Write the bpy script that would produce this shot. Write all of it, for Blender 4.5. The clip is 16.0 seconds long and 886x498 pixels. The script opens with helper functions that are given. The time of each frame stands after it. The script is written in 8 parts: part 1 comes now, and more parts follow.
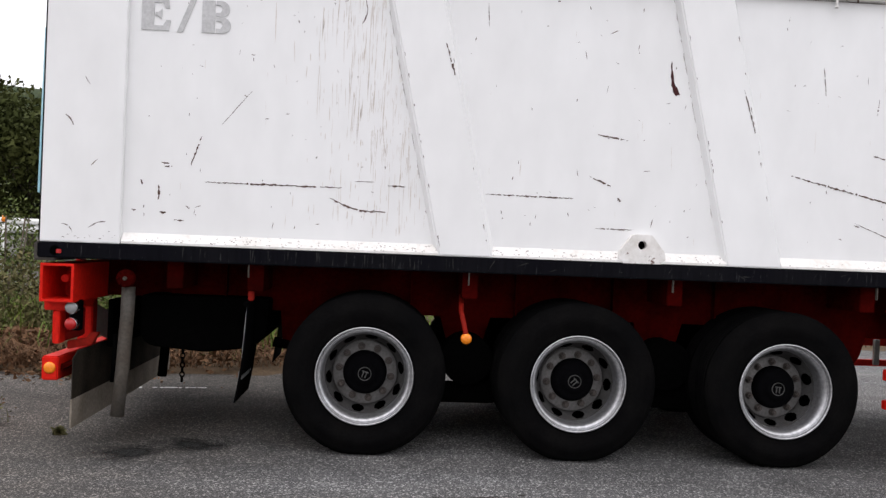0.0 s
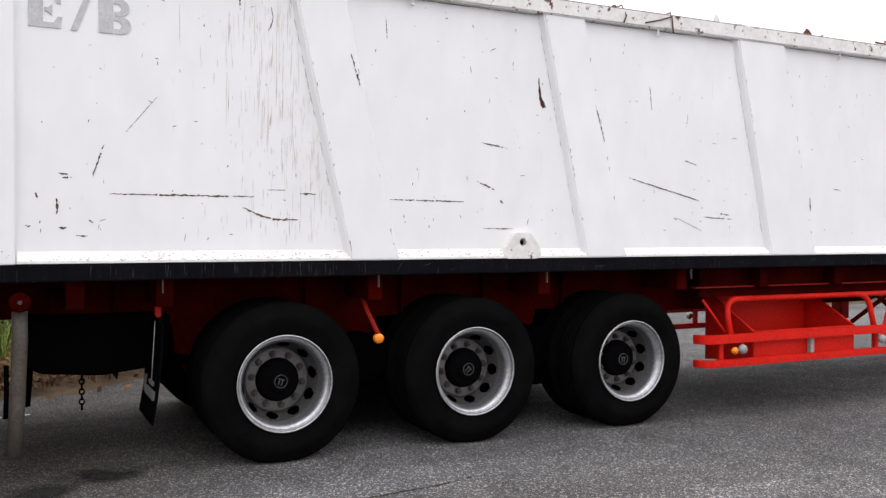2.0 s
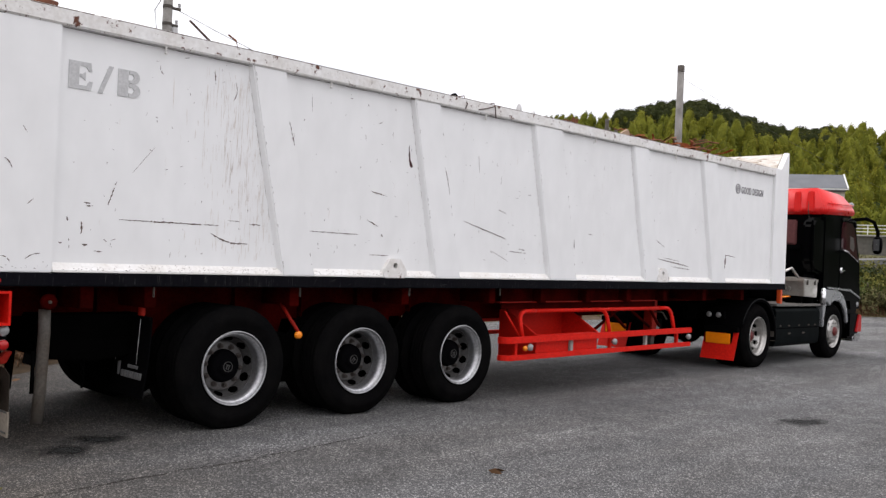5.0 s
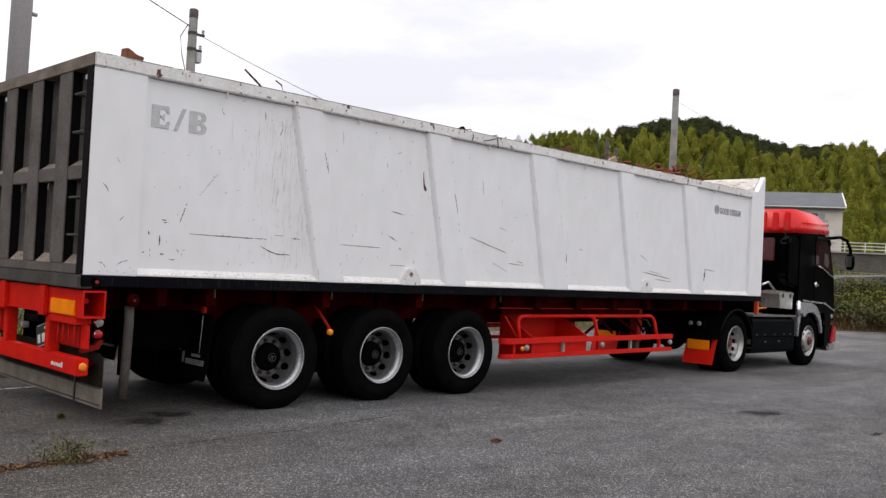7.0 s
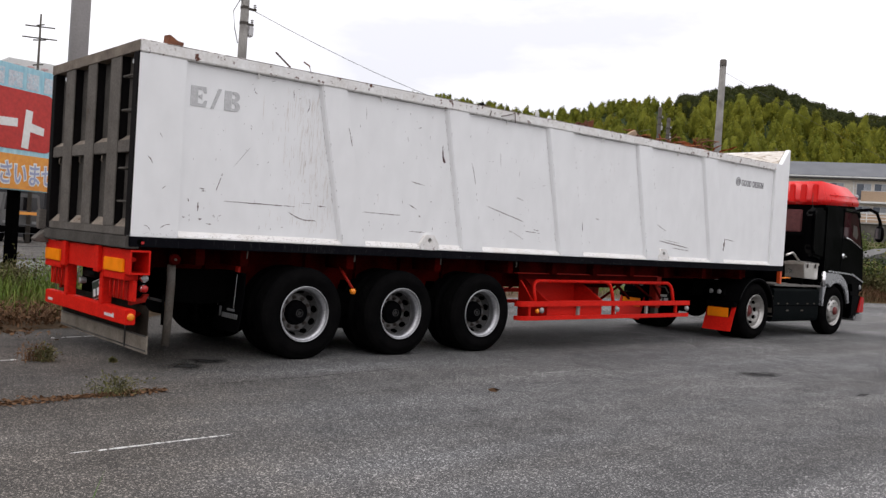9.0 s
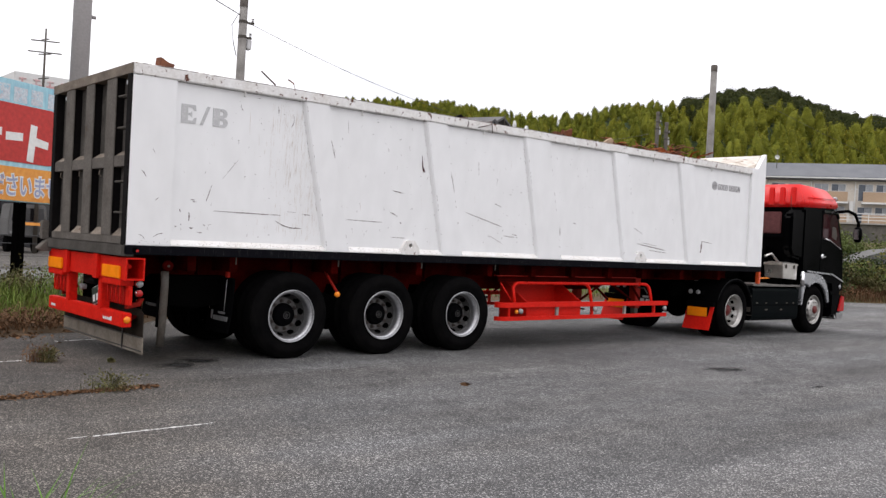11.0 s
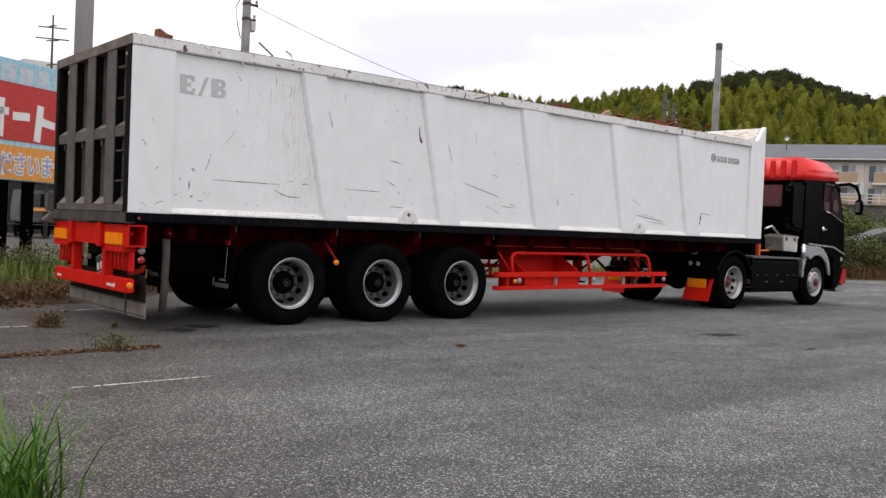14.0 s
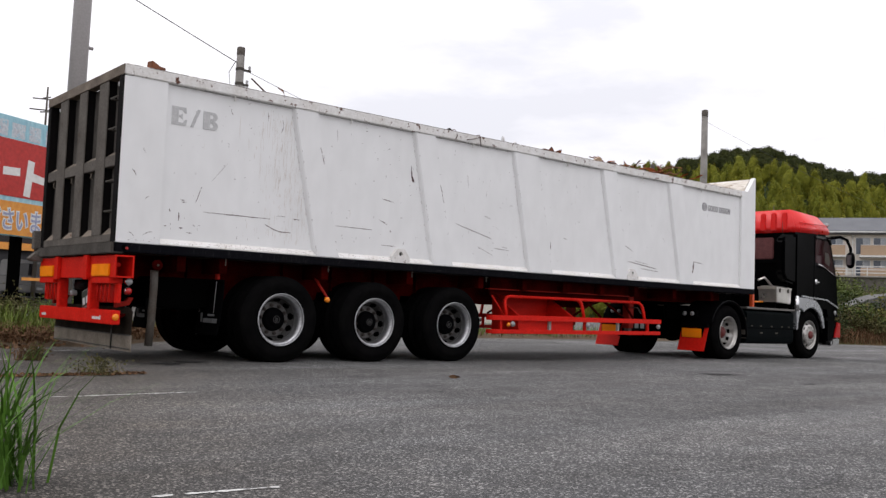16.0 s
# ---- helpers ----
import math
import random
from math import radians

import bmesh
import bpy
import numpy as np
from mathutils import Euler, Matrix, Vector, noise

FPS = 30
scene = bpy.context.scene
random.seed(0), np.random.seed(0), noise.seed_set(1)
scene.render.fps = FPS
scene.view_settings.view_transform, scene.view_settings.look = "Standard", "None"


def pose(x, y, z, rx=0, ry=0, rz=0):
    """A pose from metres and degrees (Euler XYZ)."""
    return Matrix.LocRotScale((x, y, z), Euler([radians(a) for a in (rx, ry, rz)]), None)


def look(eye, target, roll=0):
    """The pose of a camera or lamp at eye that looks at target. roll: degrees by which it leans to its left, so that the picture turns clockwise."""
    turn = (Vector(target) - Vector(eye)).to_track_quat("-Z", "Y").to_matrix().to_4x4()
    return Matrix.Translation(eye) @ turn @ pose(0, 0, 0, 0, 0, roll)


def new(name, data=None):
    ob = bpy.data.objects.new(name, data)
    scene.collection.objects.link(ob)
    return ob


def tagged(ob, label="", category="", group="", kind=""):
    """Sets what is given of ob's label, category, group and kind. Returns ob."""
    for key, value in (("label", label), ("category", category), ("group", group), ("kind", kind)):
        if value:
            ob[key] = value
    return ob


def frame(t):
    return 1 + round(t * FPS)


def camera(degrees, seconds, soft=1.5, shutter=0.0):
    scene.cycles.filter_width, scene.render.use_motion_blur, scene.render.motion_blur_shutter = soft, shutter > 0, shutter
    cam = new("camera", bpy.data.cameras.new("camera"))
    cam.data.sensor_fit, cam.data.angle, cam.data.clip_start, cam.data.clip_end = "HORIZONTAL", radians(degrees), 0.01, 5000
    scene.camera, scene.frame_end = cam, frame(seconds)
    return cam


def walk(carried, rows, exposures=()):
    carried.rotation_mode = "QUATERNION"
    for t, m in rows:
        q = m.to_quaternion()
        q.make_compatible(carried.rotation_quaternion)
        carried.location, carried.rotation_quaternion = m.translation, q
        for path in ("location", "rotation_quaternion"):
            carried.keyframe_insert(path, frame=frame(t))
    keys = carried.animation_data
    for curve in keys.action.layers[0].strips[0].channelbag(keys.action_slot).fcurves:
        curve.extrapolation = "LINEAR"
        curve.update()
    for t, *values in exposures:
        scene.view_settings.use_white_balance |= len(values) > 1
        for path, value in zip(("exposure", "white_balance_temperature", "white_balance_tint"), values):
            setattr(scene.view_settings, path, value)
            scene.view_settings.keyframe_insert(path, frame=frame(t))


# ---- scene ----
cam = camera(53.2, 16.0, soft=1.4)
METRES, EYE, TILT, LEAN, TURN = 9.146, 1.5, 0.0, 0.0, -4.2
PATH = [
    (0, (0.089, 0.034, 1.338), (0.222, 2.029, 1.33), 2.7),
    (0.5, (-0.472, 0.003, 1.382), (-0.174, 1.981, 1.38), 3.2),
    (1, (-0.86, 0.07, 1.401), (-0.355, 2.005, 1.397), 2.4),
    (1.5, (-1.226, 0.163, 1.475), (-0.577, 2.055, 1.452), 1.4),
    (2, (-1.569, 0.172, 1.423), (-0.683, 1.965, 1.398), 0.5),
    (2.5, (-1.968, 0.088, 1.558), (-0.925, 1.793, 1.484), 2.1),
    (3, (-2.319, 0.067, 1.459), (-1.085, 1.641, 1.438), 2.8),
    (3.5, (-2.781, -0.016, 1.424), (-1.451, 1.478, 1.401), 2.2),
    (4, (-3.164, -0.184, 1.48), (-1.772, 1.252, 1.441), 3.8),
    (4.2, (-3.346, -0.271, 1.479), (-1.944, 1.156, 1.485), 3.4),
    (6.3, (-4.771, -1.509, 1.443), (-3.346, -0.106, 1.476), 2.4),
    (6.5, (-4.868, -1.544, 1.469), (-3.442, -0.141, 1.498), 3.7),
    (7, (-5.079, -1.761, 1.414), (-3.668, -0.344, 1.473), 3.2),
    (7.5, (-5.182, -2.001, 1.424), (-3.81, -0.546, 1.473), 3.0),
    (8, (-5.232, -2.245, 1.421), (-3.895, -0.758, 1.397), 4.3),
    (10.5, (-5.406, -3.242, 1.41), (-4.101, -1.726, 1.403), 3.3),
    (11, (-5.447, -3.393, 1.425), (-4.14, -1.879, 1.417), 3.2),
    (11.5, (-5.433, -3.558, 1.401), (-4.135, -2.036, 1.406), 3.4),
    (12, (-5.41, -3.725, 1.375), (-4.12, -2.196, 1.403), 3.2),
    (12.5, (-5.422, -3.807, 1.344), (-4.129, -2.281, 1.37), 3.0),
    (13, (-5.439, -3.756, 1.308), (-4.131, -2.242, 1.329), 2.6),
    (13.5, (-5.452, -3.727, 1.274), (-4.143, -2.216, 1.262), 1.8),
    (14, (-5.43, -3.647, 1.202), (-4.14, -2.119, 1.163), 2.7),
    (14.5, (-5.373, -3.545, 1.104), (-4.071, -2.026, 1.097), 3.7),
    (15, (-5.324, -3.535, 0.855), (-4.028, -2.015, 0.958), 3.1),
    (15.5, (-5.326, -3.534, 0.717), (-4.026, -2.02, 0.845), 3.4),
    (16, (-5.342, -3.537, 0.68), (-4.044, -2.021, 0.82), 2.4),
]
walk(cam, [(t, look(eye, target, roll)) for t, eye, target, roll in PATH],
     exposures=[(0, 0.80, 6500, 14), (2, 0.88, 6500, 14), (4, 0.74, 6500, 14), (7, 0.36, 6500, 14), (8, 0.34, 6500, 14), (11, 0.64, 6500, 14), (12, 0.64, 6500, 14), (13, 0.46, 6500, 14), (14.5, 0.42, 6500, 14), (16, 0.34, 6500, 14)])

# ---- sky and light ----
world = bpy.data.worlds.new("overcast")
scene.world = world
world.use_nodes = True
wn, wl = world.node_tree.nodes, world.node_tree.links
wn.clear()
w_out = wn.new("ShaderNodeOutputWorld")
w_bg = wn.new("ShaderNodeBackground")
w_sky = wn.new("ShaderNodeTexSky")
w_sky.sky_type = "NISHITA"
w_sky.sun_disc = False
w_sky.sun_elevation = radians(52)
w_sky.sun_rotation = radians(200)
w_co = wn.new("ShaderNodeTexCoord")
w_map = wn.new("ShaderNodeMapping")
w_map.inputs["Scale"].default_value = (1.0, 1.0, 3.2)
w_noise = wn.new("ShaderNodeTexNoise")
w_noise.inputs["Scale"].default_value = 2.3
w_noise.inputs["Detail"].default_value = 6.0
w_noise.inputs["Roughness"].default_value = 0.55
w_ramp = wn.new("ShaderNodeValToRGB")
w_ramp.color_ramp.elements[0].position = 0.33
w_ramp.color_ramp.elements[0].color = (6.5, 6.6, 6.9, 1)
w_ramp.color_ramp.elements[1].position = 0.50
w_ramp.color_ramp.elements[1].color = (8.6, 8.6, 8.7, 1)
w_mix = wn.new("ShaderNodeMixRGB")
w_mix.inputs["Fac"].default_value = 0.93
w_bg.inputs["Strength"].default_value = 0.105
wl.new(w_co.outputs["Generated"], w_map.inputs["Vector"])
wl.new(w_map.outputs["Vector"], w_noise.inputs["Vector"])
wl.new(w_noise.outputs["Fac"], w_ramp.inputs["Fac"])
wl.new(w_sky.outputs["Color"], w_mix.inputs["Color1"])
wl.new(w_ramp.outputs["Color"], w_mix.inputs["Color2"])
# an overcast sky is brightest overhead
w_sep = wn.new("ShaderNodeSeparateXYZ")
w_up = wn.new("ShaderNodeMapRange")
w_up.inputs["To Min"].default_value, w_up.inputs["To Max"].default_value = 0.92, 1.50
w_grad = wn.new("ShaderNodeMixRGB")
w_grad.blend_type = "MULTIPLY"
w_grad.inputs["Fac"].default_value = 1.0
wl.new(w_co.outputs["Generated"], w_sep.inputs["Vector"])
wl.new(w_sep.outputs["Z"], w_up.inputs["Value"])
wl.new(w_mix.outputs["Color"], w_grad.inputs["Color1"])
wl.new(w_up.outputs["Result"], w_grad.inputs["Color2"])
wl.new(w_grad.outputs["Color"], w_bg.inputs["Color"])
wl.new(w_bg.outputs["Background"], w_out.inputs["Surface"])
sun_data = bpy.data.lights.new("sun", "SUN")
sun_data.energy = 0.8
sun_data.angle = radians(40)
sun_data.color = (1.0, 0.97, 0.92)
sun = new("sun", sun_data)
sun.matrix_basis = look((-7, 5, 30), (0, 0, 0))

# ---- materials ----


def mat(name, base, rough=0.6, metal=0.0, dark=None, scale=6.0, amount=0.35, fine=60.0, bump=0.1, spec=0.5, stretch=(1, 1, 1), coat=0.0, island=0.0, rust=None, rust_at=0.66, rust_scale=9.0):
    """A surface with broad stains, fine grain and relief; sizes in 1/metres."""
    m = bpy.data.materials.new(name)
    m.use_nodes = True
    n, l = m.node_tree.nodes, m.node_tree.links
    b = n["Principled BSDF"]
    co, mp = n.new("ShaderNodeTexCoord"), n.new("ShaderNodeMapping")
    mp.inputs["Scale"].default_value = stretch
    l.new(co.outputs["Object"], mp.inputs["Vector"])
    big, small = n.new("ShaderNodeTexNoise"), n.new("ShaderNodeTexNoise")
    big.inputs["Scale"].default_value, big.inputs["Detail"].default_value = scale, 5
    small.inputs["Scale"].default_value, small.inputs["Detail"].default_value = fine, 3
    l.new(mp.outputs["Vector"], big.inputs["Vector"])
    l.new(mp.outputs["Vector"], small.inputs["Vector"])
    dark = dark or tuple(c * 0.6 for c in base)
    ramp = n.new("ShaderNodeMapRange")
    ramp.inputs["From Min"].default_value, ramp.inputs["From Max"].default_value = 0.35, 0.7
    ramp.inputs["To Max"].default_value = amount
    l.new(big.outputs["Fac"], ramp.inputs["Value"])
    mix = n.new("ShaderNodeMixRGB")
    mix.inputs["Color1"].default_value, mix.inputs["Color2"].default_value = (*base, 1), (*dark, 1)
    l.new(ramp.outputs["Result"], mix.inputs["Fac"])
    grain = n.new("ShaderNodeMixRGB")
    grain.blend_type = "OVERLAY"
    grain.inputs["Fac"].default_value = min(0.5, amount)
    l.new(mix.outputs["Color"], grain.inputs["Color1"])
    l.new(small.outputs["Fac"], grain.inputs["Color2"])
    colour = grain.outputs["Color"]
    if rust:
        patch = n.new("ShaderNodeTexNoise")
        patch.inputs["Scale"].default_value, patch.inputs["Detail"].default_value = rust_scale, 8
        patch.inputs["Roughness"].default_value = 0.7
        l.new(mp.outputs["Vector"], patch.inputs["Vector"])
        cut = n.new("ShaderNodeMapRange")
        cut.inputs["From Min"].default_value, cut.inputs["From Max"].default_value = rust_at, rust_at + 0.03
        l.new(patch.outputs["Fac"], cut.inputs["Value"])
        rmix = n.new("ShaderNodeMixRGB")
        rmix.inputs["Color2"].default_value = (*rust, 1)
        l.new(cut.outputs["Result"], rmix.inputs["Fac"])
        l.new(colour, rmix.inputs["Color1"])
        colour = rmix.outputs["Color"]
    if island:
        geo, hsv, mr = n.new("ShaderNodeNewGeometry"), n.new("ShaderNodeHueSaturation"), n.new("ShaderNodeMapRange")
        mr.inputs["To Min"].default_value, mr.inputs["To Max"].default_value = 1 - island, 1 + island
        l.new(geo.outputs["Random Per Island"], mr.inputs["Value"])
        l.new(mr.outputs["Result"], hsv.inputs["Value"])
        l.new(colour, hsv.inputs["Color"])
        colour = hsv.outputs["Color"]
    l.new(colour, b.inputs["Base Color"])
    rr = n.new("ShaderNodeMapRange")
    rr.inputs["To Min"].default_value, rr.inputs["To Max"].default_value = max(0.03, rough - 0.1), min(1, rough + 0.12)
    l.new(big.outputs["Fac"], rr.inputs["Value"])
    l.new(rr.outputs["Result"], b.inputs["Roughness"])
    b.inputs["Metallic"].default_value = metal
    b.inputs["Specular IOR Level"].default_value = spec
    b.inputs["Coat Weight"].default_value = coat
    b.inputs["Coat Roughness"].default_value = 0.08
    if bump:
        bp = n.new("ShaderNodeBump")
        bp.inputs["Strength"].default_value, bp.inputs["Distance"].default_value = bump, 0.01
        l.new(small.outputs["Fac"], bp.inputs["Height"])
        l.new(bp.outputs["Normal"], b.inputs["Normal"])
    return m


RUST = (0.10, 0.035, 0.018)
M_WHITE = mat("white_paint", (0.785, 0.788, 0.785), 0.5, dark=(0.65, 0.64, 0.63), scale=0.9, amount=0.25, fine=5, bump=0.02, spec=0.35, stretch=(1, 1, 0.5), rust=(0.4, 0.36, 0.33), rust_at=0.80, rust_scale=6)
M_WHITE_WORN = mat("worn_white_paint", (0.76, 0.75, 0.735), 0.55, dark=(0.56, 0.52, 0.47), scale=4, amount=0.5, fine=30, bump=0.1, spec=0.3, rust=RUST, rust_at=0.59, rust_scale=11)
M_WHITE_GRIMY = mat("grimy_white_paint", (0.72, 0.69, 0.64), 0.65, dark=(0.46, 0.40, 0.33), scale=5, amount=0.8, fine=30, bump=0.1, spec=0.2, stretch=(1, 0.25, 1), rust=(0.26, 0.19, 0.13), rust_at=0.58, rust_scale=9)
M_LEDGE = mat("chipped_white_ledge_paint", (0.77, 0.76, 0.74), 0.55, dark=(0.62, 0.58, 0.52), scale=5, amount=0.5, fine=40, bump=0.08, spec=0.3, rust=(0.22, 0.13, 0.09), rust_at=0.66, rust_scale=16)
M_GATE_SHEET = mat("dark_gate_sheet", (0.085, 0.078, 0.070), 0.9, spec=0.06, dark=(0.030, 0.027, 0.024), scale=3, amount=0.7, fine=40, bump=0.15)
M_BLACK_RAIL = mat("black_painted_steel", (0.004, 0.004, 0.006), 0.65, spec=0.02, dark=(0.008, 0.008, 0.009), scale=3, amount=0.6, fine=40, bump=0.06, stretch=(1, 1, 0.10), rust=(0.028, 0.028, 0.030), rust_at=0.60, rust_scale=55)
M_GATE = mat("dusty_dark_steel", (0.125, 0.112, 0.099), 0.85, spec=0.12, dark=(0.075, 0.066, 0.058), scale=3, amount=0.8, fine=50, bump=0.15, rust=(0.085, 0.068, 0.056), rust_at=0.60, rust_scale=3)
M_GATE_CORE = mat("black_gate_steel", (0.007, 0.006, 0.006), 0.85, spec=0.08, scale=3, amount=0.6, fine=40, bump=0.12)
M_GATE_DUST = mat("dusty_brown_steel", (0.22, 0.185, 0.15), 0.9, spec=0.1, dark=(0.10, 0.082, 0.068), scale=4, amount=0.9, fine=60, bump=0.2, rust=(0.10, 0.05, 0.03), rust_at=0.62, rust_scale=6)
M_RED = mat("red_chassis_paint", (0.60, 0.013, 0.006), 0.5, dark=(0.48, 0.011, 0.006), scale=4, amount=0.5, fine=40, bump=0.04, spec=0.10)
# grimy chassis red with the shade under the body put into its colour
M_RED_SHADED = mat("shaded_dirty_red_chassis_paint", (0.048, 0.0014, 0.0009), 0.9, spec=0.02, dark=(0.013, 0.0012, 0.0008), scale=4, amount=0.8, fine=40, bump=0.1)
M_RED_CAB = mat("glossy_red_cab_paint", (0.66, 0.012, 0.010), 0.3, dark=(0.55, 0.01, 0.01), scale=2, amount=0.2, fine=30, bump=0.0, spec=0.3, coat=0.15)
M_BLACK_CAB = mat("glossy_black_cab_paint", (0.0010, 0.0010, 0.0013), 0.15, spec=0.018, scale=2, amount=0.2, fine=30, bump=0.0)
M_PLASTIC = mat("matt_black_plastic", (0.006, 0.006, 0.0065), 0.6, spec=0.08, scale=4, amount=0.5, fine=40, bump=0.05)
M_SLATE = mat("dark_slate_panel", (0.0024, 0.0038, 0.0042), 0.4, spec=0.014, scale=3, amount=0.4, fine=40, bump=0.04)
M_TYRE = mat("tyre_rubber", (0.003, 0.003, 0.0032), 0.9, dark=(0.006, 0.0057, 0.0055), scale=5, amount=0.7, fine=70, bump=0.15, spec=0.006)
M_RIM = mat("grey_steel_rim", (0.44, 0.445, 0.46), 0.36, metal=0.88, dark=(0.30, 0.29, 0.28), scale=6, amount=0.5, fine=50, bump=0.015, spec=0.4)
# dirty disc, coloured darker still for the shade deep in the dish
M_DISC = mat("shaded_dirty_wheel_disc", (0.085, 0.083, 0.082), 0.55, metal=0.5, dark=(0.055, 0.05, 0.047), scale=7, amount=0.6, fine=50, bump=0.06, spec=0.3)
M_FLANGE = mat("grey_wheel_flange", (0.155, 0.15, 0.147), 0.55, metal=0.3, dark=(0.10, 0.095, 0.09), scale=9, amount=0.7, fine=60, bump=0.05, spec=0.2)
M_RED_HUB = mat("dull_red_hub", (0.12, 0.018, 0.016), 0.5, scale=9, amount=0.4, fine=60, bump=0.05, spec=0.3)
# darker copy of the chassis red for parts in partial shade
M_RED_HALF_SHADED = mat("half_shaded_red_paint", (0.26, 0.012, 0.006), 0.6, spec=0.1, dark=(0.15, 0.008, 0.005), scale=5, amount=0.6, fine=40, bump=0.08)
M_CHROME = mat("polished_aluminium", (0.72, 0.72, 0.73), 0.2, metal=1.0, dark=(0.5, 0.5, 0.5), scale=5, amount=0.3, fine=60, bump=0.02)
M_POLISHED = mat("satin_polished_alloy", (0.40, 0.39, 0.372), 0.36, metal=0.8, dark=(0.42, 0.40, 0.37), scale=6, amount=0.5, fine=60, bump=0.03)
M_SILVER = mat("silver_grey_paint", (0.47, 0.48, 0.50), 0.26, metal=0.75, scale=3, amount=0.25, fine=40, bump=0.0, coat=0.3)
M_DECK = mat("dirty_grey_deck", (0.17, 0.16, 0.15), 0.5, metal=0.4, dark=(0.09, 0.083, 0.075), scale=5, amount=0.7, fine=50, bump=0.1)
M_HUB = mat("black_hub", (0.003, 0.003, 0.0035), 0.7, spec=0.006, scale=8, amount=0.4, fine=50, bump=0.05)
M_NUT = mat("rusty_wheel_nut", (0.07, 0.058, 0.052), 0.6, metal=0.5, scale=20, amount=0.6, fine=80)
M_BLACK = mat("black_rubber", (0.0025, 0.0025, 0.0028), 0.85, spec=0.006, scale=5, amount=0.5, fine=40, bump=0.1)
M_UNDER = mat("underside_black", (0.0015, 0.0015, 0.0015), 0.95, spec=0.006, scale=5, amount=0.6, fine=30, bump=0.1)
M_FLAP = mat("muddy_grey_flap", (0.23, 0.20, 0.165), 0.7, dark=(0.13, 0.11, 0.085), scale=5, amount=0.7, fine=50, bump=0.1, spec=0.1)
M_FLAP_BROWN = mat("dark_muddy_rubber", (0.030, 0.024, 0.018), 0.9, dark=(0.012, 0.010, 0.009), scale=5, amount=0.8, fine=50, bump=0.1, spec=0.05)
M_FLAP_DARK = mat("dark_flap_plate", (0.05, 0.048, 0.045), 0.5, scale=5, amount=0.6, fine=50, bump=0.08)
M_PIPE = mat("weathered_grey_pipe", (0.075, 0.069, 0.061), 0.7, dark=(0.060, 0.046, 0.034), scale=6, amount=0.7, fine=50, bump=0.1, spec=0.15)
M_ORANGE = mat("amber_lens", (0.85, 0.24, 0.01), 0.25, scale=10, amount=0.2, fine=90, bump=0.1)
M_RED_SOFT = mat("orange_red_plastic", (0.62, 0.075, 0.012), 0.4, scale=8, amount=0.3, fine=60, bump=0.05)
M_REFLECT = mat("yellow_orange_reflector", (0.95, 0.25, 0.004), 0.4, spec=0.1, scale=8, amount=0.3, fine=120, bump=0.2)
M_RED_LENS = mat("red_lens", (0.40, 0.01, 0.01), 0.2, scale=10, amount=0.2, fine=60, bump=0.05)
M_CLEAR_LENS = mat("frosted_clear_lens", (0.27, 0.27, 0.27), 0.12, scale=10, amount=0.2, fine=60, bump=0.05)
M_LETTER = mat("grey_letter_paint", (0.50, 0.50, 0.50), 0.5, scale=8, amount=0.3, fine=60, bump=0.03)
M_PRINT = mat("dark_grey_print", (0.15, 0.14, 0.15), 0.6, scale=10, amount=0.3, fine=80, bump=0.0)
M_SCRATCH = mat("exposed_rusty_steel", (0.060, 0.034, 0.028), 0.8, dark=(0.17, 0.115, 0.095), scale=45, amount=0.8, fine=140, bump=0.2, spec=0.15)
M_MAROON = mat("maroon_primer", (0.055, 0.014, 0.014), 0.7, scale=30, amount=0.6, fine=90, bump=0.2, spec=0.2)
M_RIM_RUST = mat("brown_edge_rust", (0.13, 0.066, 0.048), 0.85, dark=(0.07, 0.034, 0.026), scale=20, amount=0.8, fine=90, bump=0.3, spec=0.1)
M_STREAK = mat("brown_grime_streak", (0.655, 0.615, 0.575), 0.7, dark=(0.53, 0.47, 0.415), scale=12, amount=0.9, fine=60, bump=0.02)
M_SCRAP = mat("rusted_scrap", (0.20, 0.065, 0.025), 0.85, dark=(0.07, 0.03, 0.02), scale=9, amount=0.8, fine=60, bump=0.3, island=0.4)
M_SCRAP_ORANGE = mat("fresh_orange_rust", (0.36, 0.105, 0.030), 0.85, dark=(0.17, 0.050, 0.022), scale=9, amount=0.8, fine=60, bump=0.3)
M_SCUFF = mat("pale_scuff", (0.036, 0.035, 0.034), 0.8, scale=20, amount=0.7, fine=60, bump=0.0, spec=0.1)
M_LIGHT_PAINT = mat("white_reflective_print", (0.62, 0.62, 0.62), 0.5, scale=9, amount=0.3, fine=60, bump=0.0)
M_PLATE = mat("dark_green_plate_paint", (0.020, 0.034, 0.026), 0.45, scale=9, amount=0.3, fine=60, bump=0.0)
M_DULL_PRINT = mat("dull_white_print", (0.13, 0.13, 0.13), 0.7, scale=9, amount=0.3, fine=60, bump=0.0)
M_CONCRETE = mat("weathered_concrete", (0.33, 0.32, 0.30), 0.85, dark=(0.2, 0.19, 0.17), scale=2.5, amount=0.6, fine=40, bump=0.2)
M_ROAD = mat("grey_worn_road", (0.13, 0.128, 0.125), 0.9, dark=(0.09, 0.088, 0.085), scale=0.8, amount=0.7, fine=20, bump=0.1, spec=0.2)
M_POLE_STEEL = mat("brownish_steel_column", (0.29, 0.275, 0.27), 0.5, dark=(0.21, 0.195, 0.188), scale=1.5, amount=0.2, fine=30, bump=0.08)
M_POLE_GREY = mat("dark_weathered_concrete", (0.23, 0.22, 0.205), 0.85, dark=(0.10, 0.092, 0.084), scale=2.5, amount=0.7, fine=40, bump=0.2, spec=0.2)
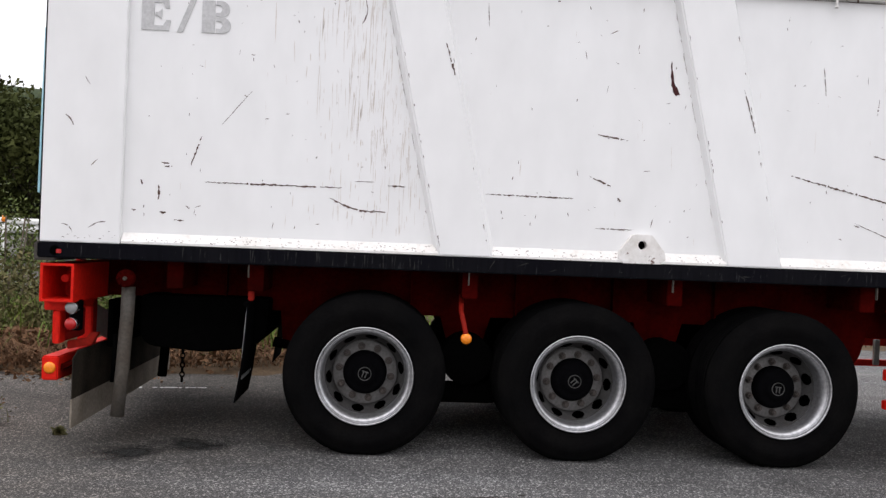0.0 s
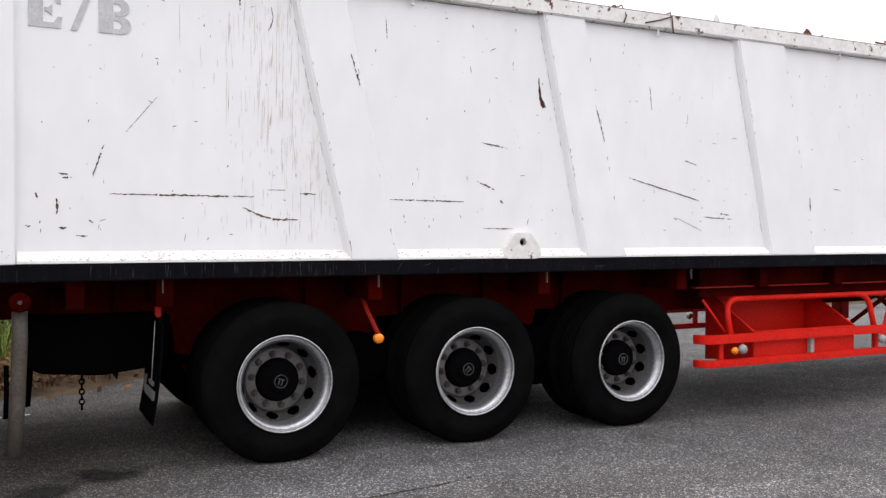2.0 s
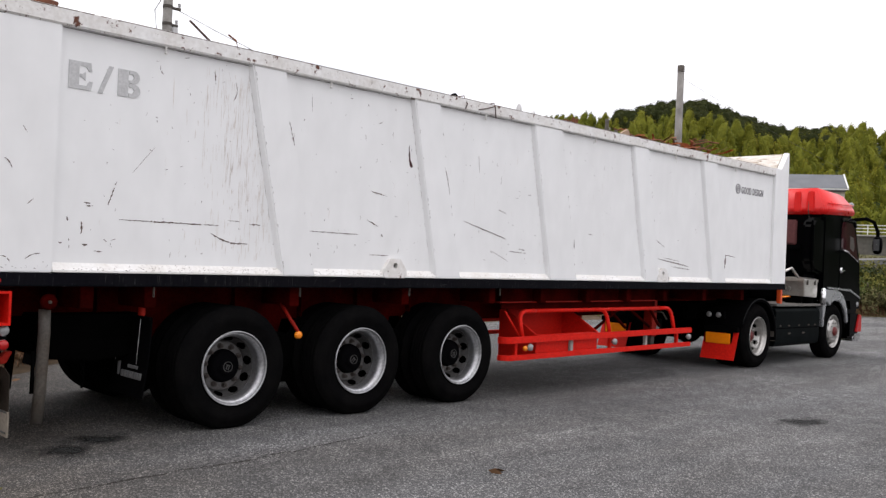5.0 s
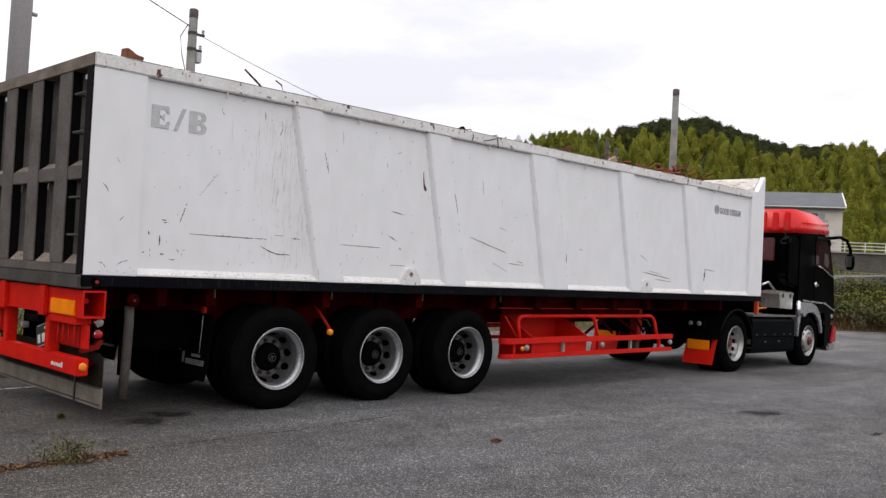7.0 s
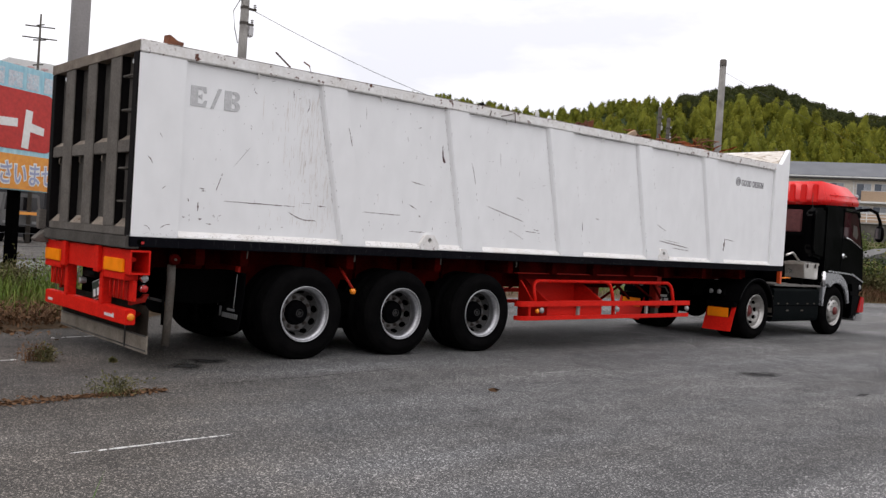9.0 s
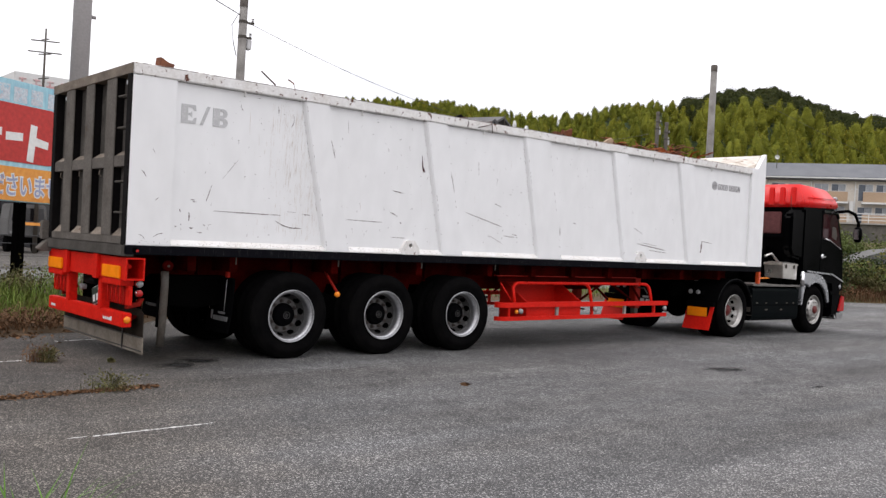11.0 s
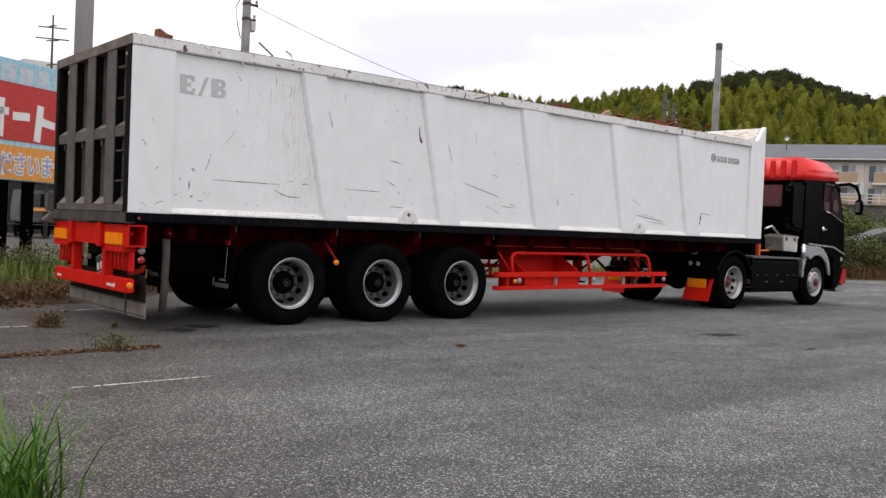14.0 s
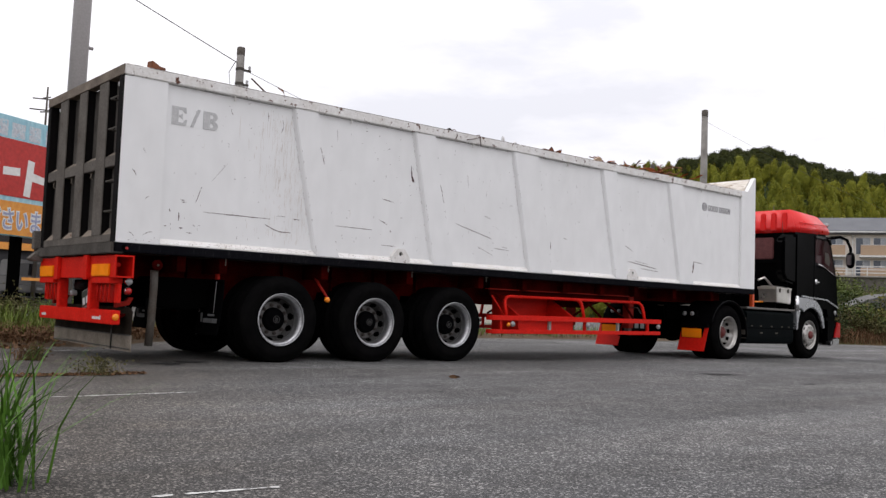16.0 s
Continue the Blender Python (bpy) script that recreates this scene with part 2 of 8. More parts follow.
M_WIRE = mat("dark_cable", (0.03, 0.03, 0.032), 0.6, bump=0.0)
M_CERAMIC = mat("pale_insulator", (0.5, 0.5, 0.5), 0.3, bump=0.0)
M_GLASS_DARK = mat("dark_tinted_glass", (0.012, 0.011, 0.012), 0.06, spec=0.5, amount=0.1, bump=0.0)
M_GLASS_DOOR = mat("tinted_door_glass", (0.040, 0.010, 0.012), 0.08, spec=0.10, dark=(0.010, 0.006, 0.007), scale=3, amount=0.8, fine=6, bump=0.0)
M_ALU = mat("dull_aluminium", (0.66, 0.64, 0.60), 0.30, metal=0.92, dark=(0.36, 0.34, 0.32), scale=6, amount=0.5, fine=60, bump=0.05)
M_CURTAIN = mat("dull_red_curtain", (0.11, 0.03, 0.03), 0.8, scale=10, amount=0.5, fine=60, bump=0.1)
M_MIRROR = mat("mirror_glass", (0.75, 0.77, 0.78), 0.03, metal=1.0, amount=0.02, bump=0.0)


def asphalt_material():
    """Worn car-park asphalt: pale aggregate in dark binder, broad patches, cracks and damp stains."""
    m = bpy.data.materials.new("worn_asphalt")
    m.use_nodes = True
    n, l = m.node_tree.nodes, m.node_tree.links
    b = n["Principled BSDF"]
    co = n.new("ShaderNodeTexCoord")
    vor, vor2, big, mid, crackn = n.new("ShaderNodeTexVoronoi"), n.new("ShaderNodeTexVoronoi"), n.new("ShaderNodeTexNoise"), n.new("ShaderNodeTexNoise"), n.new("ShaderNodeTexVoronoi")
    vor.inputs["Scale"].default_value = 165
    vor2.inputs["Scale"].default_value = 105
    big.inputs["Scale"].default_value, big.inputs["Detail"].default_value = 0.28, 5
    mid.inputs["Scale"].default_value, mid.inputs["Detail"].default_value = 3.2, 6
    crackn.feature, crackn.inputs["Scale"].default_value = "DISTANCE_TO_EDGE", 0.33
    warp = n.new("ShaderNodeMixRGB")
    warp.inputs["Fac"].default_value = 0.16
    l.new(co.outputs["Object"], warp.inputs["Color1"])
    l.new(mid.outputs["Color"], warp.inputs["Color2"])
    l.new(warp.outputs["Color"], crackn.inputs["Vector"])
    for t in (vor, vor2, big, mid):
        l.new(co.outputs["Object"], t.inputs["Vector"])
    stone = n.new("ShaderNodeValToRGB")
    stone.color_ramp.elements[0].position, stone.color_ramp.elements[0].color = 0.0, (0.012, 0.012, 0.0125, 1)
    stone.color_ramp.elements[1].position, stone.color_ramp.elements[1].color = 1.0, (0.32, 0.316, 0.308, 1)
    e = stone.color_ramp.elements.new(0.72)
    e.color = (0.085, 0.0848, 0.084, 1)
    l.new(vor.outputs["Color"], stone.inputs["Fac"])
    spot = n.new("ShaderNodeMapRange")
    spot.inputs["From Min"].default_value, spot.inputs["From Max"].default_value = 0.90, 0.92
    spot.inputs["To Max"].default_value = 0.9
    sep = n.new("ShaderNodeSeparateColor")
    l.new(vor2.outputs["Color"], sep.inputs["Color"])
    l.new(sep.outputs["Red"], spot.inputs["Value"])
    pale = n.new("ShaderNodeMixRGB")
    pale.inputs["Color2"].default_value = (0.31, 0.305, 0.295, 1)
    l.new(stone.outputs["Color"], pale.inputs["Color1"])
    l.new(spot.outputs["Result"], pale.inputs["Fac"])
    patch = n.new("ShaderNodeMapRange")
    patch.inputs["From Min"].default_value, patch.inputs["From Max"].default_value = 0.3, 0.7
    patch.inputs["To Min"].default_value, patch.inputs["To Max"].default_value = 0.72, 1.32
    l.new(big.outputs["Fac"], patch.inputs["Value"])
    patch2 = n.new("ShaderNodeMapRange")
    patch2.inputs["From Min"].default_value, patch2.inputs["From Max"].default_value = 0.3, 0.7
    patch2.inputs["To Min"].default_value, patch2.inputs["To Max"].default_value = 0.80, 1.18
    l.new(mid.outputs["Fac"], patch2.inputs["Value"])
    mul = n.new("ShaderNodeMath")
    mul.operation = "MULTIPLY"
    l.new(patch.outputs["Result"], mul.inputs[0])
    l.new(patch2.outputs["Result"], mul.inputs[1])
    turn, band, worn, mul2 = n.new("ShaderNodeMapping"), n.new("ShaderNodeTexNoise"), n.new("ShaderNodeMapRange"), n.new("ShaderNodeMath")
    turn.inputs["Rotation"].default_value = (0, 0, radians(-12))
    turn.inputs["Scale"].default_value = (0.10, 0.9, 1)
    l.new(co.outputs["Object"], turn.inputs["Vector"])
    l.new(turn.outputs["Vector"], band.inputs["Vector"])
    band.inputs["Scale"].default_value, band.inputs["Detail"].default_value = 1.0, 6
    band.inputs["Roughness"].default_value = 0.65
    worn.inputs["From Min"].default_value, worn.inputs["From Max"].default_value = 0.32, 0.68
    worn.inputs["To Min"].default_value, worn.inputs["To Max"].default_value = 0.70, 1.32
    l.new(band.outputs["Fac"], worn.inputs["Value"])
    mul2.operation = "MULTIPLY"
    l.new(mul.outputs["Value"], mul2.inputs[0])
    l.new(worn.outputs["Result"], mul2.inputs[1])
    hsv = n.new("ShaderNodeHueSaturation")
    l.new(mul2.outputs["Value"], hsv.inputs["Value"])
    l.new(pale.outputs["Color"], hsv.inputs["Color"])
    crack = n.new("ShaderNodeMapRange")
    crack.inputs["From Min"].default_value, crack.inputs["From Max"].default_value = 0.0008, 0.002
    crack.inputs["To Min"].default_value, crack.inputs["To Max"].default_value = 0.35, 0.0
    l.new(crackn.outputs["Distance"], crack.inputs["Value"])
    cm = n.new("ShaderNodeMixRGB")
    cm.inputs["Color2"].default_value = (0.02, 0.02, 0.019, 1)
    l.new(hsv.outputs["Color"], cm.inputs["Color1"])
    l.new(crack.outputs["Result"], cm.inputs["Fac"])
    # faint blue and brown cast in broad blotches
    cast, tint = n.new("ShaderNodeMixRGB"), n.new("ShaderNodeMixRGB")
    cast.inputs["Color1"].default_value, cast.inputs["Color2"].default_value = (1.07, 0.98, 0.89, 1), (0.95, 1.02, 1.12, 1)
    l.new(band.outputs["Color"], cast.inputs["Fac"])
    tint.blend_type, tint.inputs["Fac"].default_value = "MULTIPLY", 1.0
    l.new(cm.outputs["Color"], tint.inputs["Color1"])
    l.new(cast.outputs["Color"], tint.inputs["Color2"])
    # a darker, browner stretch along the verge, with a ragged border
    axes, reach, wob, browning, browning_mix = n.new("ShaderNodeSeparateXYZ"), n.new("ShaderNodeMath"), n.new("ShaderNodeMath"), n.new("ShaderNodeMapRange"), n.new("ShaderNodeMixRGB")
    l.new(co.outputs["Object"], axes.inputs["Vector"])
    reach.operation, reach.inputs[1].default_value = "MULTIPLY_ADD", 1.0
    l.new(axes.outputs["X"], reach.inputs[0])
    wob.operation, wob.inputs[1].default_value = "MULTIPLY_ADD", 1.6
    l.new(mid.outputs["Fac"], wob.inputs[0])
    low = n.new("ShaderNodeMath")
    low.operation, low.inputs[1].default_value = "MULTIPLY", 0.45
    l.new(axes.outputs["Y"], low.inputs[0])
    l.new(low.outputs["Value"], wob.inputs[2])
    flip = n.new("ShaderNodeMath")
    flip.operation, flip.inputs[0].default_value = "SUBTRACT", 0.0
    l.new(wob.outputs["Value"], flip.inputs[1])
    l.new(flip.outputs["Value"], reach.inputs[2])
    browning.inputs["From Min"].default_value, browning.inputs["From Max"].default_value = -3.3, -5.0
    l.new(reach.outputs["Value"], browning.inputs["Value"])
    browning_mix.blend_type = "MULTIPLY"
    browning_mix.inputs["Color2"].default_value = (0.68, 0.63, 0.57, 1)
    l.new(browning.outputs["Result"], browning_mix.inputs["Fac"])
    l.new(tint.outputs["Color"], browning_mix.inputs["Color1"])
    l.new(browning_mix.outputs["Color"], b.inputs["Base Color"])
    b.inputs["Roughness"].default_value = 0.88
    b.inputs["Specular IOR Level"].default_value = 0.22
    bp = n.new("ShaderNodeBump")
    bp.inputs["Strength"].default_value, bp.inputs["Distance"].default_value = 0.5, 0.006
    l.new(vor.outputs["Distance"], bp.inputs["Height"])
    l.new(bp.outputs["Normal"], b.inputs["Normal"])
    return m


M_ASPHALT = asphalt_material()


def stain_material():
    """Oil and damp soaked into asphalt, thinning out to its ragged border."""
    m = mat("damp_oil_stain", (0.010, 0.010, 0.010), 0.75, dark=(0.028, 0.028, 0.027), scale=6, amount=0.9, fine=60, bump=0.3, spec=0.15)
    n, l = m.node_tree.nodes, m.node_tree.links
    co, info = n.new("ShaderNodeTexCoord"), n.new("ShaderNodeObjectInfo")
    dist, ragged, mix, cover = n.new("ShaderNodeVectorMath"), n.new("ShaderNodeTexNoise"), n.new("ShaderNodeMath"), n.new("ShaderNodeMapRange")
    ragged.noise_dimensions = "4D"
    ragged.inputs["Scale"].default_value, ragged.inputs["Detail"].default_value = 2.2, 7
    dist.operation = "LENGTH"
    l.new(co.outputs["Object"], dist.inputs[0])
    l.new(co.outputs["Object"], ragged.inputs["Vector"])
    l.new(info.outputs["Random"], ragged.inputs["W"])
    mix.operation, mix.inputs[1].default_value = "MULTIPLY_ADD", 1.5
    l.new(ragged.outputs["Fac"], mix.inputs[0])
    l.new(dist.outputs["Value"], mix.inputs[2])
    cover.inputs["From Min"].default_value, cover.inputs["From Max"].default_value = 0.95, 1.55
    cover.inputs["To Min"].default_value, cover.inputs["To Max"].default_value = 0.85, 0.0
    l.new(mix.outputs["Value"], cover.inputs["Value"])
    l.new(cover.outputs["Result"], n["Principled BSDF"].inputs["Alpha"])
    return m


M_STAIN = stain_material()
M_LINE = mat("worn_white_line_paint", (0.60, 0.60, 0.58), 0.8, dark=(0.30, 0.30, 0.29), scale=9, amount=0.8, fine=60, bump=0.2, rust=(0.10, 0.10, 0.10), rust_at=0.56, rust_scale=14)
M_CRACK = mat("dark_crack_dirt", (0.024, 0.022, 0.020), 0.95, dark=(0.048, 0.044, 0.039), scale=9, amount=0.9, fine=60, bump=0.2, spec=0.05)
M_LITTER = mat("dry_leaf_litter", (0.095, 0.065, 0.040), 0.95, dark=(0.05, 0.036, 0.022), scale=4, amount=0.9, fine=40, bump=0.8, spec=0.1)
M_STRAW = mat("dead_brown_stalks", (0.14, 0.078, 0.042), 0.9, dark=(0.08, 0.045, 0.026), scale=4, amount=0.7, fine=20, bump=0.0, island=0.4, spec=0.1)
M_GRASS = mat("green_grass", (0.095, 0.16, 0.028), 0.6, dark=(0.13, 0.14, 0.03), scale=3, amount=0.8, fine=20, bump=0.0, island=0.35, spec=0.1)
M_GRASS_FRESH = mat("fresh_green_grass", (0.085, 0.18, 0.026), 0.5, dark=(0.045, 0.105, 0.018), scale=3, amount=0.6, fine=20, bump=0.0, island=0.3, spec=0.1)
M_WEED = mat("dusty_weed_leaf", (0.085, 0.09, 0.034), 0.8, dark=(0.11, 0.08, 0.042), scale=6, amount=0.8, fine=20, bump=0.0, island=0.35, spec=0.1)
M_BUSH = mat("dark_bush_leaf", (0.060, 0.088, 0.022), 0.6, dark=(0.100, 0.108, 0.030), scale=1.5, amount=0.8, fine=10, bump=0.0, island=0.2, spec=0.1)
M_BUSH_OLIVE = mat("olive_bush_leaf", (0.145, 0.135, 0.032), 0.6, dark=(0.085, 0.088, 0.022), scale=1.5, amount=0.8, fine=10, bump=0.0, island=0.15, spec=0.05)
M_BUSH_DARK = mat("deep_green_bush_leaf", (0.022, 0.036, 0.010), 0.6, dark=(0.040, 0.046, 0.016), scale=1.5, amount=0.8, fine=10, bump=0.0, island=0.4, spec=0.1)
M_TREE = mat("dark_tree_leaf", (0.034, 0.043, 0.013), 0.7, dark=(0.062, 0.062, 0.018), scale=0.12, amount=0.9, fine=1, bump=0.0, island=0.2, spec=0.05)
# heart of the tree crowns: leaf colour darkened to stand for inner shade
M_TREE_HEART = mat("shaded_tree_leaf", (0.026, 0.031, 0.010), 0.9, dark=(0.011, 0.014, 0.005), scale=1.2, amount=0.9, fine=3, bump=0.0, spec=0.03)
M_BAMBOO = mat("yellow_green_bamboo_leaf", (0.195, 0.186, 0.020), 0.6, dark=(0.120, 0.126, 0.015), scale=0.55, amount=0.9, fine=1, bump=0.0, island=0.12, spec=0.05)
M_BAMBOO_MID = mat("green_bamboo_leaf", (0.138, 0.152, 0.019), 0.6, dark=(0.080, 0.096, 0.013), scale=0.55, amount=0.9, fine=1, bump=0.0, island=0.12, spec=0.05)
M_BAMBOO_YELLOW = mat("yellowing_bamboo_leaf", (0.205, 0.180, 0.019), 0.6, dark=(0.130, 0.124, 0.015), scale=0.55, amount=0.9, fine=1, bump=0.0, island=0.12, spec=0.05)
# heart of the plumes: bamboo green darkened for the shade between leaves
M_BAMBOO_INNER = mat("shaded_bamboo_leaf", (0.135, 0.138, 0.017), 0.8, dark=(0.070, 0.077, 0.011), scale=0.9, amount=0.9, fine=3, bump=0.0, spec=0.05)
M_BANK = mat("weedy_bank_soil", (0.075, 0.080, 0.030), 0.95, dark=(0.11, 0.075, 0.042), scale=0.5, amount=0.9, fine=6, bump=0.6, spec=0.1)
M_HILL = mat("hill_undergrowth", (0.022, 0.035, 0.012), 0.95, dark=(0.014, 0.022, 0.008), scale=0.1, amount=0.8, fine=1, bump=0.0, spec=0.1)
M_BARK = mat("grey_brown_bark", (0.09, 0.07, 0.05), 0.9, scale=6, amount=0.6, fine=40, bump=0.4)
M_ROOF_GREY = mat("grey_metal_roof", (0.088, 0.094, 0.105), 0.6, scale=0.6, amount=0.3, fine=8, bump=0.0)
M_ROOF_DARK = mat("dark_tiled_roof", (0.055, 0.052, 0.052), 0.6, scale=0.8, amount=0.5, fine=8, bump=0.0)
M_WALL_CREAM = mat("cream_rendered_wall", (0.60, 0.55, 0.48), 0.85, scale=0.5, amount=0.3, fine=8, bump=0.02)
M_WALL_TAN = mat("tan_balcony_panel", (0.40, 0.285, 0.19), 0.85, scale=0.5, amount=0.3, fine=8, bump=0.02)
M_WHITE_TRIM = mat("white_trim", (0.62, 0.62, 0.60), 0.6, scale=1, amount=0.2, fine=8, bump=0.0)
M_PANE_BLUE = mat("grey_blue_window_pane", (0.07, 0.085, 0.11), 0.15, spec=0.5, scale=1, amount=0.3, fine=8, bump=0.0)
M_PANE_LIGHT = mat("pale_window_pane", (0.30, 0.32, 0.34), 0.2, spec=0.5, scale=1, amount=0.4, fine=8, bump=0.0)
M_STONE_WALL = mat("grey_retaining_wall", (0.105, 0.095, 0.082), 0.95, dark=(0.07, 0.07, 0.06), scale=0.8, amount=0.9, fine=4, bump=0.3)
M_SIGN_BLUE = mat("faded_sky_blue_sign_paint", (0.26, 0.52, 0.62), 0.6, dark=(0.45, 0.62, 0.66), scale=2, amount=0.7, fine=12, bump=0.02, stretch=(1, 1, 0.3))
M_SIGN_RED = mat("red_sign_paint", (0.47, 0.03, 0.025), 0.6, dark=(0.38, 0.03, 0.02), scale=2, amount=0.4, fine=12, bump=0.02)
M_SIGN_PINK = mat("faded_red_print", (0.52, 0.30, 0.29), 0.7, dark=(0.6, 0.5, 0.5), scale=2, amount=0.8, fine=12, bump=0.0)
M_SIGN_ORANGE = mat("orange_sign_paint", (0.72, 0.30, 0.05), 0.6, dark=(0.6, 0.24, 0.05), scale=2, amount=0.4, fine=12, bump=0.02)
M_SIGN_WHITE = mat("white_sign_paint", (0.72, 0.72, 0.70), 0.6, dark=(0.6, 0.6, 0.58), scale=2, amount=0.4, fine=12, bump=0.02)
M_SIGN_FADED = mat("faded_pale_print", (0.52, 0.60, 0.64), 0.7, dark=(0.50, 0.46, 0.50), scale=6, amount=0.8, fine=20, bump=0.0, rust=(0.30, 0.52, 0.62), rust_at=0.54, rust_scale=8)
M_SIGN_LILAC = mat("pale_lilac_sign_paint", (0.33, 0.36, 0.52), 0.6, scale=2, amount=0.3, fine=12, bump=0.02)
M_SHOP = mat("shop_wall_dark", (0.018, 0.018, 0.02), 0.8, scale=1, amount=0.5, fine=8, bump=0.0)

# ---- building blocks ----


def box(bm, x0, x1, y0, y1, z0, z1, bevel=0.0, m=None):
    v = [bm.verts.new(p) for p in ((x0, y0, z0), (x1, y0, z0), (x1, y1, z0), (x0, y1, z0), (x0, y0, z1), (x1, y0, z1), (x1, y1, z1), (x0, y1, z1))]
    f = [bm.faces.new([v[i] for i in q]) for q in ((3, 2, 1, 0), (4, 5, 6, 7), (0, 1, 5, 4), (1, 2, 6, 5), (2, 3, 7, 6), (3, 0, 4, 7))]
    if bevel:
        r = bmesh.ops.bevel(bm, geom=list({e for q in f for e in q.edges}), offset=bevel, segments=2, affect="EDGES")
        v = list({w for q in r["faces"] for w in q.verts} | {w for w in v if w.is_valid})
    if m:
        bmesh.ops.transform(bm, matrix=m, verts=v)
    return bm


def prism(bm, poly, axis, a, b, bevel=0.0):
    """A polygon of (u, v) drawn along an axis from a to b: 'y' takes (x, z), 'x' takes (y, z), 'z' takes (x, y)."""
    def at(u, w, d):
        return {"y": (u, d, w), "x": (d, u, w), "z": (u, w, d)}[axis]
    v0 = [bm.verts.new(at(u, w, a)) for u, w in poly]
    v1 = [bm.verts.new(at(u, w, b)) for u, w in poly]
    f = [bm.faces.new(v0), bm.faces.new(v1[::-1])]
    k = len(poly)
    f += [bm.faces.new((v0[i], v1[i], v1[(i + 1) % k], v0[(i + 1) % k])) for i in range(k)]
    bmesh.ops.recalc_face_normals(bm, faces=f)
    if bevel:
        bmesh.ops.bevel(bm, geom=list({e for q in f for e in q.edges}), offset=bevel, segments=2, affect="EDGES")
    return bm


def rod(bm, p0, p1, r0, r1=None, seg=10, cap=True):
    p0, p1 = Vector(p0), Vector(p1)
    r1 = r0 if r1 is None else r1
    q = (p1 - p0).to_track_quat("Z", "Y")
    rings = []
    for p, r in ((p0, r0), (p1, r1)):
        rings.append([bm.verts.new(p + q @ Vector((r * math.cos(2 * math.pi * i / seg), r * math.sin(2 * math.pi * i / seg), 0))) for i in range(seg)])
    for i in range(seg):
        bm.faces.new((rings[0][i], rings[0][(i + 1) % seg], rings[1][(i + 1) % seg], rings[1][i])).smooth = True
    if cap:
        bm.faces.new(rings[0][::-1])
        bm.faces.new(rings[1])
    return bm


def pipe(bm, points, r, seg=8):
    """A round bar bent along points."""
    pts = [Vector(p) for p in points]
    rings = []
    for i, p in enumerate(pts):
        d = (pts[min(i + 1, len(pts) - 1)] - pts[max(i - 1, 0)]).normalized()
        q = d.to_track_quat("Z", "Y")
        rings.append([bm.verts.new(p + q @ Vector((r * math.cos(2 * math.pi * k / seg), r * math.sin(2 * math.pi * k / seg), 0))) for k in range(seg)])
    for a, b in zip(rings, rings[1:]):
        off = min(range(seg), key=lambda s: (a[0].co - b[s].co).length)
        for k in range(seg):
            bm.faces.new((a[k], a[(k + 1) % seg], b[(k + 1 + off) % seg], b[(k + off) % seg])).smooth = True
    bm.faces.new(rings[0][::-1])
    bm.faces.new(rings[-1])
    bmesh.ops.recalc_face_normals(bm, faces=bm.faces)
    return bm


def bend(p0, corner, p1, r, n=6):
    """Points of a bar that turns the corner between two ends with a radius."""
    p0, c, p1 = Vector(p0), Vector(corner), Vector(p1)
    a, b = c + (p0 - c).normalized() * r, c + (p1 - c).normalized() * r
    return [p0] + [a * (1 - t) ** 2 + c * 2 * t * (1 - t) + b * t * t for t in [i / n for i in range(n + 1)]] + [p1]


def lathe(bm, profile, seg=48, smooth=True, skip=None):
    """A profile of (radius, y) turned round the y axis."""
    rings = []
    for r, y in profile:
        rings.append([bm.verts.new((r * math.cos(2 * math.pi * i / seg), y, r * math.sin(2 * math.pi * i / seg))) for i in range(seg)])
    for j, (a, b) in enumerate(zip(rings, rings[1:])):
        for i in range(seg):
            if skip and skip(j, i):
                continue
            bm.faces.new((a[i], a[(i + 1) % seg], b[(i + 1) % seg], b[i])).smooth = smooth
    return bm


def mesh_of(bm, name, material):
    me = bpy.data.meshes.new(name)
    bm.normal_update()
    bm.to_mesh(me)
    bm.free()
    if material:
        me.materials.append(material)
    return me


def part(name, data, material, parent, label="", m=None, kind=""):
    """One mesh object under a thing or a part; data is a bmesh or a mesh that others share."""
    me = data if isinstance(data, bpy.types.Mesh) else mesh_of(data, name, material)
    ob = new(name, me)
    ob.parent = parent
    if m is not None:
        ob.matrix_basis = m
    return tagged(ob, label=label, kind=kind)


def empty(name, m, label, category, group="", kind=""):
    ob = new(name)
    ob.matrix_basis = m
    ob.empty_display_size = 0.2
    return tagged(ob, label, category, group, kind)


def thing(name, data, material, label, category, group="", kind="", m=None):
    me = data if isinstance(data, bpy.types.Mesh) else mesh_of(data, name, material)
    ob = new(name, me)
    if m is not None:
        ob.matrix_basis = m
    return tagged(ob, label, category, group, kind)


def new_bm():
    return bmesh.new()


def letters(text, size, depth=0.003, bold=0.0, gap=1.0):
    """A mesh of the words in the built-in font, standing in the xz plane and facing -y, from its lower left corner."""
    cu = bpy.data.curves.new("letters", "FONT")
    cu.body, cu.size, cu.extrude, cu.offset = text, size, depth, bold
    cu.resolution_u, cu.space_character = 4, gap
    tmp = bpy.data.objects.new("letters", cu)
    me = bpy.data.meshes.new_from_object(tmp)
    bpy.data.objects.remove(tmp)
    me.transform(Matrix.Rotation(radians(90), 4, "X"))
    return me


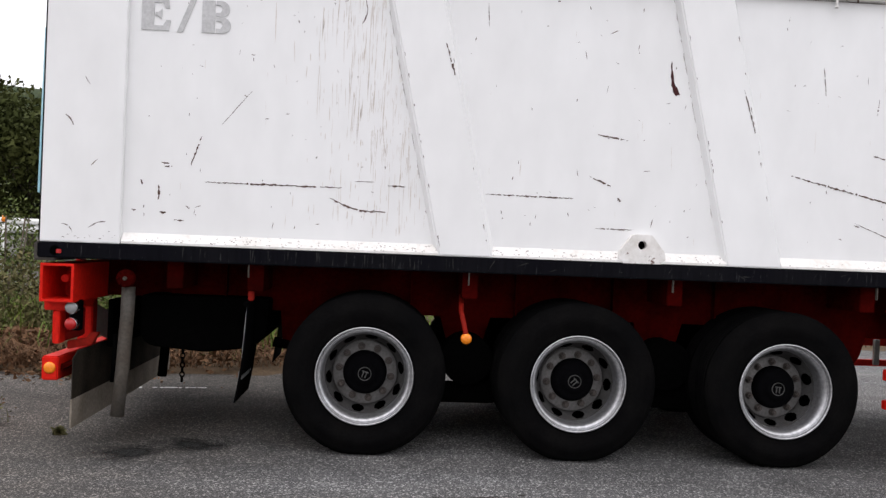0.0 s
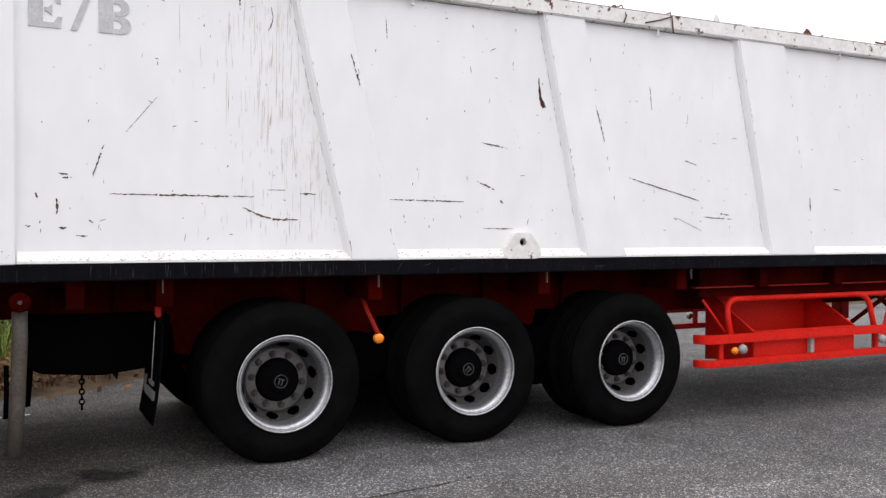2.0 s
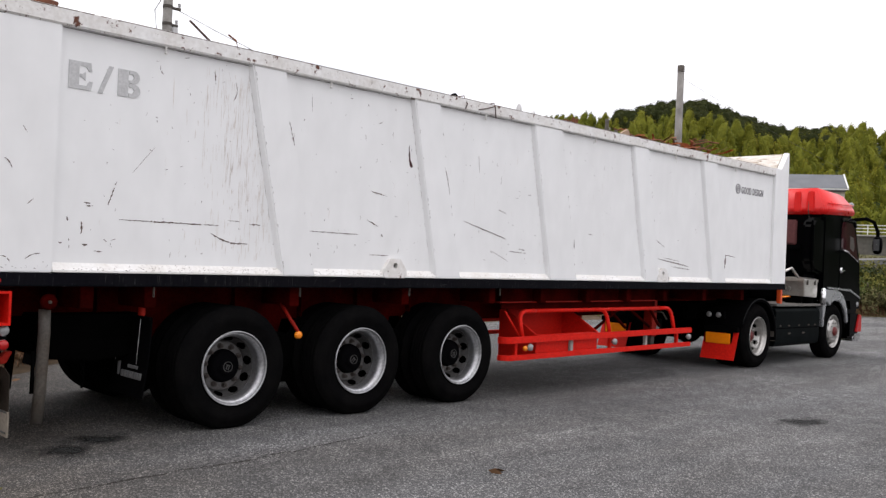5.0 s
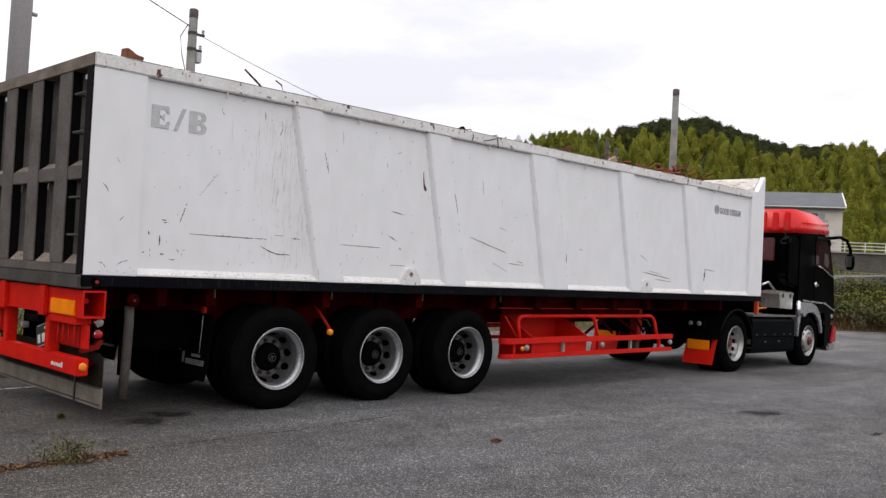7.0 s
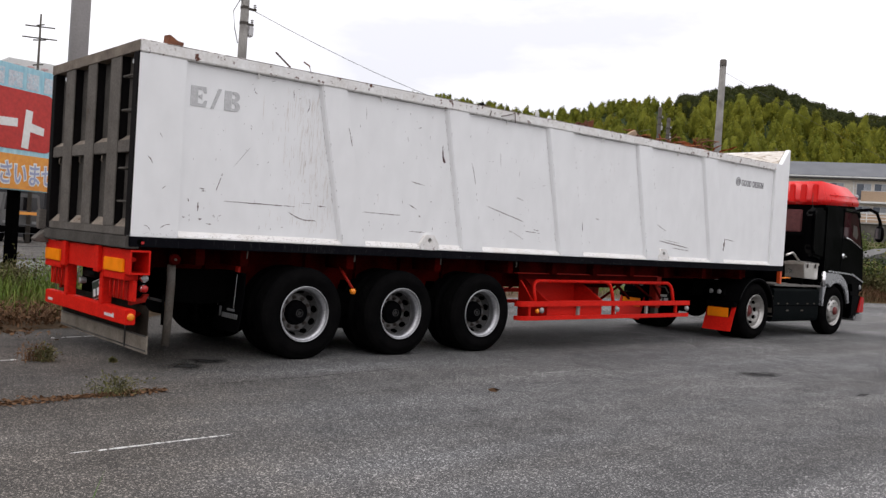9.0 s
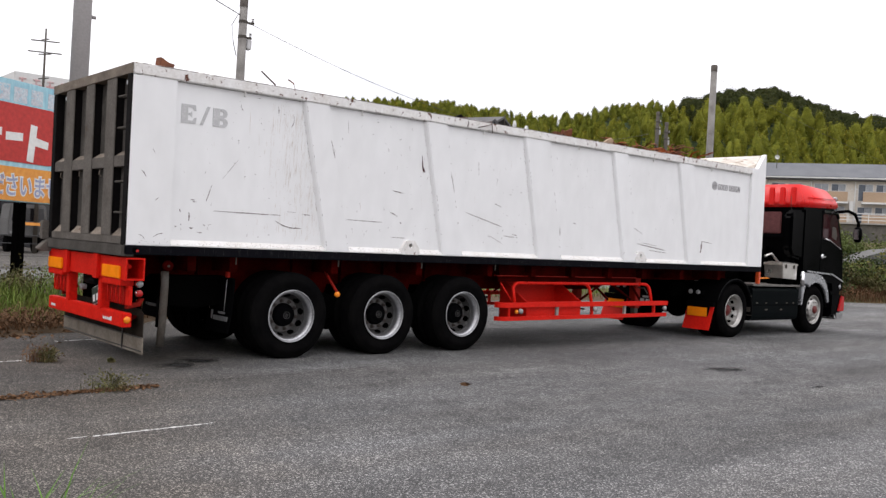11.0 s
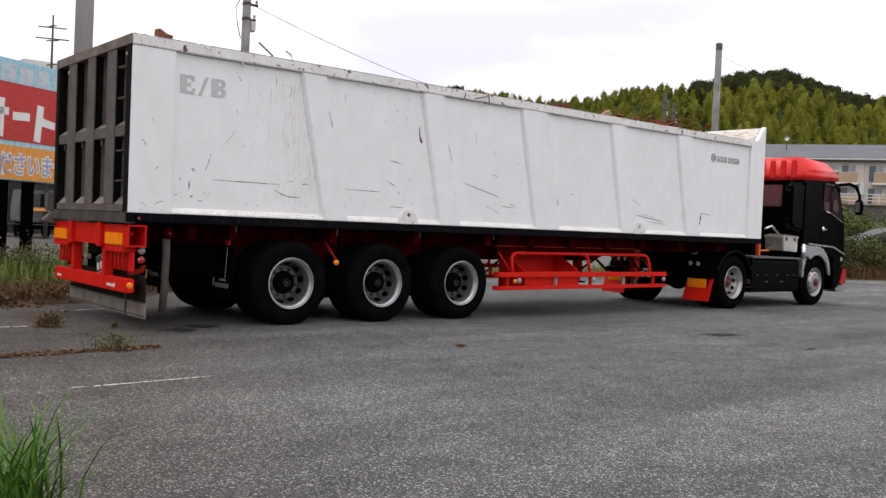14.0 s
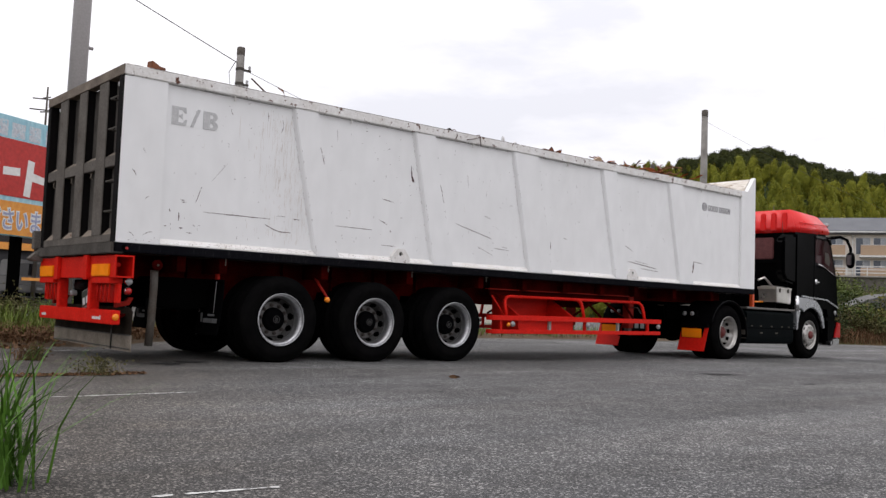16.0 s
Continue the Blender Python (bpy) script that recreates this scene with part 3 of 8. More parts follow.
def cards(name, centres, size, material, flat=0.0, seed=1, aspect=1.6):
    """Many small leaf blades, one pointed quad each, at the centres (n x 3)."""
    rng = np.random.default_rng(seed)
    n = len(centres)
    d = rng.normal(size=(n, 3))
    d[:, 2] = d[:, 2] * (1 - flat)
    d /= np.linalg.norm(d, axis=1)[:, None] + 1e-9
    u = rng.normal(size=(n, 3))
    u -= (u * d).sum(1)[:, None] * d
    u /= np.linalg.norm(u, axis=1)[:, None] + 1e-9
    s = size * rng.uniform(0.6, 1.4, n)[:, None]
    c = np.asarray(centres)
    v = np.stack([c - d * s * aspect * 0.5, c + u * s * 0.42, c + d * s * aspect * 0.5, c - u * s * 0.42], 1).reshape(-1, 3)
    f = np.arange(4 * n).reshape(-1, 4)
    me = bpy.data.meshes.new(name)
    me.from_pydata(v.tolist(), [], f.tolist())
    me.materials.append(material)
    return me


def blades(name, roots, heights, width, material, lean=0.35, seed=1):
    """Grass blades: a bent tapering strip of two quads and a tip from each root."""
    rng = np.random.default_rng(seed)
    verts, faces = [], []
    for (x, y, z), h in zip(roots, heights):
        a = rng.uniform(0, 2 * math.pi)
        k = lean * rng.uniform(0.2, 1.3) * h
        dx, dy = math.cos(a) * k, math.sin(a) * k
        wx, wy = -math.sin(a) * width * 0.5, math.cos(a) * width * 0.5
        b = len(verts)
        for t, w in ((0, 1), (0.45, 0.9), (0.8, 0.55)):
            px, py, pz = x + dx * t * t, y + dy * t * t, z + h * t * (1 - 0.12 * t)
            verts += [(px - wx * w, py - wy * w, pz), (px + wx * w, py + wy * w, pz)]
        verts.append((x + dx * 1.1, y + dy * 1.1, z + h * 0.9))
        faces += [(b, b + 1, b + 3, b + 2), (b + 2, b + 3, b + 5, b + 4), (b + 4, b + 5, b + 6)]
    me = bpy.data.meshes.new(name)
    me.from_pydata(verts, [], faces)
    me.materials.append(material)
    return me

# ---- ground ----
bm = new_bm()
bmesh.ops.create_grid(bm, x_segments=8, y_segments=8, size=900)
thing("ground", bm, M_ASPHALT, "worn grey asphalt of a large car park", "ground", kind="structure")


def strip_mark(name, x0, y0, x1, y1, w, seed, label):
    """A broken painted line on the ground, as ragged dabs."""
    rng = random.Random(seed)
    b = new_bm()
    length = math.hypot(x1 - x0, y1 - y0)
    n = max(3, int(length / 0.035))
    d = Vector(((x1 - x0) / length, (y1 - y0) / length))
    q = Vector((-d.y, d.x))
    for i in range(n):
        if rng.random() < 0.30:
            continue
        p = Vector((x0, y0)) + d * (length * (i + rng.uniform(0.2, 0.8)) / n)
        a, c = rng.uniform(0.015, 0.045), w * rng.uniform(0.2, 0.5)
        pts = [p + d * a * math.cos(t) * rng.uniform(0.75, 1.2) + q * c * math.sin(t) * rng.uniform(0.7, 1.2) for t in [k * math.pi / 5 for k in range(10)]]
        b.faces.new([b.verts.new((u.x, u.y, 0.0035 + 0.0002 * (i % 3))) for u in pts])
    return thing(name, b, M_LINE, label, "road marking", kind="structure")


strip_mark("line_marking", -3.46, 2.640, -3.32, 2.645, 0.03, 13, "worn broken white painted line on the asphalt")
strip_mark("line_marking", -3.30, 2.635, -2.36, 2.69, 0.04, 3, "worn broken white painted line on the asphalt")
strip_mark("line_marking", -4.05, -0.56, -3.60, -0.62, 0.035, 5, "worn broken white painted line on the asphalt")
strip_mark("line_marking", -3.4, 6.20, -2.75, 6.26, 0.06, 7, "worn broken white painted line on the asphalt")
strip_mark("line_marking", -1.95, 7.75, -1.4, 7.85, 0.08, 9, "worn broken white painted line on the asphalt")


def stain(cx, cy, rx, ry, turn, seed, label):
    """A damp patch: a thin sheet whose cover fades out in a ragged border."""
    b = new_bm()
    n = 32
    ring = [b.verts.new((math.cos(2 * math.pi * i / n), math.sin(2 * math.pi * i / n), 0)) for i in range(n)]
    b.faces.new(ring)
    return thing("oil_stain", b, M_STAIN, label, "stain", kind="structure", m=Matrix.Translation((cx, cy, 0.003 + 0.0003 * seed)) @ Matrix.Rotation(radians(turn), 4, "Z") @ Matrix.Diagonal((rx, ry, 1, 1)))


def crack(name, path, w, seed, label):
    """A ragged dark crack: a thin uneven ribbon along a wavering path, broken here and there."""
    r = random.Random(seed)
    b = new_bm()
    for (ax, ay), (bx, by) in zip(path, path[1:]):
        n = max(4, int(math.hypot(bx - ax, by - ay) / 0.045))
        last = None
        for i in range(n + 1):
            t = i / n
            x, y = ax + (bx - ax) * t, ay + (by - ay) * t + 0.05 * noise.noise(Vector((ax + 2.4 * (ax + t * (bx - ax)), seed, 0))) + r.uniform(-0.006, 0.006)
            c = w * r.uniform(0.25, 1.0)
            pair = (b.verts.new((x, y - c, 0.0028)), b.verts.new((x, y + c, 0.0028)))
            if last and r.random() > 0.14:
                b.faces.new((last[0], pair[0], pair[1], last[1]))
            last = pair
    bmesh.ops.delete(b, geom=[v for v in b.verts if not v.link_faces], context="VERTS")
    return thing(name, b, M_CRACK, label, "crack", kind="structure")


crack("asphalt_crack", [(-2.15, 4.42), (-1.155, 4.50), (-0.08, 4.59), (0.92, 4.79)], 0.012, 3, "thin dark crack running through worn asphalt")
crack("asphalt_crack", [(-4.4, 4.06), (-3.2, 4.22), (-2.15, 4.36)], 0.030, 5, "dark crack filled with soil and dead leaves")
stain(5.05, 2.92, 0.58, 0.24, -14, 1, "dark oval oil stain on grey asphalt")
stain(-1.40, 5.48, 0.36, 0.26, 20, 2, "dark damp stain on asphalt beneath the trailer's tail")
stain(-1.05, 5.72, 0.40, 0.22, -10, 3, "dark damp stain on asphalt beneath the trailer's tail")
stain(4.80, 1.56, 0.26, 0.07, 4, 4, "faint dark oil stain on grey asphalt")

# ---- wheels ----
TYRE_R = 0.512


def tyre_mesh(name, r=TYRE_R, w=0.275):
    b = new_bm()
    h = w / 2
    prof = [(0.298, 0.035), (0.302, 0.012), (0.33, -0.002), (0.345, 0.0), (0.352, -0.004), (0.40, -0.012), (0.43, -0.012), (0.436, -0.007), (0.47, 0.0), (0.487, 0.012), (r - 0.012, 0.03), (r - 0.002, 0.045)]
    tread = []
    for k in range(5):
        y0 = 0.045 + k * (w - 0.09) / 5
        y1 = 0.045 + (k + 1) * (w - 0.09) / 5
        tread += [(r, y0 + 0.006), (r, y1 - 0.006)]
        if k < 4:
            tread += [(r - 0.013, y1 - 0.004), (r - 0.013, y1 + 0.004)]
    back = [(rr, w - y) for rr, y in reversed(prof)]
    lathe(b, prof + tread + back, seg=72)
    for v in b.verts:
        if v.co.z < -0.48:
            deep = -0.48 - v.co.z
            v.co.z = -0.48 - 0.0195 * (1 - math.exp(-deep / 0.0195))
            v.co.y += (-0.012 if v.co.y < h else 0.012) * min(1, deep / 0.03)
    bmesh.ops.recalc_face_normals(b, faces=b.faces)
    return mesh_of(b, name, M_TYRE)


def rim_mesh(name, material):
    """The bright outer ring of a wheel and its deep bowl; y = 0 is the tyre's outer face."""
    b = new_bm()
    lathe(b, [(0.296, 0.05), (0.302, 0.012), (0.308, -0.002), (0.3075, -0.010), (0.301, -0.012), (0.2965, -0.006), (0.2955, 0.012), (0.292, 0.018), (0.289, 0.013), (0.284, 0.012), (0.272, 0.026), (0.262, 0.046), (0.257, 0.066), (0.2555, 0.130)], seg=72)
    return mesh_of(b, name, material)


DISH = 0.212


def disc_mesh(name, material, flange, holes=10, dish=DISH):
    """The disc deep inside the ring: a raised nut flange and a cone with a round hand hole between each pair of nuts."""
    b = new_bm()
    per, rows = 22, 13
    prof = [(0.2555 - 0.0435 * k / rows, dish - 0.086 + 0.100 * k / rows) for k in range(rows + 1)]
    prof += [(0.207, dish + 0.014), (0.205, dish - 0.008), (0.202, dish - 0.012), (0.12, dish - 0.012), (0.05, dish - 0.012)]

    def hole(j, i):
        u, v = (i % per + 0.5 - per / 2) / (per * 0.27), (j + 0.5 - 6.8) / 4.9
        return j < rows and u * u + v * v < 1
    lathe(b, prof, seg=holes * per, skip=hole)
    b.faces.ensure_lookup_table()
    for f in b.faces:
        c = f.calc_center_median()
        f.material_index = 1 if math.hypot(c.x, c.z) < 0.2085 else 0
    me = mesh_of(b, name, material)
    me.materials.append(flange)
    return me


def nut_mesh(name, material, deep=1.0):
    b = new_bm()
    rod(b, (0, 0.004, 0), (0, -0.004, 0), 0.024, None, 12)
    rod(b, (0, 0, 0), (0, -0.030 * deep, 0), 0.019, 0.018, 6)
    rod(b, (0, -0.026 * deep, 0), (0, -0.048 * deep, 0), 0.0095, 0.008, 8)
    return mesh_of(b, name, material)


def hub_mesh(name, material, dish=DISH, out=0.085):
    b = new_bm()
    lathe(b, [(0.142, dish), (0.140, dish - 0.03), (0.130, dish - out + 0.02), (0.105, dish - out + 0.006), (0.075, dish - out), (0.07, dish - out - 0.018), (0.05, dish - out - 0.022), (0.0005, dish - out - 0.022)], seg=36)
    return mesh_of(b, name, material)


def emblem_mesh(name, y):
    """A small round cap plate with a plain raised mark."""
    b = new_bm()
    lathe(b, [(0.043, y), (0.043, y - 0.006), (0.039, y - 0.006), (0.039, y - 0.001)], seg=28)
    for s in (-1, 1):
        box(b, s * 0.010 - 0.003, s * 0.010 + 0.003, y - 0.005, y, -0.026, 0.010)
    box(b, -0.022, 0.022, y - 0.005, y, 0.010, 0.016)
    return mesh_of(b, name, M_DISC)


ME_TYRE = tyre_mesh("tyre")
ME_RIM = rim_mesh("rim", M_RIM)
ME_DISC = disc_mesh("wheel_disc", M_DISC, M_FLANGE)
ME_NUT = nut_mesh("wheel_nut", M_NUT)
ME_HUB = hub_mesh("hub", M_HUB)
ME_EMBLEM = emblem_mesh("hub_cap", DISH - 0.085 - 0.022)
b = new_bm()
lathe(b, [(0.262, 0.40), (0.262, 0.275), (0.25, 0.268), (0.06, 0.268)], seg=32)
ME_DRUM = mesh_of(b, "brake_drum", M_UNDER)
ME_RIM_CHROME = rim_mesh("polished_rim", M_POLISHED)
ME_DISC_CHROME = disc_mesh("polished_disc", M_POLISHED, M_POLISHED, dish=0.165)
b = new_bm()
lathe(b, [(0.115, 0.16), (0.11, 0.13), (0.075, 0.115), (0.06, 0.09), (0.0005, 0.085)], seg=28)
ME_HUB_RED = mesh_of(b, "red_hub", M_RED_HUB)
ME_NUT_CHROME = nut_mesh("chrome_nut", M_POLISHED, 0.45)
# convex front wheel: the disc stands near the outer face
b = new_bm()
per = 7
lathe(b, [(0.262, 0.268), (0.285, 0.12), (0.296, 0.05), (0.302, 0.008), (0.308, -0.004), (0.303, -0.010), (0.292, -0.002), (0.286, 0.02), (0.276, 0.045), (0.262, 0.05), (0.252, 0.045), (0.235, 0.028), (0.222, 0.005), (0.212, -0.012), (0.19, -0.018), (0.12, -0.018), (0.10, -0.022), (0.02, -0.022)], seg=70, skip=lambda j, i: j in (10, 11) and i % per in (2, 3, 4))
ME_RIM_FRONT = mesh_of(b, "front_rim", M_POLISHED)
b = new_bm()
lathe(b, [(0.085, -0.02), (0.08, -0.045), (0.06, -0.06), (0.0005, -0.064)], seg=32)
ME_HUB_FRONT = mesh_of(b, "front_hub", M_RED_HUB)


def wheel(parent, x, y, z, rim, disc, hub, nut, emblem, side=-1, spin=0.0, nut_y=DISH - 0.014, nut_r=0.168, nuts=10, dual=True, label=""):
    """A wheel on its axle under a vehicle: drum, tyre, rim, hub and nuts. side -1 faces -y."""
    m = Matrix.Translation((x, y, z)) @ (Matrix.Identity(4) if side < 0 else Matrix.Rotation(math.pi, 4, "Z"))
    w = part("wheel", ME_DRUM, None, parent, label, m)
    part("tyre", ME_TYRE, None, w)
    if dual:
        part("tyre", ME_TYRE, None, w, m=Matrix.Translation((0, 0.315, 0)))
    turn = Matrix.Rotation(spin, 4, "Y")
    part("rim", rim, None, w, m=turn)
    if disc:
        part("wheel_disc", disc, None, w, m=turn)
    part("hub", hub, None, w)
    if emblem:
        part("hub_cap", emblem, None, w, m=Matrix.Rotation(spin * 2, 4, "Y"))
    for i in range(nuts):
        a = spin + 2 * math.pi * (i + 0.5) / nuts
        part("wheel_nut", nut, None, w, m=Matrix.Translation((nut_r * math.cos(a), nut_y, nut_r * math.sin(a))))
    return w


# ---- semi-trailer: local x along it, y = 0 its middle, near side at y = -1.245 ----
trailer = empty("semi_trailer", pose(0, 6.80, -0.021, 0, -0.47, 0), "long scratched white open-topped tipper semi-trailer on a red chassis", "trailer")
YF, YP = -1.245, -1.200      # frame face and recessed sheet
ZB, ZT, ZR = 1.288, 3.04, 3.160
SLANT = 0.385
RIBS = [(0.06, 0.39), (1.91, 2.26), (3.77, 4.28), (5.80, 6.15), (7.60, 8.01)]   # x at the top
X0, XR, XF, X1 = -1.992, -1.51, 9.95, 10.45

for side in (-1, 1):
    s = -side    # +1 keeps the near side's sign

    def yy(v, s=s):
        return v * s
    b = new_bm()
    box(b, XR - 0.1, XF + 0.1, min(yy(YP), yy(YP + 0.035)), max(yy(YP), yy(YP + 0.035)), 1.29, 3.06)
    part("side_sheet", b, M_WHITE, trailer, "white painted steel sheet with scratches and grime")
    for xa, xb in RIBS:
        b = new_bm()
        q = 0.028
        zt, zb = ZT + 0.004, ZB + 0.002
        front = [(xa, zt), (xb, zt), (xb + SLANT, zb), (xa + SLANT, zb)]
        back = [(xa - q, zt), (xb + q, zt), (xb + SLANT + q, zb), (xa + SLANT - q, zb)]
        vf = [b.verts.new((x, yy(YF), z)) for x, z in front]
        vb = [b.verts.new((x, yy(YP + 0.002), z)) for x, z in back]
        fs = [b.faces.new(vf), b.faces.new(vb[::-1])] + [b.faces.new((vf[i], vb[i], vb[(i + 1) % 4], vf[(i + 1) % 4])) for i in range(4)]
        bmesh.ops.recalc_face_normals(b, faces=fs)
        bmesh.ops.bevel(b, geom=[e for e in b.edges if all(v in vf for v in e.verts)], offset=0.008, segments=2, affect="EDGES")
        part("rib", b, M_WHITE, trailer, "slanting white pressed stiffener")
    # sloping ledges along the foot of each bay
    edges = [XR + 0.0] + [v for xa, xb in RIBS for v in (xa + SLANT, xb + SLANT)] + [XF]
    for i in range(0, len(edges), 2):
        xa, xb = edges[i] + 0.004, edges[i + 1] - 0.004
        b = new_bm()
        pts = [(YP + 0.002, 1.292), (YF + 0.002, 1.292), (YF + 0.002, 1.306), (YP + 0.002, 1.362)]
        prism(b, [(yy(u), w) for u, w in pts], "x", xa, xb)
        part("ledge", b, M_LEDGE, trailer, "chipped white sloping ledge with rusty edges")
    b = new_bm()
    box(b, X0, XR, min(yy(YF), yy(YF + 0.09)), max(yy(YF), yy(YF + 0.09)), ZB, ZT, 0.006)
    part("rear_post", b, M_WHITE, trailer)
    b = new_bm()
    prism(b, [(XF, ZB), (X1, ZB), (X1, 3.455), (X1 - 0.03, 3.465), (XF + 0.22, 3.165), (XF, 3.165)], "y", yy(YF), yy(YF + 0.09), 0.005)
    part("front_post", b, M_WHITE, trailer)
    b = new_bm()
    box(b, X0, XF - 0.001, min(yy(YF - 0.012), yy(YF + 0.11)), max(yy(YF - 0.012), yy(YF + 0.11)), ZT, ZR, 0.010)
    part("top_rail", b, M_WHITE_WORN, trailer, "white top rail with rusty chips")
    b = new_bm()
    box(b, X0 - 0.006, X1, min(yy(YF - 0.010), yy(YF + 0.12)), max(yy(YF - 0.010), yy(YF + 0.12)), 1.190, ZB - 0.002, 0.008)
    part("bottom_rail", b, M_BLACK_RAIL, trailer, "black scuffed steel side rail")
    b = new_bm()
    box(b, X0 + 0.02, X1 - 0.02, min(yy(YF + 0.10), yy(YF + 0.112)), max(yy(YF + 0.10), yy(YF + 0.112)), 1.30, 3.15)
    part("inner_liner", b, M_GATE_SHEET, trailer)
    for x in (-0.72, 0.88, 2.95, 4.95, 6.85, 8.6):
        b = new_bm()
        rod(b, (x, yy(YF + 0.01), ZT), (x, yy(YF + 0.01), ZT - 0.045), 0.009, 0.008, 8)
        rod(b, (x, yy(YF + 0.01), ZT - 0.045), (x, yy(YF + 0.01), ZT - 0.058), 0.014, 0.012, 8)
        part("tarp_pin", b, M_WHITE_WORN, trailer)
    for x in (-0.73, 0.64, 1.95, 3.3):
        b = new_bm()
        box(b, x - 0.004, x + 0.004, min(yy(YF + 0.01), yy(YF + 0.03)), max(yy(YF + 0.01), yy(YF + 0.03)), 1.11, 1.192, 0.001)
        part("rail_tab", b, M_PIPE, trailer)
    for x in (1.735, 6.62):
        # plate with a round eye
        b = new_bm()
        out = [(-0.155, 0.0), (0.155, 0.0), (0.15, 0.07), (0.06, 0.185), (-0.06, 0.185), (-0.15, 0.07)]
        n = 24
        ring = [(0.028 * math.cos(2 * math.pi * i / n), 0.118 + 0.028 * math.sin(2 * math.pi * i / n)) for i in range(n)]

        def edge_at(a):
            d = Vector((math.cos(a), math.sin(a)))
            best = None
            for i in range(len(out)):
                p, q = Vector(out[i]), Vector(out[(i + 1) % len(out)])
                e = q - p
                den = d.x * e.y - d.y * e.x
                if abs(den) < 1e-9:
                    continue
                c = p - Vector((0, 0.118))
                t = (c.x * e.y - c.y * e.x) / den
                u = (c.x * d.y - c.y * d.x) / den
                if t > 0 and -1e-6 <= u <= 1 + 1e-6 and (best is None or t < best):
                    best = t
            return (d.x * best, 0.118 + d.y * best)
        rim_o = [edge_at(2 * math.pi * i / n) for i in range(n)]
        for y in (YF - 0.004, YP):
            vi = [b.verts.new((x + u, yy(y), ZB + w)) for u, w in ring]
            vo = [b.verts.new((x + u, yy(y), ZB + w)) for u, w in rim_o]
            if y == YF - 0.004:
                fi, fo = vi, vo
                for i in range(n):
                    b.faces.new((vo[i], vo[(i + 1) % n], vi[(i + 1) % n], vi[i]))
            else:
                for i in range(n):
                    b.faces.new((fi[i], fi[(i + 1) % n], vi[(i + 1) % n], vi[i]))
                    b.faces.new((fo[i], vo[i], vo[(i + 1) % n], fo[(i + 1) % n]))
        bmesh.ops.recalc_face_normals(b, faces=b.faces)
        lug = part("lifting_eye", b, M_WHITE_WORN, trailer, "white steel plate with a dark round eye hole")
        b = new_bm()
        lathe(b, [(0.027, 0), (0.0005, 0)], seg=20)
        part("eye_hole", b, M_UNDER, lug, m=Matrix.Translation((x, yy(YP - 0.006), ZB + 0.118)))

b = new_bm()
box(b, X0 + 0.05, X1 - 0.01, -1.13, 1.13, 1.20, 1.30)
part("load_floor", b, M_GATE, trailer)
b = new_bm()
prism(b, [(X1 - 0.07, 1.29), (X1 - 0.004, 1.29), (X1 - 0.004, 3.45), (X1 - 0.07, 3.435), (X1 - 0.30, 3.17), (X1 - 0.28, 3.14), (X1 - 0.07, 3.36)], "y", -1.15, 1.15)
part("front_wall", b, M_WHITE_GRIMY, trailer, "white front bulkhead with rusty chips")

# tail gate: dark steel; dusty face plates on posts with sides coloured black, a middle rail and darker recessed sheets
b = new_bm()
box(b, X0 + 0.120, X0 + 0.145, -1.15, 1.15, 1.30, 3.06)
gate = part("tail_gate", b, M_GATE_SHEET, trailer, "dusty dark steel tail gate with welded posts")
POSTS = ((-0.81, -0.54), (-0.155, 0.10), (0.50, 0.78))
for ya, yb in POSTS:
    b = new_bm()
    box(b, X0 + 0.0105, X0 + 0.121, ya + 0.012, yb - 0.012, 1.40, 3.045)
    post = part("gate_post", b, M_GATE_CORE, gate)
    b = new_bm()
    box(b, X0 - 0.002, X0 + 0.010, ya, yb, 1.375, 3.043, 0.003)
    part("post_face", b, M_GATE, post, "dusty grey-brown face plate of a gate post")
bays = [(-1.125, POSTS[0][0])] + [(POSTS[k][1], POSTS[k + 1][0]) for k in range(2)] + [(POSTS[2][1], 1.125)]
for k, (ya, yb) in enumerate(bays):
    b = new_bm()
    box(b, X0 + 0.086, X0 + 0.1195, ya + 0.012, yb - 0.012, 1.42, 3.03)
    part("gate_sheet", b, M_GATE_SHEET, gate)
    for z0, z1 in ((1.375, 1.455), (2.215, 2.27)):
        b = new_bm()
        prism(b, [(X0 + 0.014, z0), (X0 + 0.0855, z0), (X0 + 0.0855, z1)], "y", ya + 0.014, yb - 0.014)
        part("dust_ledge", b, M_GATE_DUST, gate, "sloping ledge thick with pale brown dust")
b = new_bm()
prism(b, [(X0 - 0.008, 3.045), (X0 - 0.008, 3.135), (X0 + 0.02, 3.162), (X0 + 0.10, 3.162), (X0 + 0.10, 3.045)], "y", -1.132, 1.132, 0.006)
part("gate_top_rail", b, M_GATE_DUST, gate, "dusty brown upper rail of the gate")
b = new_bm()
box(b, X0 - 0.0075, X0 - 0.0005, -1.2565, 1.2565, 3.046, 3.152, 0.002)
part("top_rail_plate", b, M_GATE_DUST, gate, "dusty brown end plate of the upper rail")
b = new_bm()
box(b, X0 - 0.003, X0 + 0.11, -1.12, 1.12, 1.29, 1.374, 0.006)
part("gate_foot_rail", b, M_GATE, gate)
for ya, yb in bays:
    b = new_bm()
    box(b, X0 + 0.004, X0 + 0.085, ya + 0.002, yb - 0.002, 2.095, 2.214, 0.005)
    part("gate_middle_rail", b, M_GATE, gate)
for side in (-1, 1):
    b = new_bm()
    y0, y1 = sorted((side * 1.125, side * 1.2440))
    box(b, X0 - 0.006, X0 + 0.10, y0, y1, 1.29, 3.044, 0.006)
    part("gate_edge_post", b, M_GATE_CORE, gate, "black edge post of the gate")
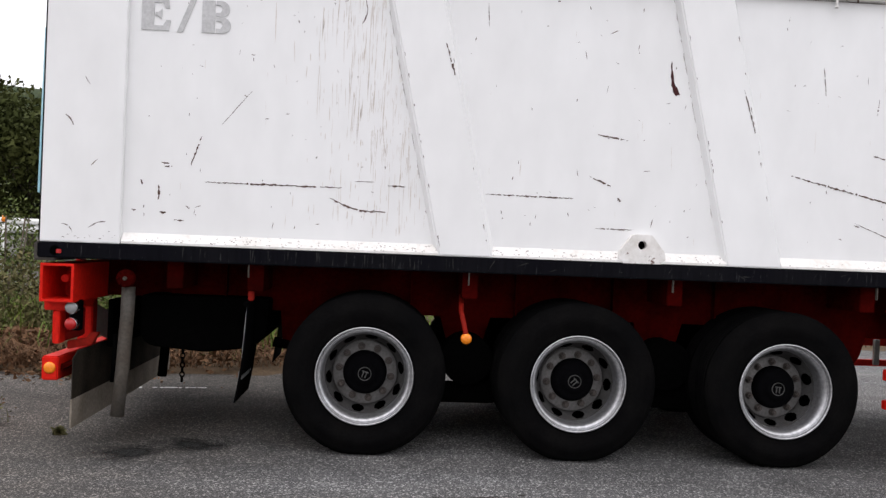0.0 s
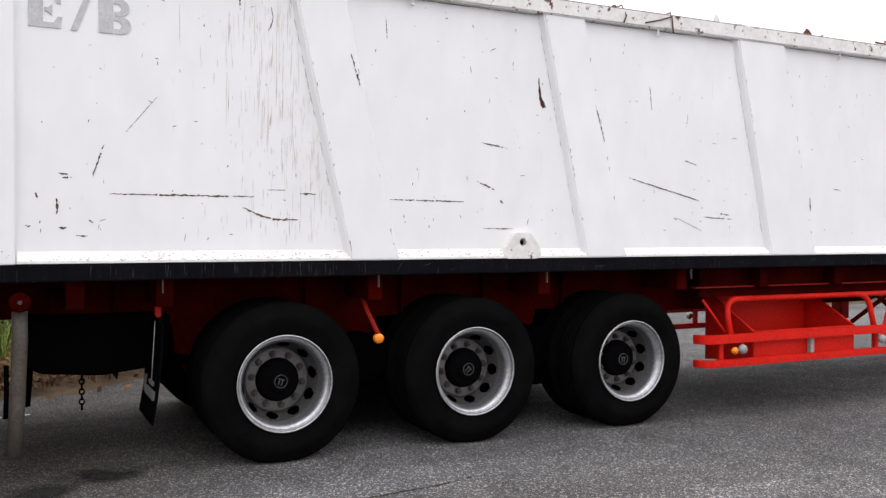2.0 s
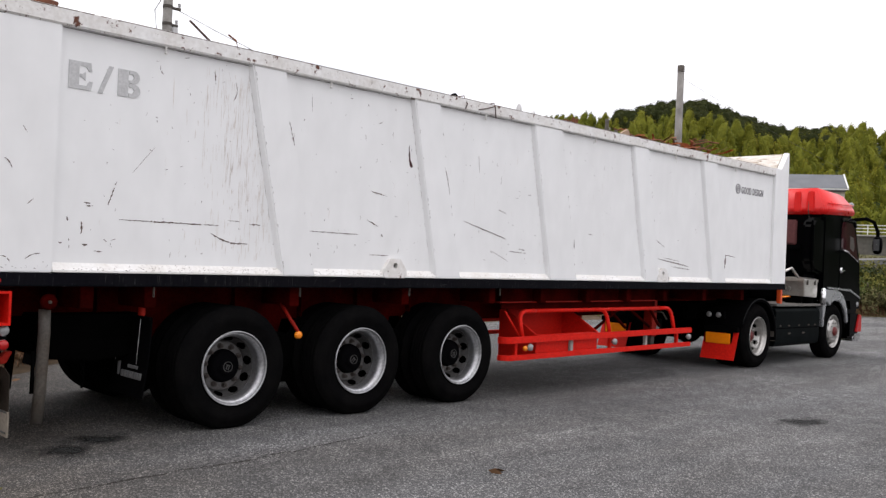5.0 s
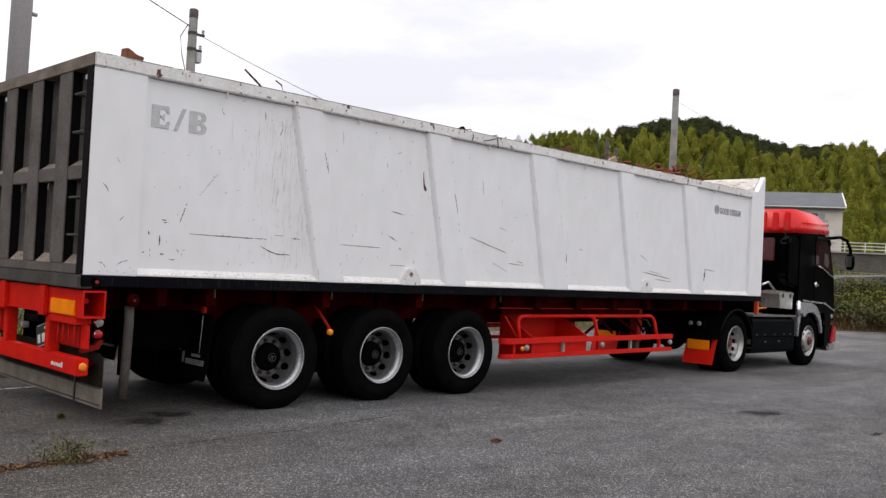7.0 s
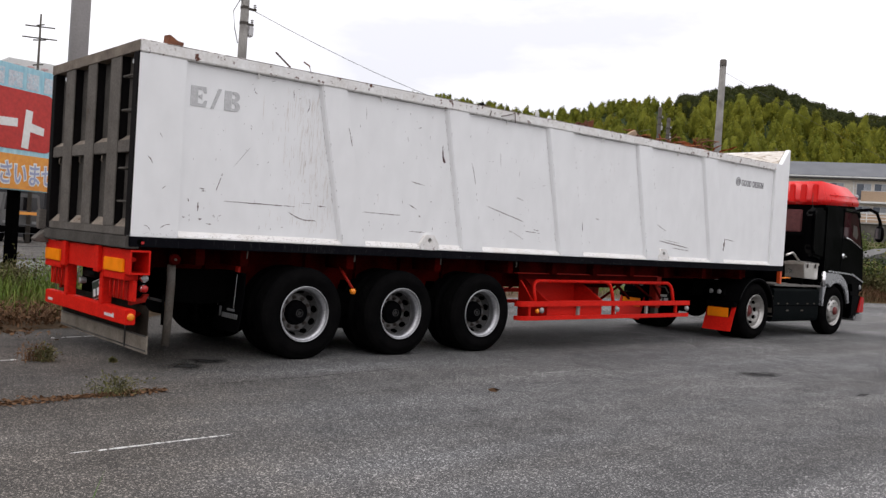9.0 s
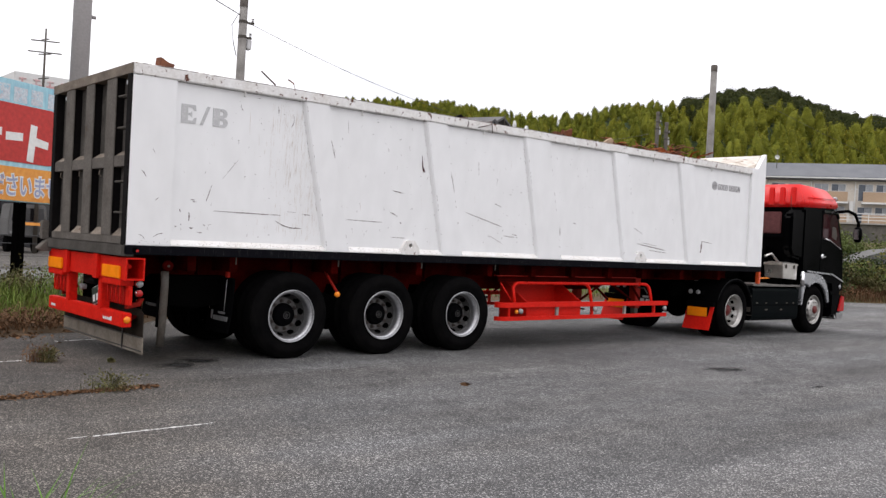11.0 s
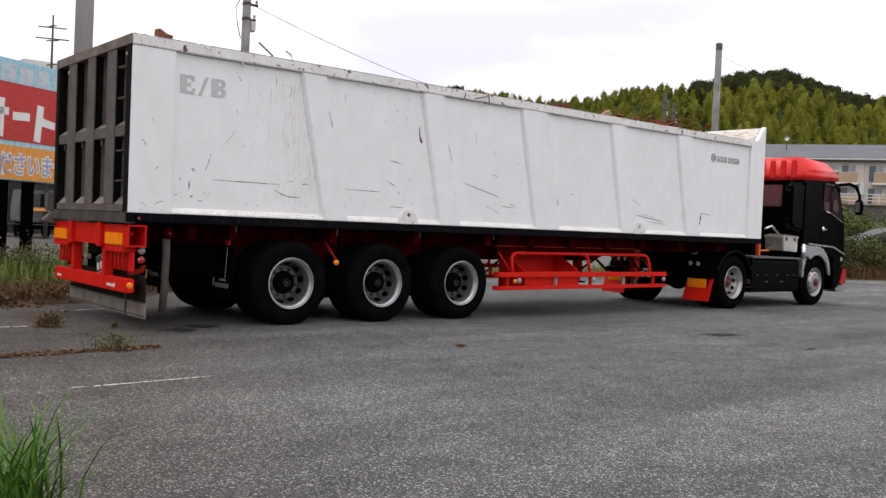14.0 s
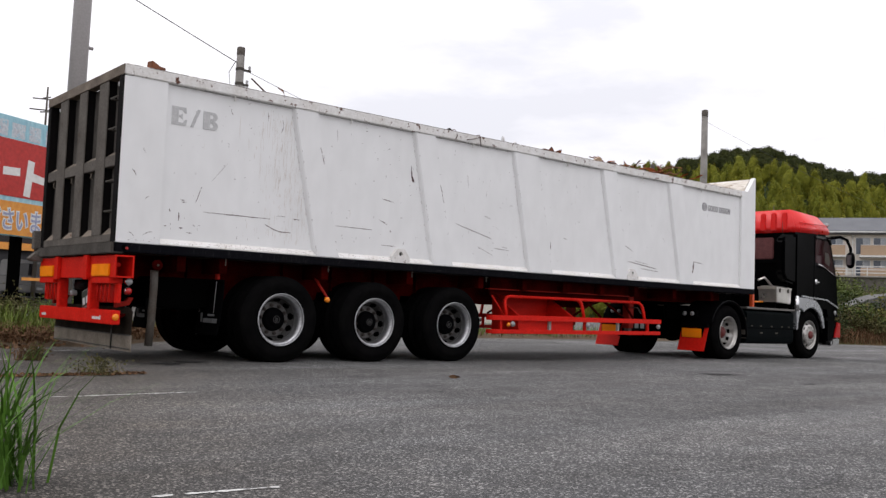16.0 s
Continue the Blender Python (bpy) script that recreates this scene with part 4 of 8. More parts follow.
for z in (1.62, 1.94, 2.50, 2.83):
    b = new_bm()
    pipe(b, [(X0 + 0.09, -1.115, z), (X0 + 0.005, -1.11, z), (X0 - 0.005, -1.095, z), (X0 - 0.005, -0.91, z), (X0 + 0.005, -0.895, z), (X0 + 0.09, -0.89, z)], 0.010)
    part("gate_rung", b, M_PIPE, gate, "dull steel rung")
b = new_bm()
box(b, X0 + 0.06, X0 + 0.0855, -1.00, -0.985, 1.46, 3.02, 0.002)
part("gate_inner_bar", b, M_GATE, gate)
for y in (-1.09, 0.84):
    b = new_bm()
    box(b, X0 + 0.02, X0 + 0.0855, y, y + 0.06, 2.95, 2.99, 0.004)
    part("gate_tab", b, M_CERAMIC, gate, "small pale tab under the top rail")
for y in (-0.35, 0.30, 0.95):
    b = new_bm()
    pipe(b, [(X0 + 0.04, y, 2.10), (X0 + 0.025, y, 2.075), (X0 + 0.022, y, 2.03), (X0 + 0.045, y, 2.01)], 0.007, 6)
    part("gate_hook", b, M_GATE_DUST, gate)
b = new_bm()
box(b, X0 - 0.03, X0 + 0.10, -1.24, 1.24, 1.172, 1.286, 0.008)
part("tail_sill", b, M_GATE_SHEET, trailer, "dusty dark steel tail sill")
b = new_bm()
prism(b, [(X0 - 0.14, 1.15), (X0 - 0.02, 1.27), (X0 + 0.05, 1.27), (X0 + 0.05, 1.12), (X0 - 0.10, 1.12)], "y", 1.17, 1.33, 0.01)
box(b, X0 - 0.08, X0 + 0.06, 1.22, 1.34, 1.27, 1.50, 0.012)
part("gate_latch", b, M_GATE, trailer, "dark steel gate latch at the far corner")
b = new_bm()
rod(b, (X0 + 0.10, -1.257, 1.236), (X0 + 0.10, -1.20, 1.236), 0.030, None, 16)
part("rail_hole", b, M_UNDER, trailer)
b = new_bm()
box(b, X0 + 0.11, X0 + 0.14, -1.262, -1.255, 1.218, 1.243, 0.003)
part("rail_reflector", b, M_RED_LENS, trailer)

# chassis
# beams, plates and hangers: red coloured dark for the shade they hang in
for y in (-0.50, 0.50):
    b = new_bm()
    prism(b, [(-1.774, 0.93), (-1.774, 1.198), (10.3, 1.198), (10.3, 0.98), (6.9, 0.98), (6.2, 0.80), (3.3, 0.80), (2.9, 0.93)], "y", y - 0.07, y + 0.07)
    part("chassis_beam", b, M_RED_SHADED, trailer, "dirty red main beam, its colour darkened for shade")
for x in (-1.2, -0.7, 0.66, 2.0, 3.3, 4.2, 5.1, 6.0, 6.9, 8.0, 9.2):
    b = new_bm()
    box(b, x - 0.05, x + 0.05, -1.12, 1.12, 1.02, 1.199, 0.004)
    part("cross_member", b, M_RED_SHADED, trailer)
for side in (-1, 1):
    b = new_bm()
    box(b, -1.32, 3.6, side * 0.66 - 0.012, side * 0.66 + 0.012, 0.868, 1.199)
    part("outrigger_plate", b, M_RED_SHADED, trailer, "dirty red side plate under the body, darkened for shade")
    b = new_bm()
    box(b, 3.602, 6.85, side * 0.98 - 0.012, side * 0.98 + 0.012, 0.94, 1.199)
    part("outrigger_plate", b, M_RED_SHADED, trailer, "dirty red side plate under the body, darkened for shade")
    b = new_bm()
    y0, y1 = sorted((side * 0.993, side * 1.06))
    box(b, 3.5, 6.80, y0, y1, 1.018, 1.030, 0.002)
    part("plate_flange", b, M_RED_HALF_SHADED, trailer)
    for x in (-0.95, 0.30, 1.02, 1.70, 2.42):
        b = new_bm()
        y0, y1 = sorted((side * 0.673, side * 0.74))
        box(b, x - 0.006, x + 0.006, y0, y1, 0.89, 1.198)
        part("plate_gusset", b, M_RED_SHADED, trailer)
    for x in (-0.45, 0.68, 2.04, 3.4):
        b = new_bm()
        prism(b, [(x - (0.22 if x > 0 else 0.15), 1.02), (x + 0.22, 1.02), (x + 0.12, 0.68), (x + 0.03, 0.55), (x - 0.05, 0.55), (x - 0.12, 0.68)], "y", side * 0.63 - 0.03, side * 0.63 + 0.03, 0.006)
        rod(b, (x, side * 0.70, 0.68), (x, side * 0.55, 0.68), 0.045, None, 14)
        part("spring_hanger", b, M_RED_SHADED, trailer, "dirty red suspension hanger, its colour darkened for shade")
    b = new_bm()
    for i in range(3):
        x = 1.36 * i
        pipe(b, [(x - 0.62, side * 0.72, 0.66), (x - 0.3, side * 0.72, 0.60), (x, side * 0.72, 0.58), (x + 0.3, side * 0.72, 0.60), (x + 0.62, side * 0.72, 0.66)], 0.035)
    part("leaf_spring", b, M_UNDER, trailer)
# black cylinders and wedges added to block view and light between the wheels
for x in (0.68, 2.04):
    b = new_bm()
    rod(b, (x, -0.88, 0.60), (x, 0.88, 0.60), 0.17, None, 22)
    part("air_tank", b, M_UNDER, trailer, "black cylinder added to close the gap between the axles")
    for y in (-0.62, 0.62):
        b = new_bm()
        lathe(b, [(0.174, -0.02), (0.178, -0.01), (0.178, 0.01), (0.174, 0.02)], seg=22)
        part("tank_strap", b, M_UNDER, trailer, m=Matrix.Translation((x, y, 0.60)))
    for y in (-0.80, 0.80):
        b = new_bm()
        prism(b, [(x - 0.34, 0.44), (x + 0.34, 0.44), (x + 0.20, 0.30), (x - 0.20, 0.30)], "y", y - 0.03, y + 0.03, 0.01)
        part("equaliser", b, M_UNDER, trailer, "black wedge added to fill the dark gap between wheels")
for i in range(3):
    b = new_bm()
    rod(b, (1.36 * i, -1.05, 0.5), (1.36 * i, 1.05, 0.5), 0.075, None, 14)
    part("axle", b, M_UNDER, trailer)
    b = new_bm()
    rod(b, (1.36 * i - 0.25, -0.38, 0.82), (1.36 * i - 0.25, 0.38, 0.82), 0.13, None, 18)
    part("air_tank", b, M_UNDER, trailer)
spins = (0.16, 0.42, 0.05)
for i in range(3):
    for side in (-1, 1):
        wheel(trailer, 1.352 * i + 0.008, side * 1.235, 0.521 - 0.0082 * 1.352 * i, ME_RIM, ME_DISC, ME_HUB, ME_NUT, ME_EMBLEM, side, spins[i], label="black tyres on a grey steel disc wheel with rusty nuts")

# lamp on an arm between the first two wheels
b = new_bm()
pipe(b, [(0.62, -0.98, 1.03), (0.61, -1.10, 0.94), (0.635, -1.235, 0.80)], 0.016)
arm = part("lamp_arm", b, M_RED_HALF_SHADED, trailer, "red bent lamp arm")
b = new_bm()
lathe(b, [(0.034, 0.02), (0.034, 0), (0.030, -0.012), (0.012, -0.016), (0.0005, -0.016)], seg=20)
part("marker_lamp", b, M_ORANGE, arm, "round amber marker lamp", m=Matrix.Translation((0.637, -1.24, 0.775)))

# hanging pipe, flange, flaps
b = new_bm()
pipe(b, [(-1.49, -1.09, 1.02), (-1.49, -1.10, 0.85), (-1.505, -1.11, 0.5), (-1.525, -1.12, 0.21)], 0.042, 16)
part("hanging_pipe", b, M_PIPE, trailer, "weathered grey pipe hanging under the tail")
b = new_bm()
lathe(b, [(0.056, 0.03), (0.056, 0), (0.046, -0.006), (0.0005, -0.006)], seg=24)
fl = part("pipe_flange", b, M_RED_SHADED, trailer, "red round flange", m=Matrix.Translation((-1.49, -1.17, 1.075)))
for i in range(8):
    b = new_bm()
    a = i * math.pi / 4
    rod(b, (0.045 * math.cos(a), -0.004, 0.045 * math.sin(a)), (0.045 * math.cos(a), -0.014, 0.045 * math.sin(a)), 0.007, None, 6)
    part("flange_bolt", b, M_RED_SHADED, fl)
b = new_bm()
rod(b, (0, -0.004, 0), (0, -0.022, 0), 0.014, 0.012, 6)
part("flange_nut", b, M_PIPE, fl, "worn grey nut in the flange")
b = new_bm()
pipe(b, [(-1.56, -1.1, 0.72), (-1.56, -1.1, 0.55), (-1.565, -1.11, 0.42)], 0.014)
part("chain_end", b, M_UNDER, trailer)
b = new_bm()
prism(b, [(-1.25, 0.155), (1.22, 0.165), (1.22, 0.33), (-1.25, 0.33)], "x", -1.770, -1.758)
skirt = part("tail_skirt", b, M_FLAP, trailer, "muddy grey rubber and metal skirt below the bumper")
b = new_bm()
prism(b, [(-1.245, 0.325), (1.215, 0.325), (1.215, 0.62), (-1.15, 0.62), (-1.245, 0.58)], "x", -1.767, -1.761)
part("skirt_plate", b, M_FLAP_BROWN, skirt, "dark muddy brown rubber sheet")
for z0, z1 in ((0.185, 0.185), (0.325, 0.325)):
    b = new_bm()
    pipe(b, [(-1.775, -1.23, z0), (-1.775, 1.20, z0)], 0.006, 6)
    part("skirt_rib", b, M_FLAP_DARK, skirt)
b = new_bm()
pipe(b, [(-1.778, -0.72, 0.16), (-1.778, -0.72, 0.50)], 0.008, 6)
part("skirt_joint", b, M_FLAP_DARK, skirt)
for side in (-1, 1):
    b = new_bm()
    y0, y1 = sorted((side * 1.22, side * 0.66))
    n = 8
    prism(b, [(-0.735 - 0.06 * (i / n) ** 2, 0.95 - 0.62 * i / n) for i in range(n + 1)] + [(-0.725 - 0.06 * (i / n) ** 2, 0.95 - 0.62 * i / n) for i in range(n, -1, -1)], "y", y0, y1)
    bmesh.ops.recalc_face_normals(b, faces=b.faces)
    flap = part("mud_flap", b, M_BLACK, trailer, "black rubber mud flap with white print")
    # unreadable maker's print as plain bars
    for k, (ya, yb, za, zb) in enumerate(((0.14, 0.30, 0.54, 0.565), (0.06, 0.40, 0.465, 0.515), (0.43, 0.46, 0.47, 0.575))):
        b = new_bm()
        p0, p1 = sorted((y0 + ya, y0 + yb))
        nb = 1 if k == 2 else 8
        for j in range(nb):
            q0 = p0 + (p1 - p0) * j / nb
            q1 = p0 + (p1 - p0) * (j + 0.62) / nb
            box(b, (-0.771, -0.782, -0.780)[k], -0.758, q0, q1, za, zb, 0.001)
        part("print_bar", b, M_DULL_PRINT, flap)
    b = new_bm()
    box(b, -0.755, -0.725, y0, y1, 0.93, 0.955, 0.004)
    part("flap_bracket", b, M_BLACK, flap)
    for y in (y0 + 0.14, y0 + 0.50):
        b = new_bm()
        pipe(b, [(-0.752, y, 0.95), (-0.775, y, 0.58)], 0.0022, 6)
        part("flap_rod", b, M_CERAMIC, flap, "thin pale rod on the flap")
    b = new_bm()
    box(b, -0.75, -0.715, side * 1.05 - 0.03, side * 1.05 + 0.03, 0.956, 1.024, 0.006)
    part("flap_hanger", b, M_RED_HALF_SHADED, trailer)
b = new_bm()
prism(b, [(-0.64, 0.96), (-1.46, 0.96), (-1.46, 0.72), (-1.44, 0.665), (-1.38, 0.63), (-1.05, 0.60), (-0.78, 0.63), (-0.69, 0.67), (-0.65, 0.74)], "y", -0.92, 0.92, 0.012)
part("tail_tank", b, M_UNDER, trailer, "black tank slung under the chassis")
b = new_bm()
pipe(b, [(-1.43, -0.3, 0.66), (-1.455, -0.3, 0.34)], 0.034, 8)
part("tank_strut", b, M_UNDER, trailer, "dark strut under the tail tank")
b = new_bm()
for i in range(7):
    z = 0.615 - 0.03 * i
    lathe(b, [(0.010, -0.005), (0.018, -0.005), (0.018, 0.005), (0.010, 0.005)], seg=10)
    for v in b.verts:
        if not v.tag:
            v.tag = True
            u = v.co.copy()
            v.co = Vector((-1.16 + (u.x if i % 2 else u.y), -1.0 + (u.y if i % 2 else u.x), z + u.z * 1.2))
part("hanging_chain", b, M_UNDER, trailer, "short dark chain hanging from the tank")

# rear bumper
b = new_bm()
xa, xb, za, zb, T = -1.975, -1.775, 0.922, 1.156, 0.016
ring = [((xa, za), (xa + T, za + T)), ((xb, za), (xb - T, za + T)), ((xb, zb), (xb - T, zb - T)), ((xa, zb), (xa + T, zb - T))]
ends = [[[b.verts.new((u, y, w)) for u, w in pair] for pair in ring] for y in (-1.25, 1.24)]
web = [[b.verts.new((pair[1][0], y, pair[1][1])) for pair in ring] for y in (-0.85, 0.85)]
for e, w in zip(ends, web):
    for k in range(4):
        b.faces.new((e[k][0], e[(k + 1) % 4][0], e[(k + 1) % 4][1], e[k][1]))
        b.faces.new((e[k][1], e[(k + 1) % 4][1], w[(k + 1) % 4], w[k]))
    b.faces.new(w)
for k in range(4):
    b.faces.new((ends[0][k][0], ends[1][k][0], ends[1][(k + 1) % 4][0], ends[0][(k + 1) % 4][0]))
bmesh.ops.recalc_face_normals(b, faces=b.faces)
bumper = part("rear_crossmember", b, M_RED, trailer, "bright red square tube across the tail, open at its ends")
for y0, y1 in ((-0.53, -0.40), (0.45, 0.58)):
    b = new_bm()
    box(b, -2.015, -1.975, y0, y1, 0.90, 1.166, 0.006)
    part("stiffener", b, M_RED, bumper)
for y in (-0.87, 0.95):
    b = new_bm()
    box(b, -1.995, -1.9755, y - 0.255, y + 0.25, 0.935, 1.065, 0.006)
    part("rear_reflector", b, M_REFLECT, bumper, "yellow-orange rectangular rear reflector")
    b = new_bm()
    box(b, -1.985, -1.84, y - 0.27, y + 0.26, 0.86, 0.9215, 0.006)
    part("reflector_shelf", b, M_RED, bumper)
b = new_bm()
rod(b, (-1.88, -0.86, 1.06), (-1.88, -1.10, 1.06), 0.024, None, 14)
part("tube_plug", b, M_RED, bumper)
for y in (-0.52, 0.52):
    b = new_bm()
    box(b, -1.97, -1.87, y - 0.05, y + 0.05, 0.57, 0.9215, 0.008)
    part("bumper_leg", b, M_RED, bumper)
for y in (-1.13, 1.13):
    b = new_bm()
    box(b, -1.91, -1.87, y - 0.06, y + 0.05, 0.66, 0.86, 0.005)
    part("lamp_bracket", b, M_RED, bumper)
    b = new_bm()
    prism(b, [(-1.87, 0.61), (-1.72, 0.64), (-1.68, 0.72), (-1.73, 0.72), (-1.76, 0.68), (-1.87, 0.665)], "y", y * 0.90 - 0.03, y * 0.90 + 0.03, 0.005)
    part("bumper_stay", b, M_RED_HALF_SHADED, bumper)
for y0, y1 in ((-1.12, -0.66), (0.66, 1.12)):
    for k in range(4):
        b = new_bm()
        y = y0 + (y1 - y0) * (k + 0.5) / 4
        pipe(b, [(-1.95, y, 0.86), (-1.95, y, 0.67)], 0.008, 6)
        part("lamp_guard_bar", b, M_RED, bumper)
    b = new_bm()
    box(b, -1.92, -1.88, y0 + 0.02, y1 - 0.02, 0.66, 0.855, 0.01)
    part("tail_lamp", b, M_RED_LENS, bumper, "dark red tail lamp behind a red guard")
b = new_bm()
box(b, -1.967, -1.869, -1.195, 1.20, 0.435, 0.583, 0.008)
under = part("underrun_bar", b, M_RED, trailer, "bright red underrun bumper bar")
b = new_bm()
prism(b, [(-1.868, 0.53), (-1.80, 0.55), (-1.80, 0.53), (-1.868, 0.49)], "y", -1.15, 1.15)
part("bar_web", b, M_RED_SHADED, under)
for p, ax in (((-1.918, -1.196, 0.512), 0), ((-1.918, 1.20, 0.512), 2)):
    b = new_bm()
    lathe(b, [(0.036, 0.012), (0.036, -0.004), (0.024, -0.010), (0.0005, -0.010)], seg=20)
    part("bar_lamp", b, M_ORANGE, under, "round amber reflector", m=Matrix.Translation(p) @ Matrix.Rotation(math.pi * (ax == 2), 4, "Z"))
b = new_bm()
for k in range(4):
    box(b, -1.9715, -1.967, -0.86 + k * 0.055, -0.82 + k * 0.055, 0.478, 0.508, 0.001)
box(b, -1.9715, -1.967, -0.90, -0.87, 0.475, 0.522, 0.001)
part("maker_mark", b, M_LIGHT_PAINT, under)
b = new_bm()
for k in range(4):
    box(b, -1.9715, -1.967, 0.94 + k * 0.04, 0.97 + k * 0.04, 0.47, 0.50, 0.001)
part("maker_mark", b, M_LIGHT_PAINT, under)
for z, m_, in ((0.885, M_CLEAR_LENS), (0.785, M_RED_LENS)):
    b = new_bm()
    lathe(b, [(0.038, 0.05), (0.040, 0.0), (0.036, -0.004)], seg=24)
    lamp = part("side_lamp", b, M_CHROME, trailer, "round side lamp with a chrome ring", m=Matrix.Translation((-1.80, -1.20, z)))
    b = new_bm()
    lathe(b, [(0.036, -0.002), (0.032, -0.014), (0.018, -0.021), (0.0005, -0.022)], seg=24)
    part("lens", b, m_, lamp)
b = new_bm()
box(b, -1.83, -1.76, -1.15, -1.09, 0.74, 0.93, 0.006)
part("lamp_plate", b, M_BLACK, trailer)
# added black sheet stands in for the dark space behind the bumper
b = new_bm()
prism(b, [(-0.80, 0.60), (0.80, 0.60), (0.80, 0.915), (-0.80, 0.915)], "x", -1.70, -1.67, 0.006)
part("tail_plate", b, M_UNDER, trailer, "black backing added for the darkness behind the bumper")
b = new_bm()
rod(b, (-1.80, 0.02, 0.84), (-1.80, 0.36, 0.84), 0.05, None, 16)
part("brake_valve", b, M_PLASTIC, trailer)
# number plate, its characters as plain bars
b = new_bm()
box(b, -1.965, -1.955, -0.30, 0.03, 0.62, 0.80, 0.004)
plate = part("number_plate", b, M_PLATE, trailer, "dark tilted number plate with a pale rim and plain bars", m=Matrix.Translation((0.06, -0.27, 0.71)) @ Matrix.Rotation(radians(-14), 4, "X") @ Matrix.Translation((0, 0.135, -0.71)))
b = new_bm()
box(b, -1.955, -1.948, -0.31, 0.04, 0.61, 0.81, 0.003)
part("plate_rim", b, M_LIGHT_PAINT, plate)
for k, (ya, yb, za, zb) in enumerate(((-0.27, -0.17, 0.75, 0.775), (-0.26, -0.20, 0.64, 0.72), (-0.18, -0.11, 0.64, 0.72), (-0.07, -0.01, 0.64, 0.72))):
    b = new_bm()
    box(b, -1.969, -1.965, ya, yb, za, zb, 0.002)
    part("plate_bar", b, M_LIGHT_PAINT, plate)
b = new_bm()
lathe(b, [(0.032, 0.06), (0.036, 0.0), (0.028, -0.010), (0.0005, -0.012)], seg=20)
part("work_lamp", b, M_CLEAR_LENS, trailer, "round white rear work lamp", m=Matrix.Translation((-1.88, 0.34, 0.75)) @ Matrix.Rotation(radians(-90), 4, "Z"))

# side guard and stowage between the axles and the tractor
for side in (-1, 1):
    s = -side

    def yv(v, s=s):
        return v * s
    b = new_bm()
    arc = [(3.56 - 0.13 * math.sin(radians(q)), yv(-1.105) + yv(-0.13) * math.cos(radians(q))) for q in range(0, 91, 15)]
    arc_in = [(3.56 - 0.09 * math.sin(radians(q)), yv(-1.105) + yv(-0.09) * math.cos(radians(q))) for q in range(90, -1, -15)]
    prism(b, [(7.46, yv(-1.235))] + arc + arc_in + [(7.46, yv(-1.195))], "z", 0.575, 0.648, 0.004)
    bmesh.ops.recalc_face_normals(b, faces=b.faces)
    part("guard_rail_upper", b, M_RED, trailer, "bright red upper side guard bar")
    b = new_bm()
    prism(b, [(7.44, yv(-1.235))] + arc + arc_in + [(7.44, yv(-1.195))], "z", 0.385, 0.445, 0.004)
    bmesh.ops.recalc_face_normals(b, faces=b.faces)
    part("guard_rail_lower", b, M_RED, trailer, "bright red lower side guard bar")
    for x in (3.66, 4.70, 5.52, 6.35, 7.15):
        b = new_bm()
        ya, yb = sorted((yv(-1.19), yv(-1.15)))
        box(b, x - 0.025, x + 0.025, ya, yb, 0.40, 0.635, 0.005)
        part("guard_post", b, M_CONCRETE if x in (4.70, 6.35) else M_RED, trailer)
    for x, e in ((3.76, -1), (5.48, 0), (7.05, 1)):
        b = new_bm()
        if e == 0:
            pts = bend((x - 0.28, yv(-1.12), 0.925), (x, yv(-1.12), 0.925), (x, yv(-1.19), 0.63), 0.14)
        else:
            pts = bend((x - e * 0.3, yv(-1.12), 0.925), (x, yv(-1.12), 0.925), (x, yv(-1.19), 0.62), 0.14)
        pipe(b, pts, 0.026, 10)
        part("guard_hoop", b, M_RED, trailer)
    b = new_bm()
    pipe(b, [(4.02, yv(-1.12), 0.925), (6.78, yv(-1.12), 0.925)], 0.024, 10)
    part("guard_top_tube", b, M_RED, trailer, "red top tube of the side guard")
    for xa, xb in ((5.45, 6.05), (6.15, 5.70), (6.75, 6.15), (7.0, 6.7)):
        b = new_bm()
        pipe(b, [(xa, yv(-0.98), 0.66), (xb, yv(-0.98), 0.95)], 0.02, 8)
        part("guard_brace", b, M_RED_SHADED, trailer)
    if side < 0:
        # stowage hopper: a low front, a tall back and raked ends
        b = new_bm()
        ya, yb = sorted((yv(-1.15), yv(-1.138)))
        box(b, 4.06, 5.26, ya, yb, 0.412, 0.645, 0.003)
        hopper = part("stowage_box", b, M_RED, trailer, "red sheet-steel stowage hopper, open at the top")
        b = new_bm()
        ya, yb = sorted((yv(-0.60), yv(-0.59)))
        box(b, 4.06, 5.26, ya, yb, 0.356, 0.985, 0.002)
        part("hopper_back", b, M_RED, hopper)
        for x in (4.05, 5.26):
            b = new_bm()
            prism(b, [(yv(-1.15), 0.412), (yv(-0.58), 0.350), (yv(-0.58), 0.955), (yv(-1.15), 0.648)], "x", x, x + 0.008)
            bmesh.ops.recalc_face_normals(b, faces=b.faces)
            part("hopper_end", b, M_RED, hopper)
            b = new_bm()
            pipe(b, [(x + 0.004, yv(-1.15), 0.648), (x + 0.004, yv(-0.60), 0.955)], 0.010, 6)
            part("end_bead", b, M_RED, hopper)
        b = new_bm()
        prism(b, [(yv(-1.138), 0.414), (yv(-0.60), 0.356), (yv(-0.60), 0.366), (yv(-1.138), 0.425)], "x", 4.06, 5.26)
        bmesh.ops.recalc_face_normals(b, faces=b.faces)
        part("hopper_floor", b, M_RED_HALF_SHADED, hopper)
        b = new_bm()
        pipe(b, [(4.05, yv(-1.155), 0.645), (5.268, yv(-1.155), 0.645)], 0.009, 6)
        part("hopper_edge", b, M_RED, trailer)
    b = new_bm()
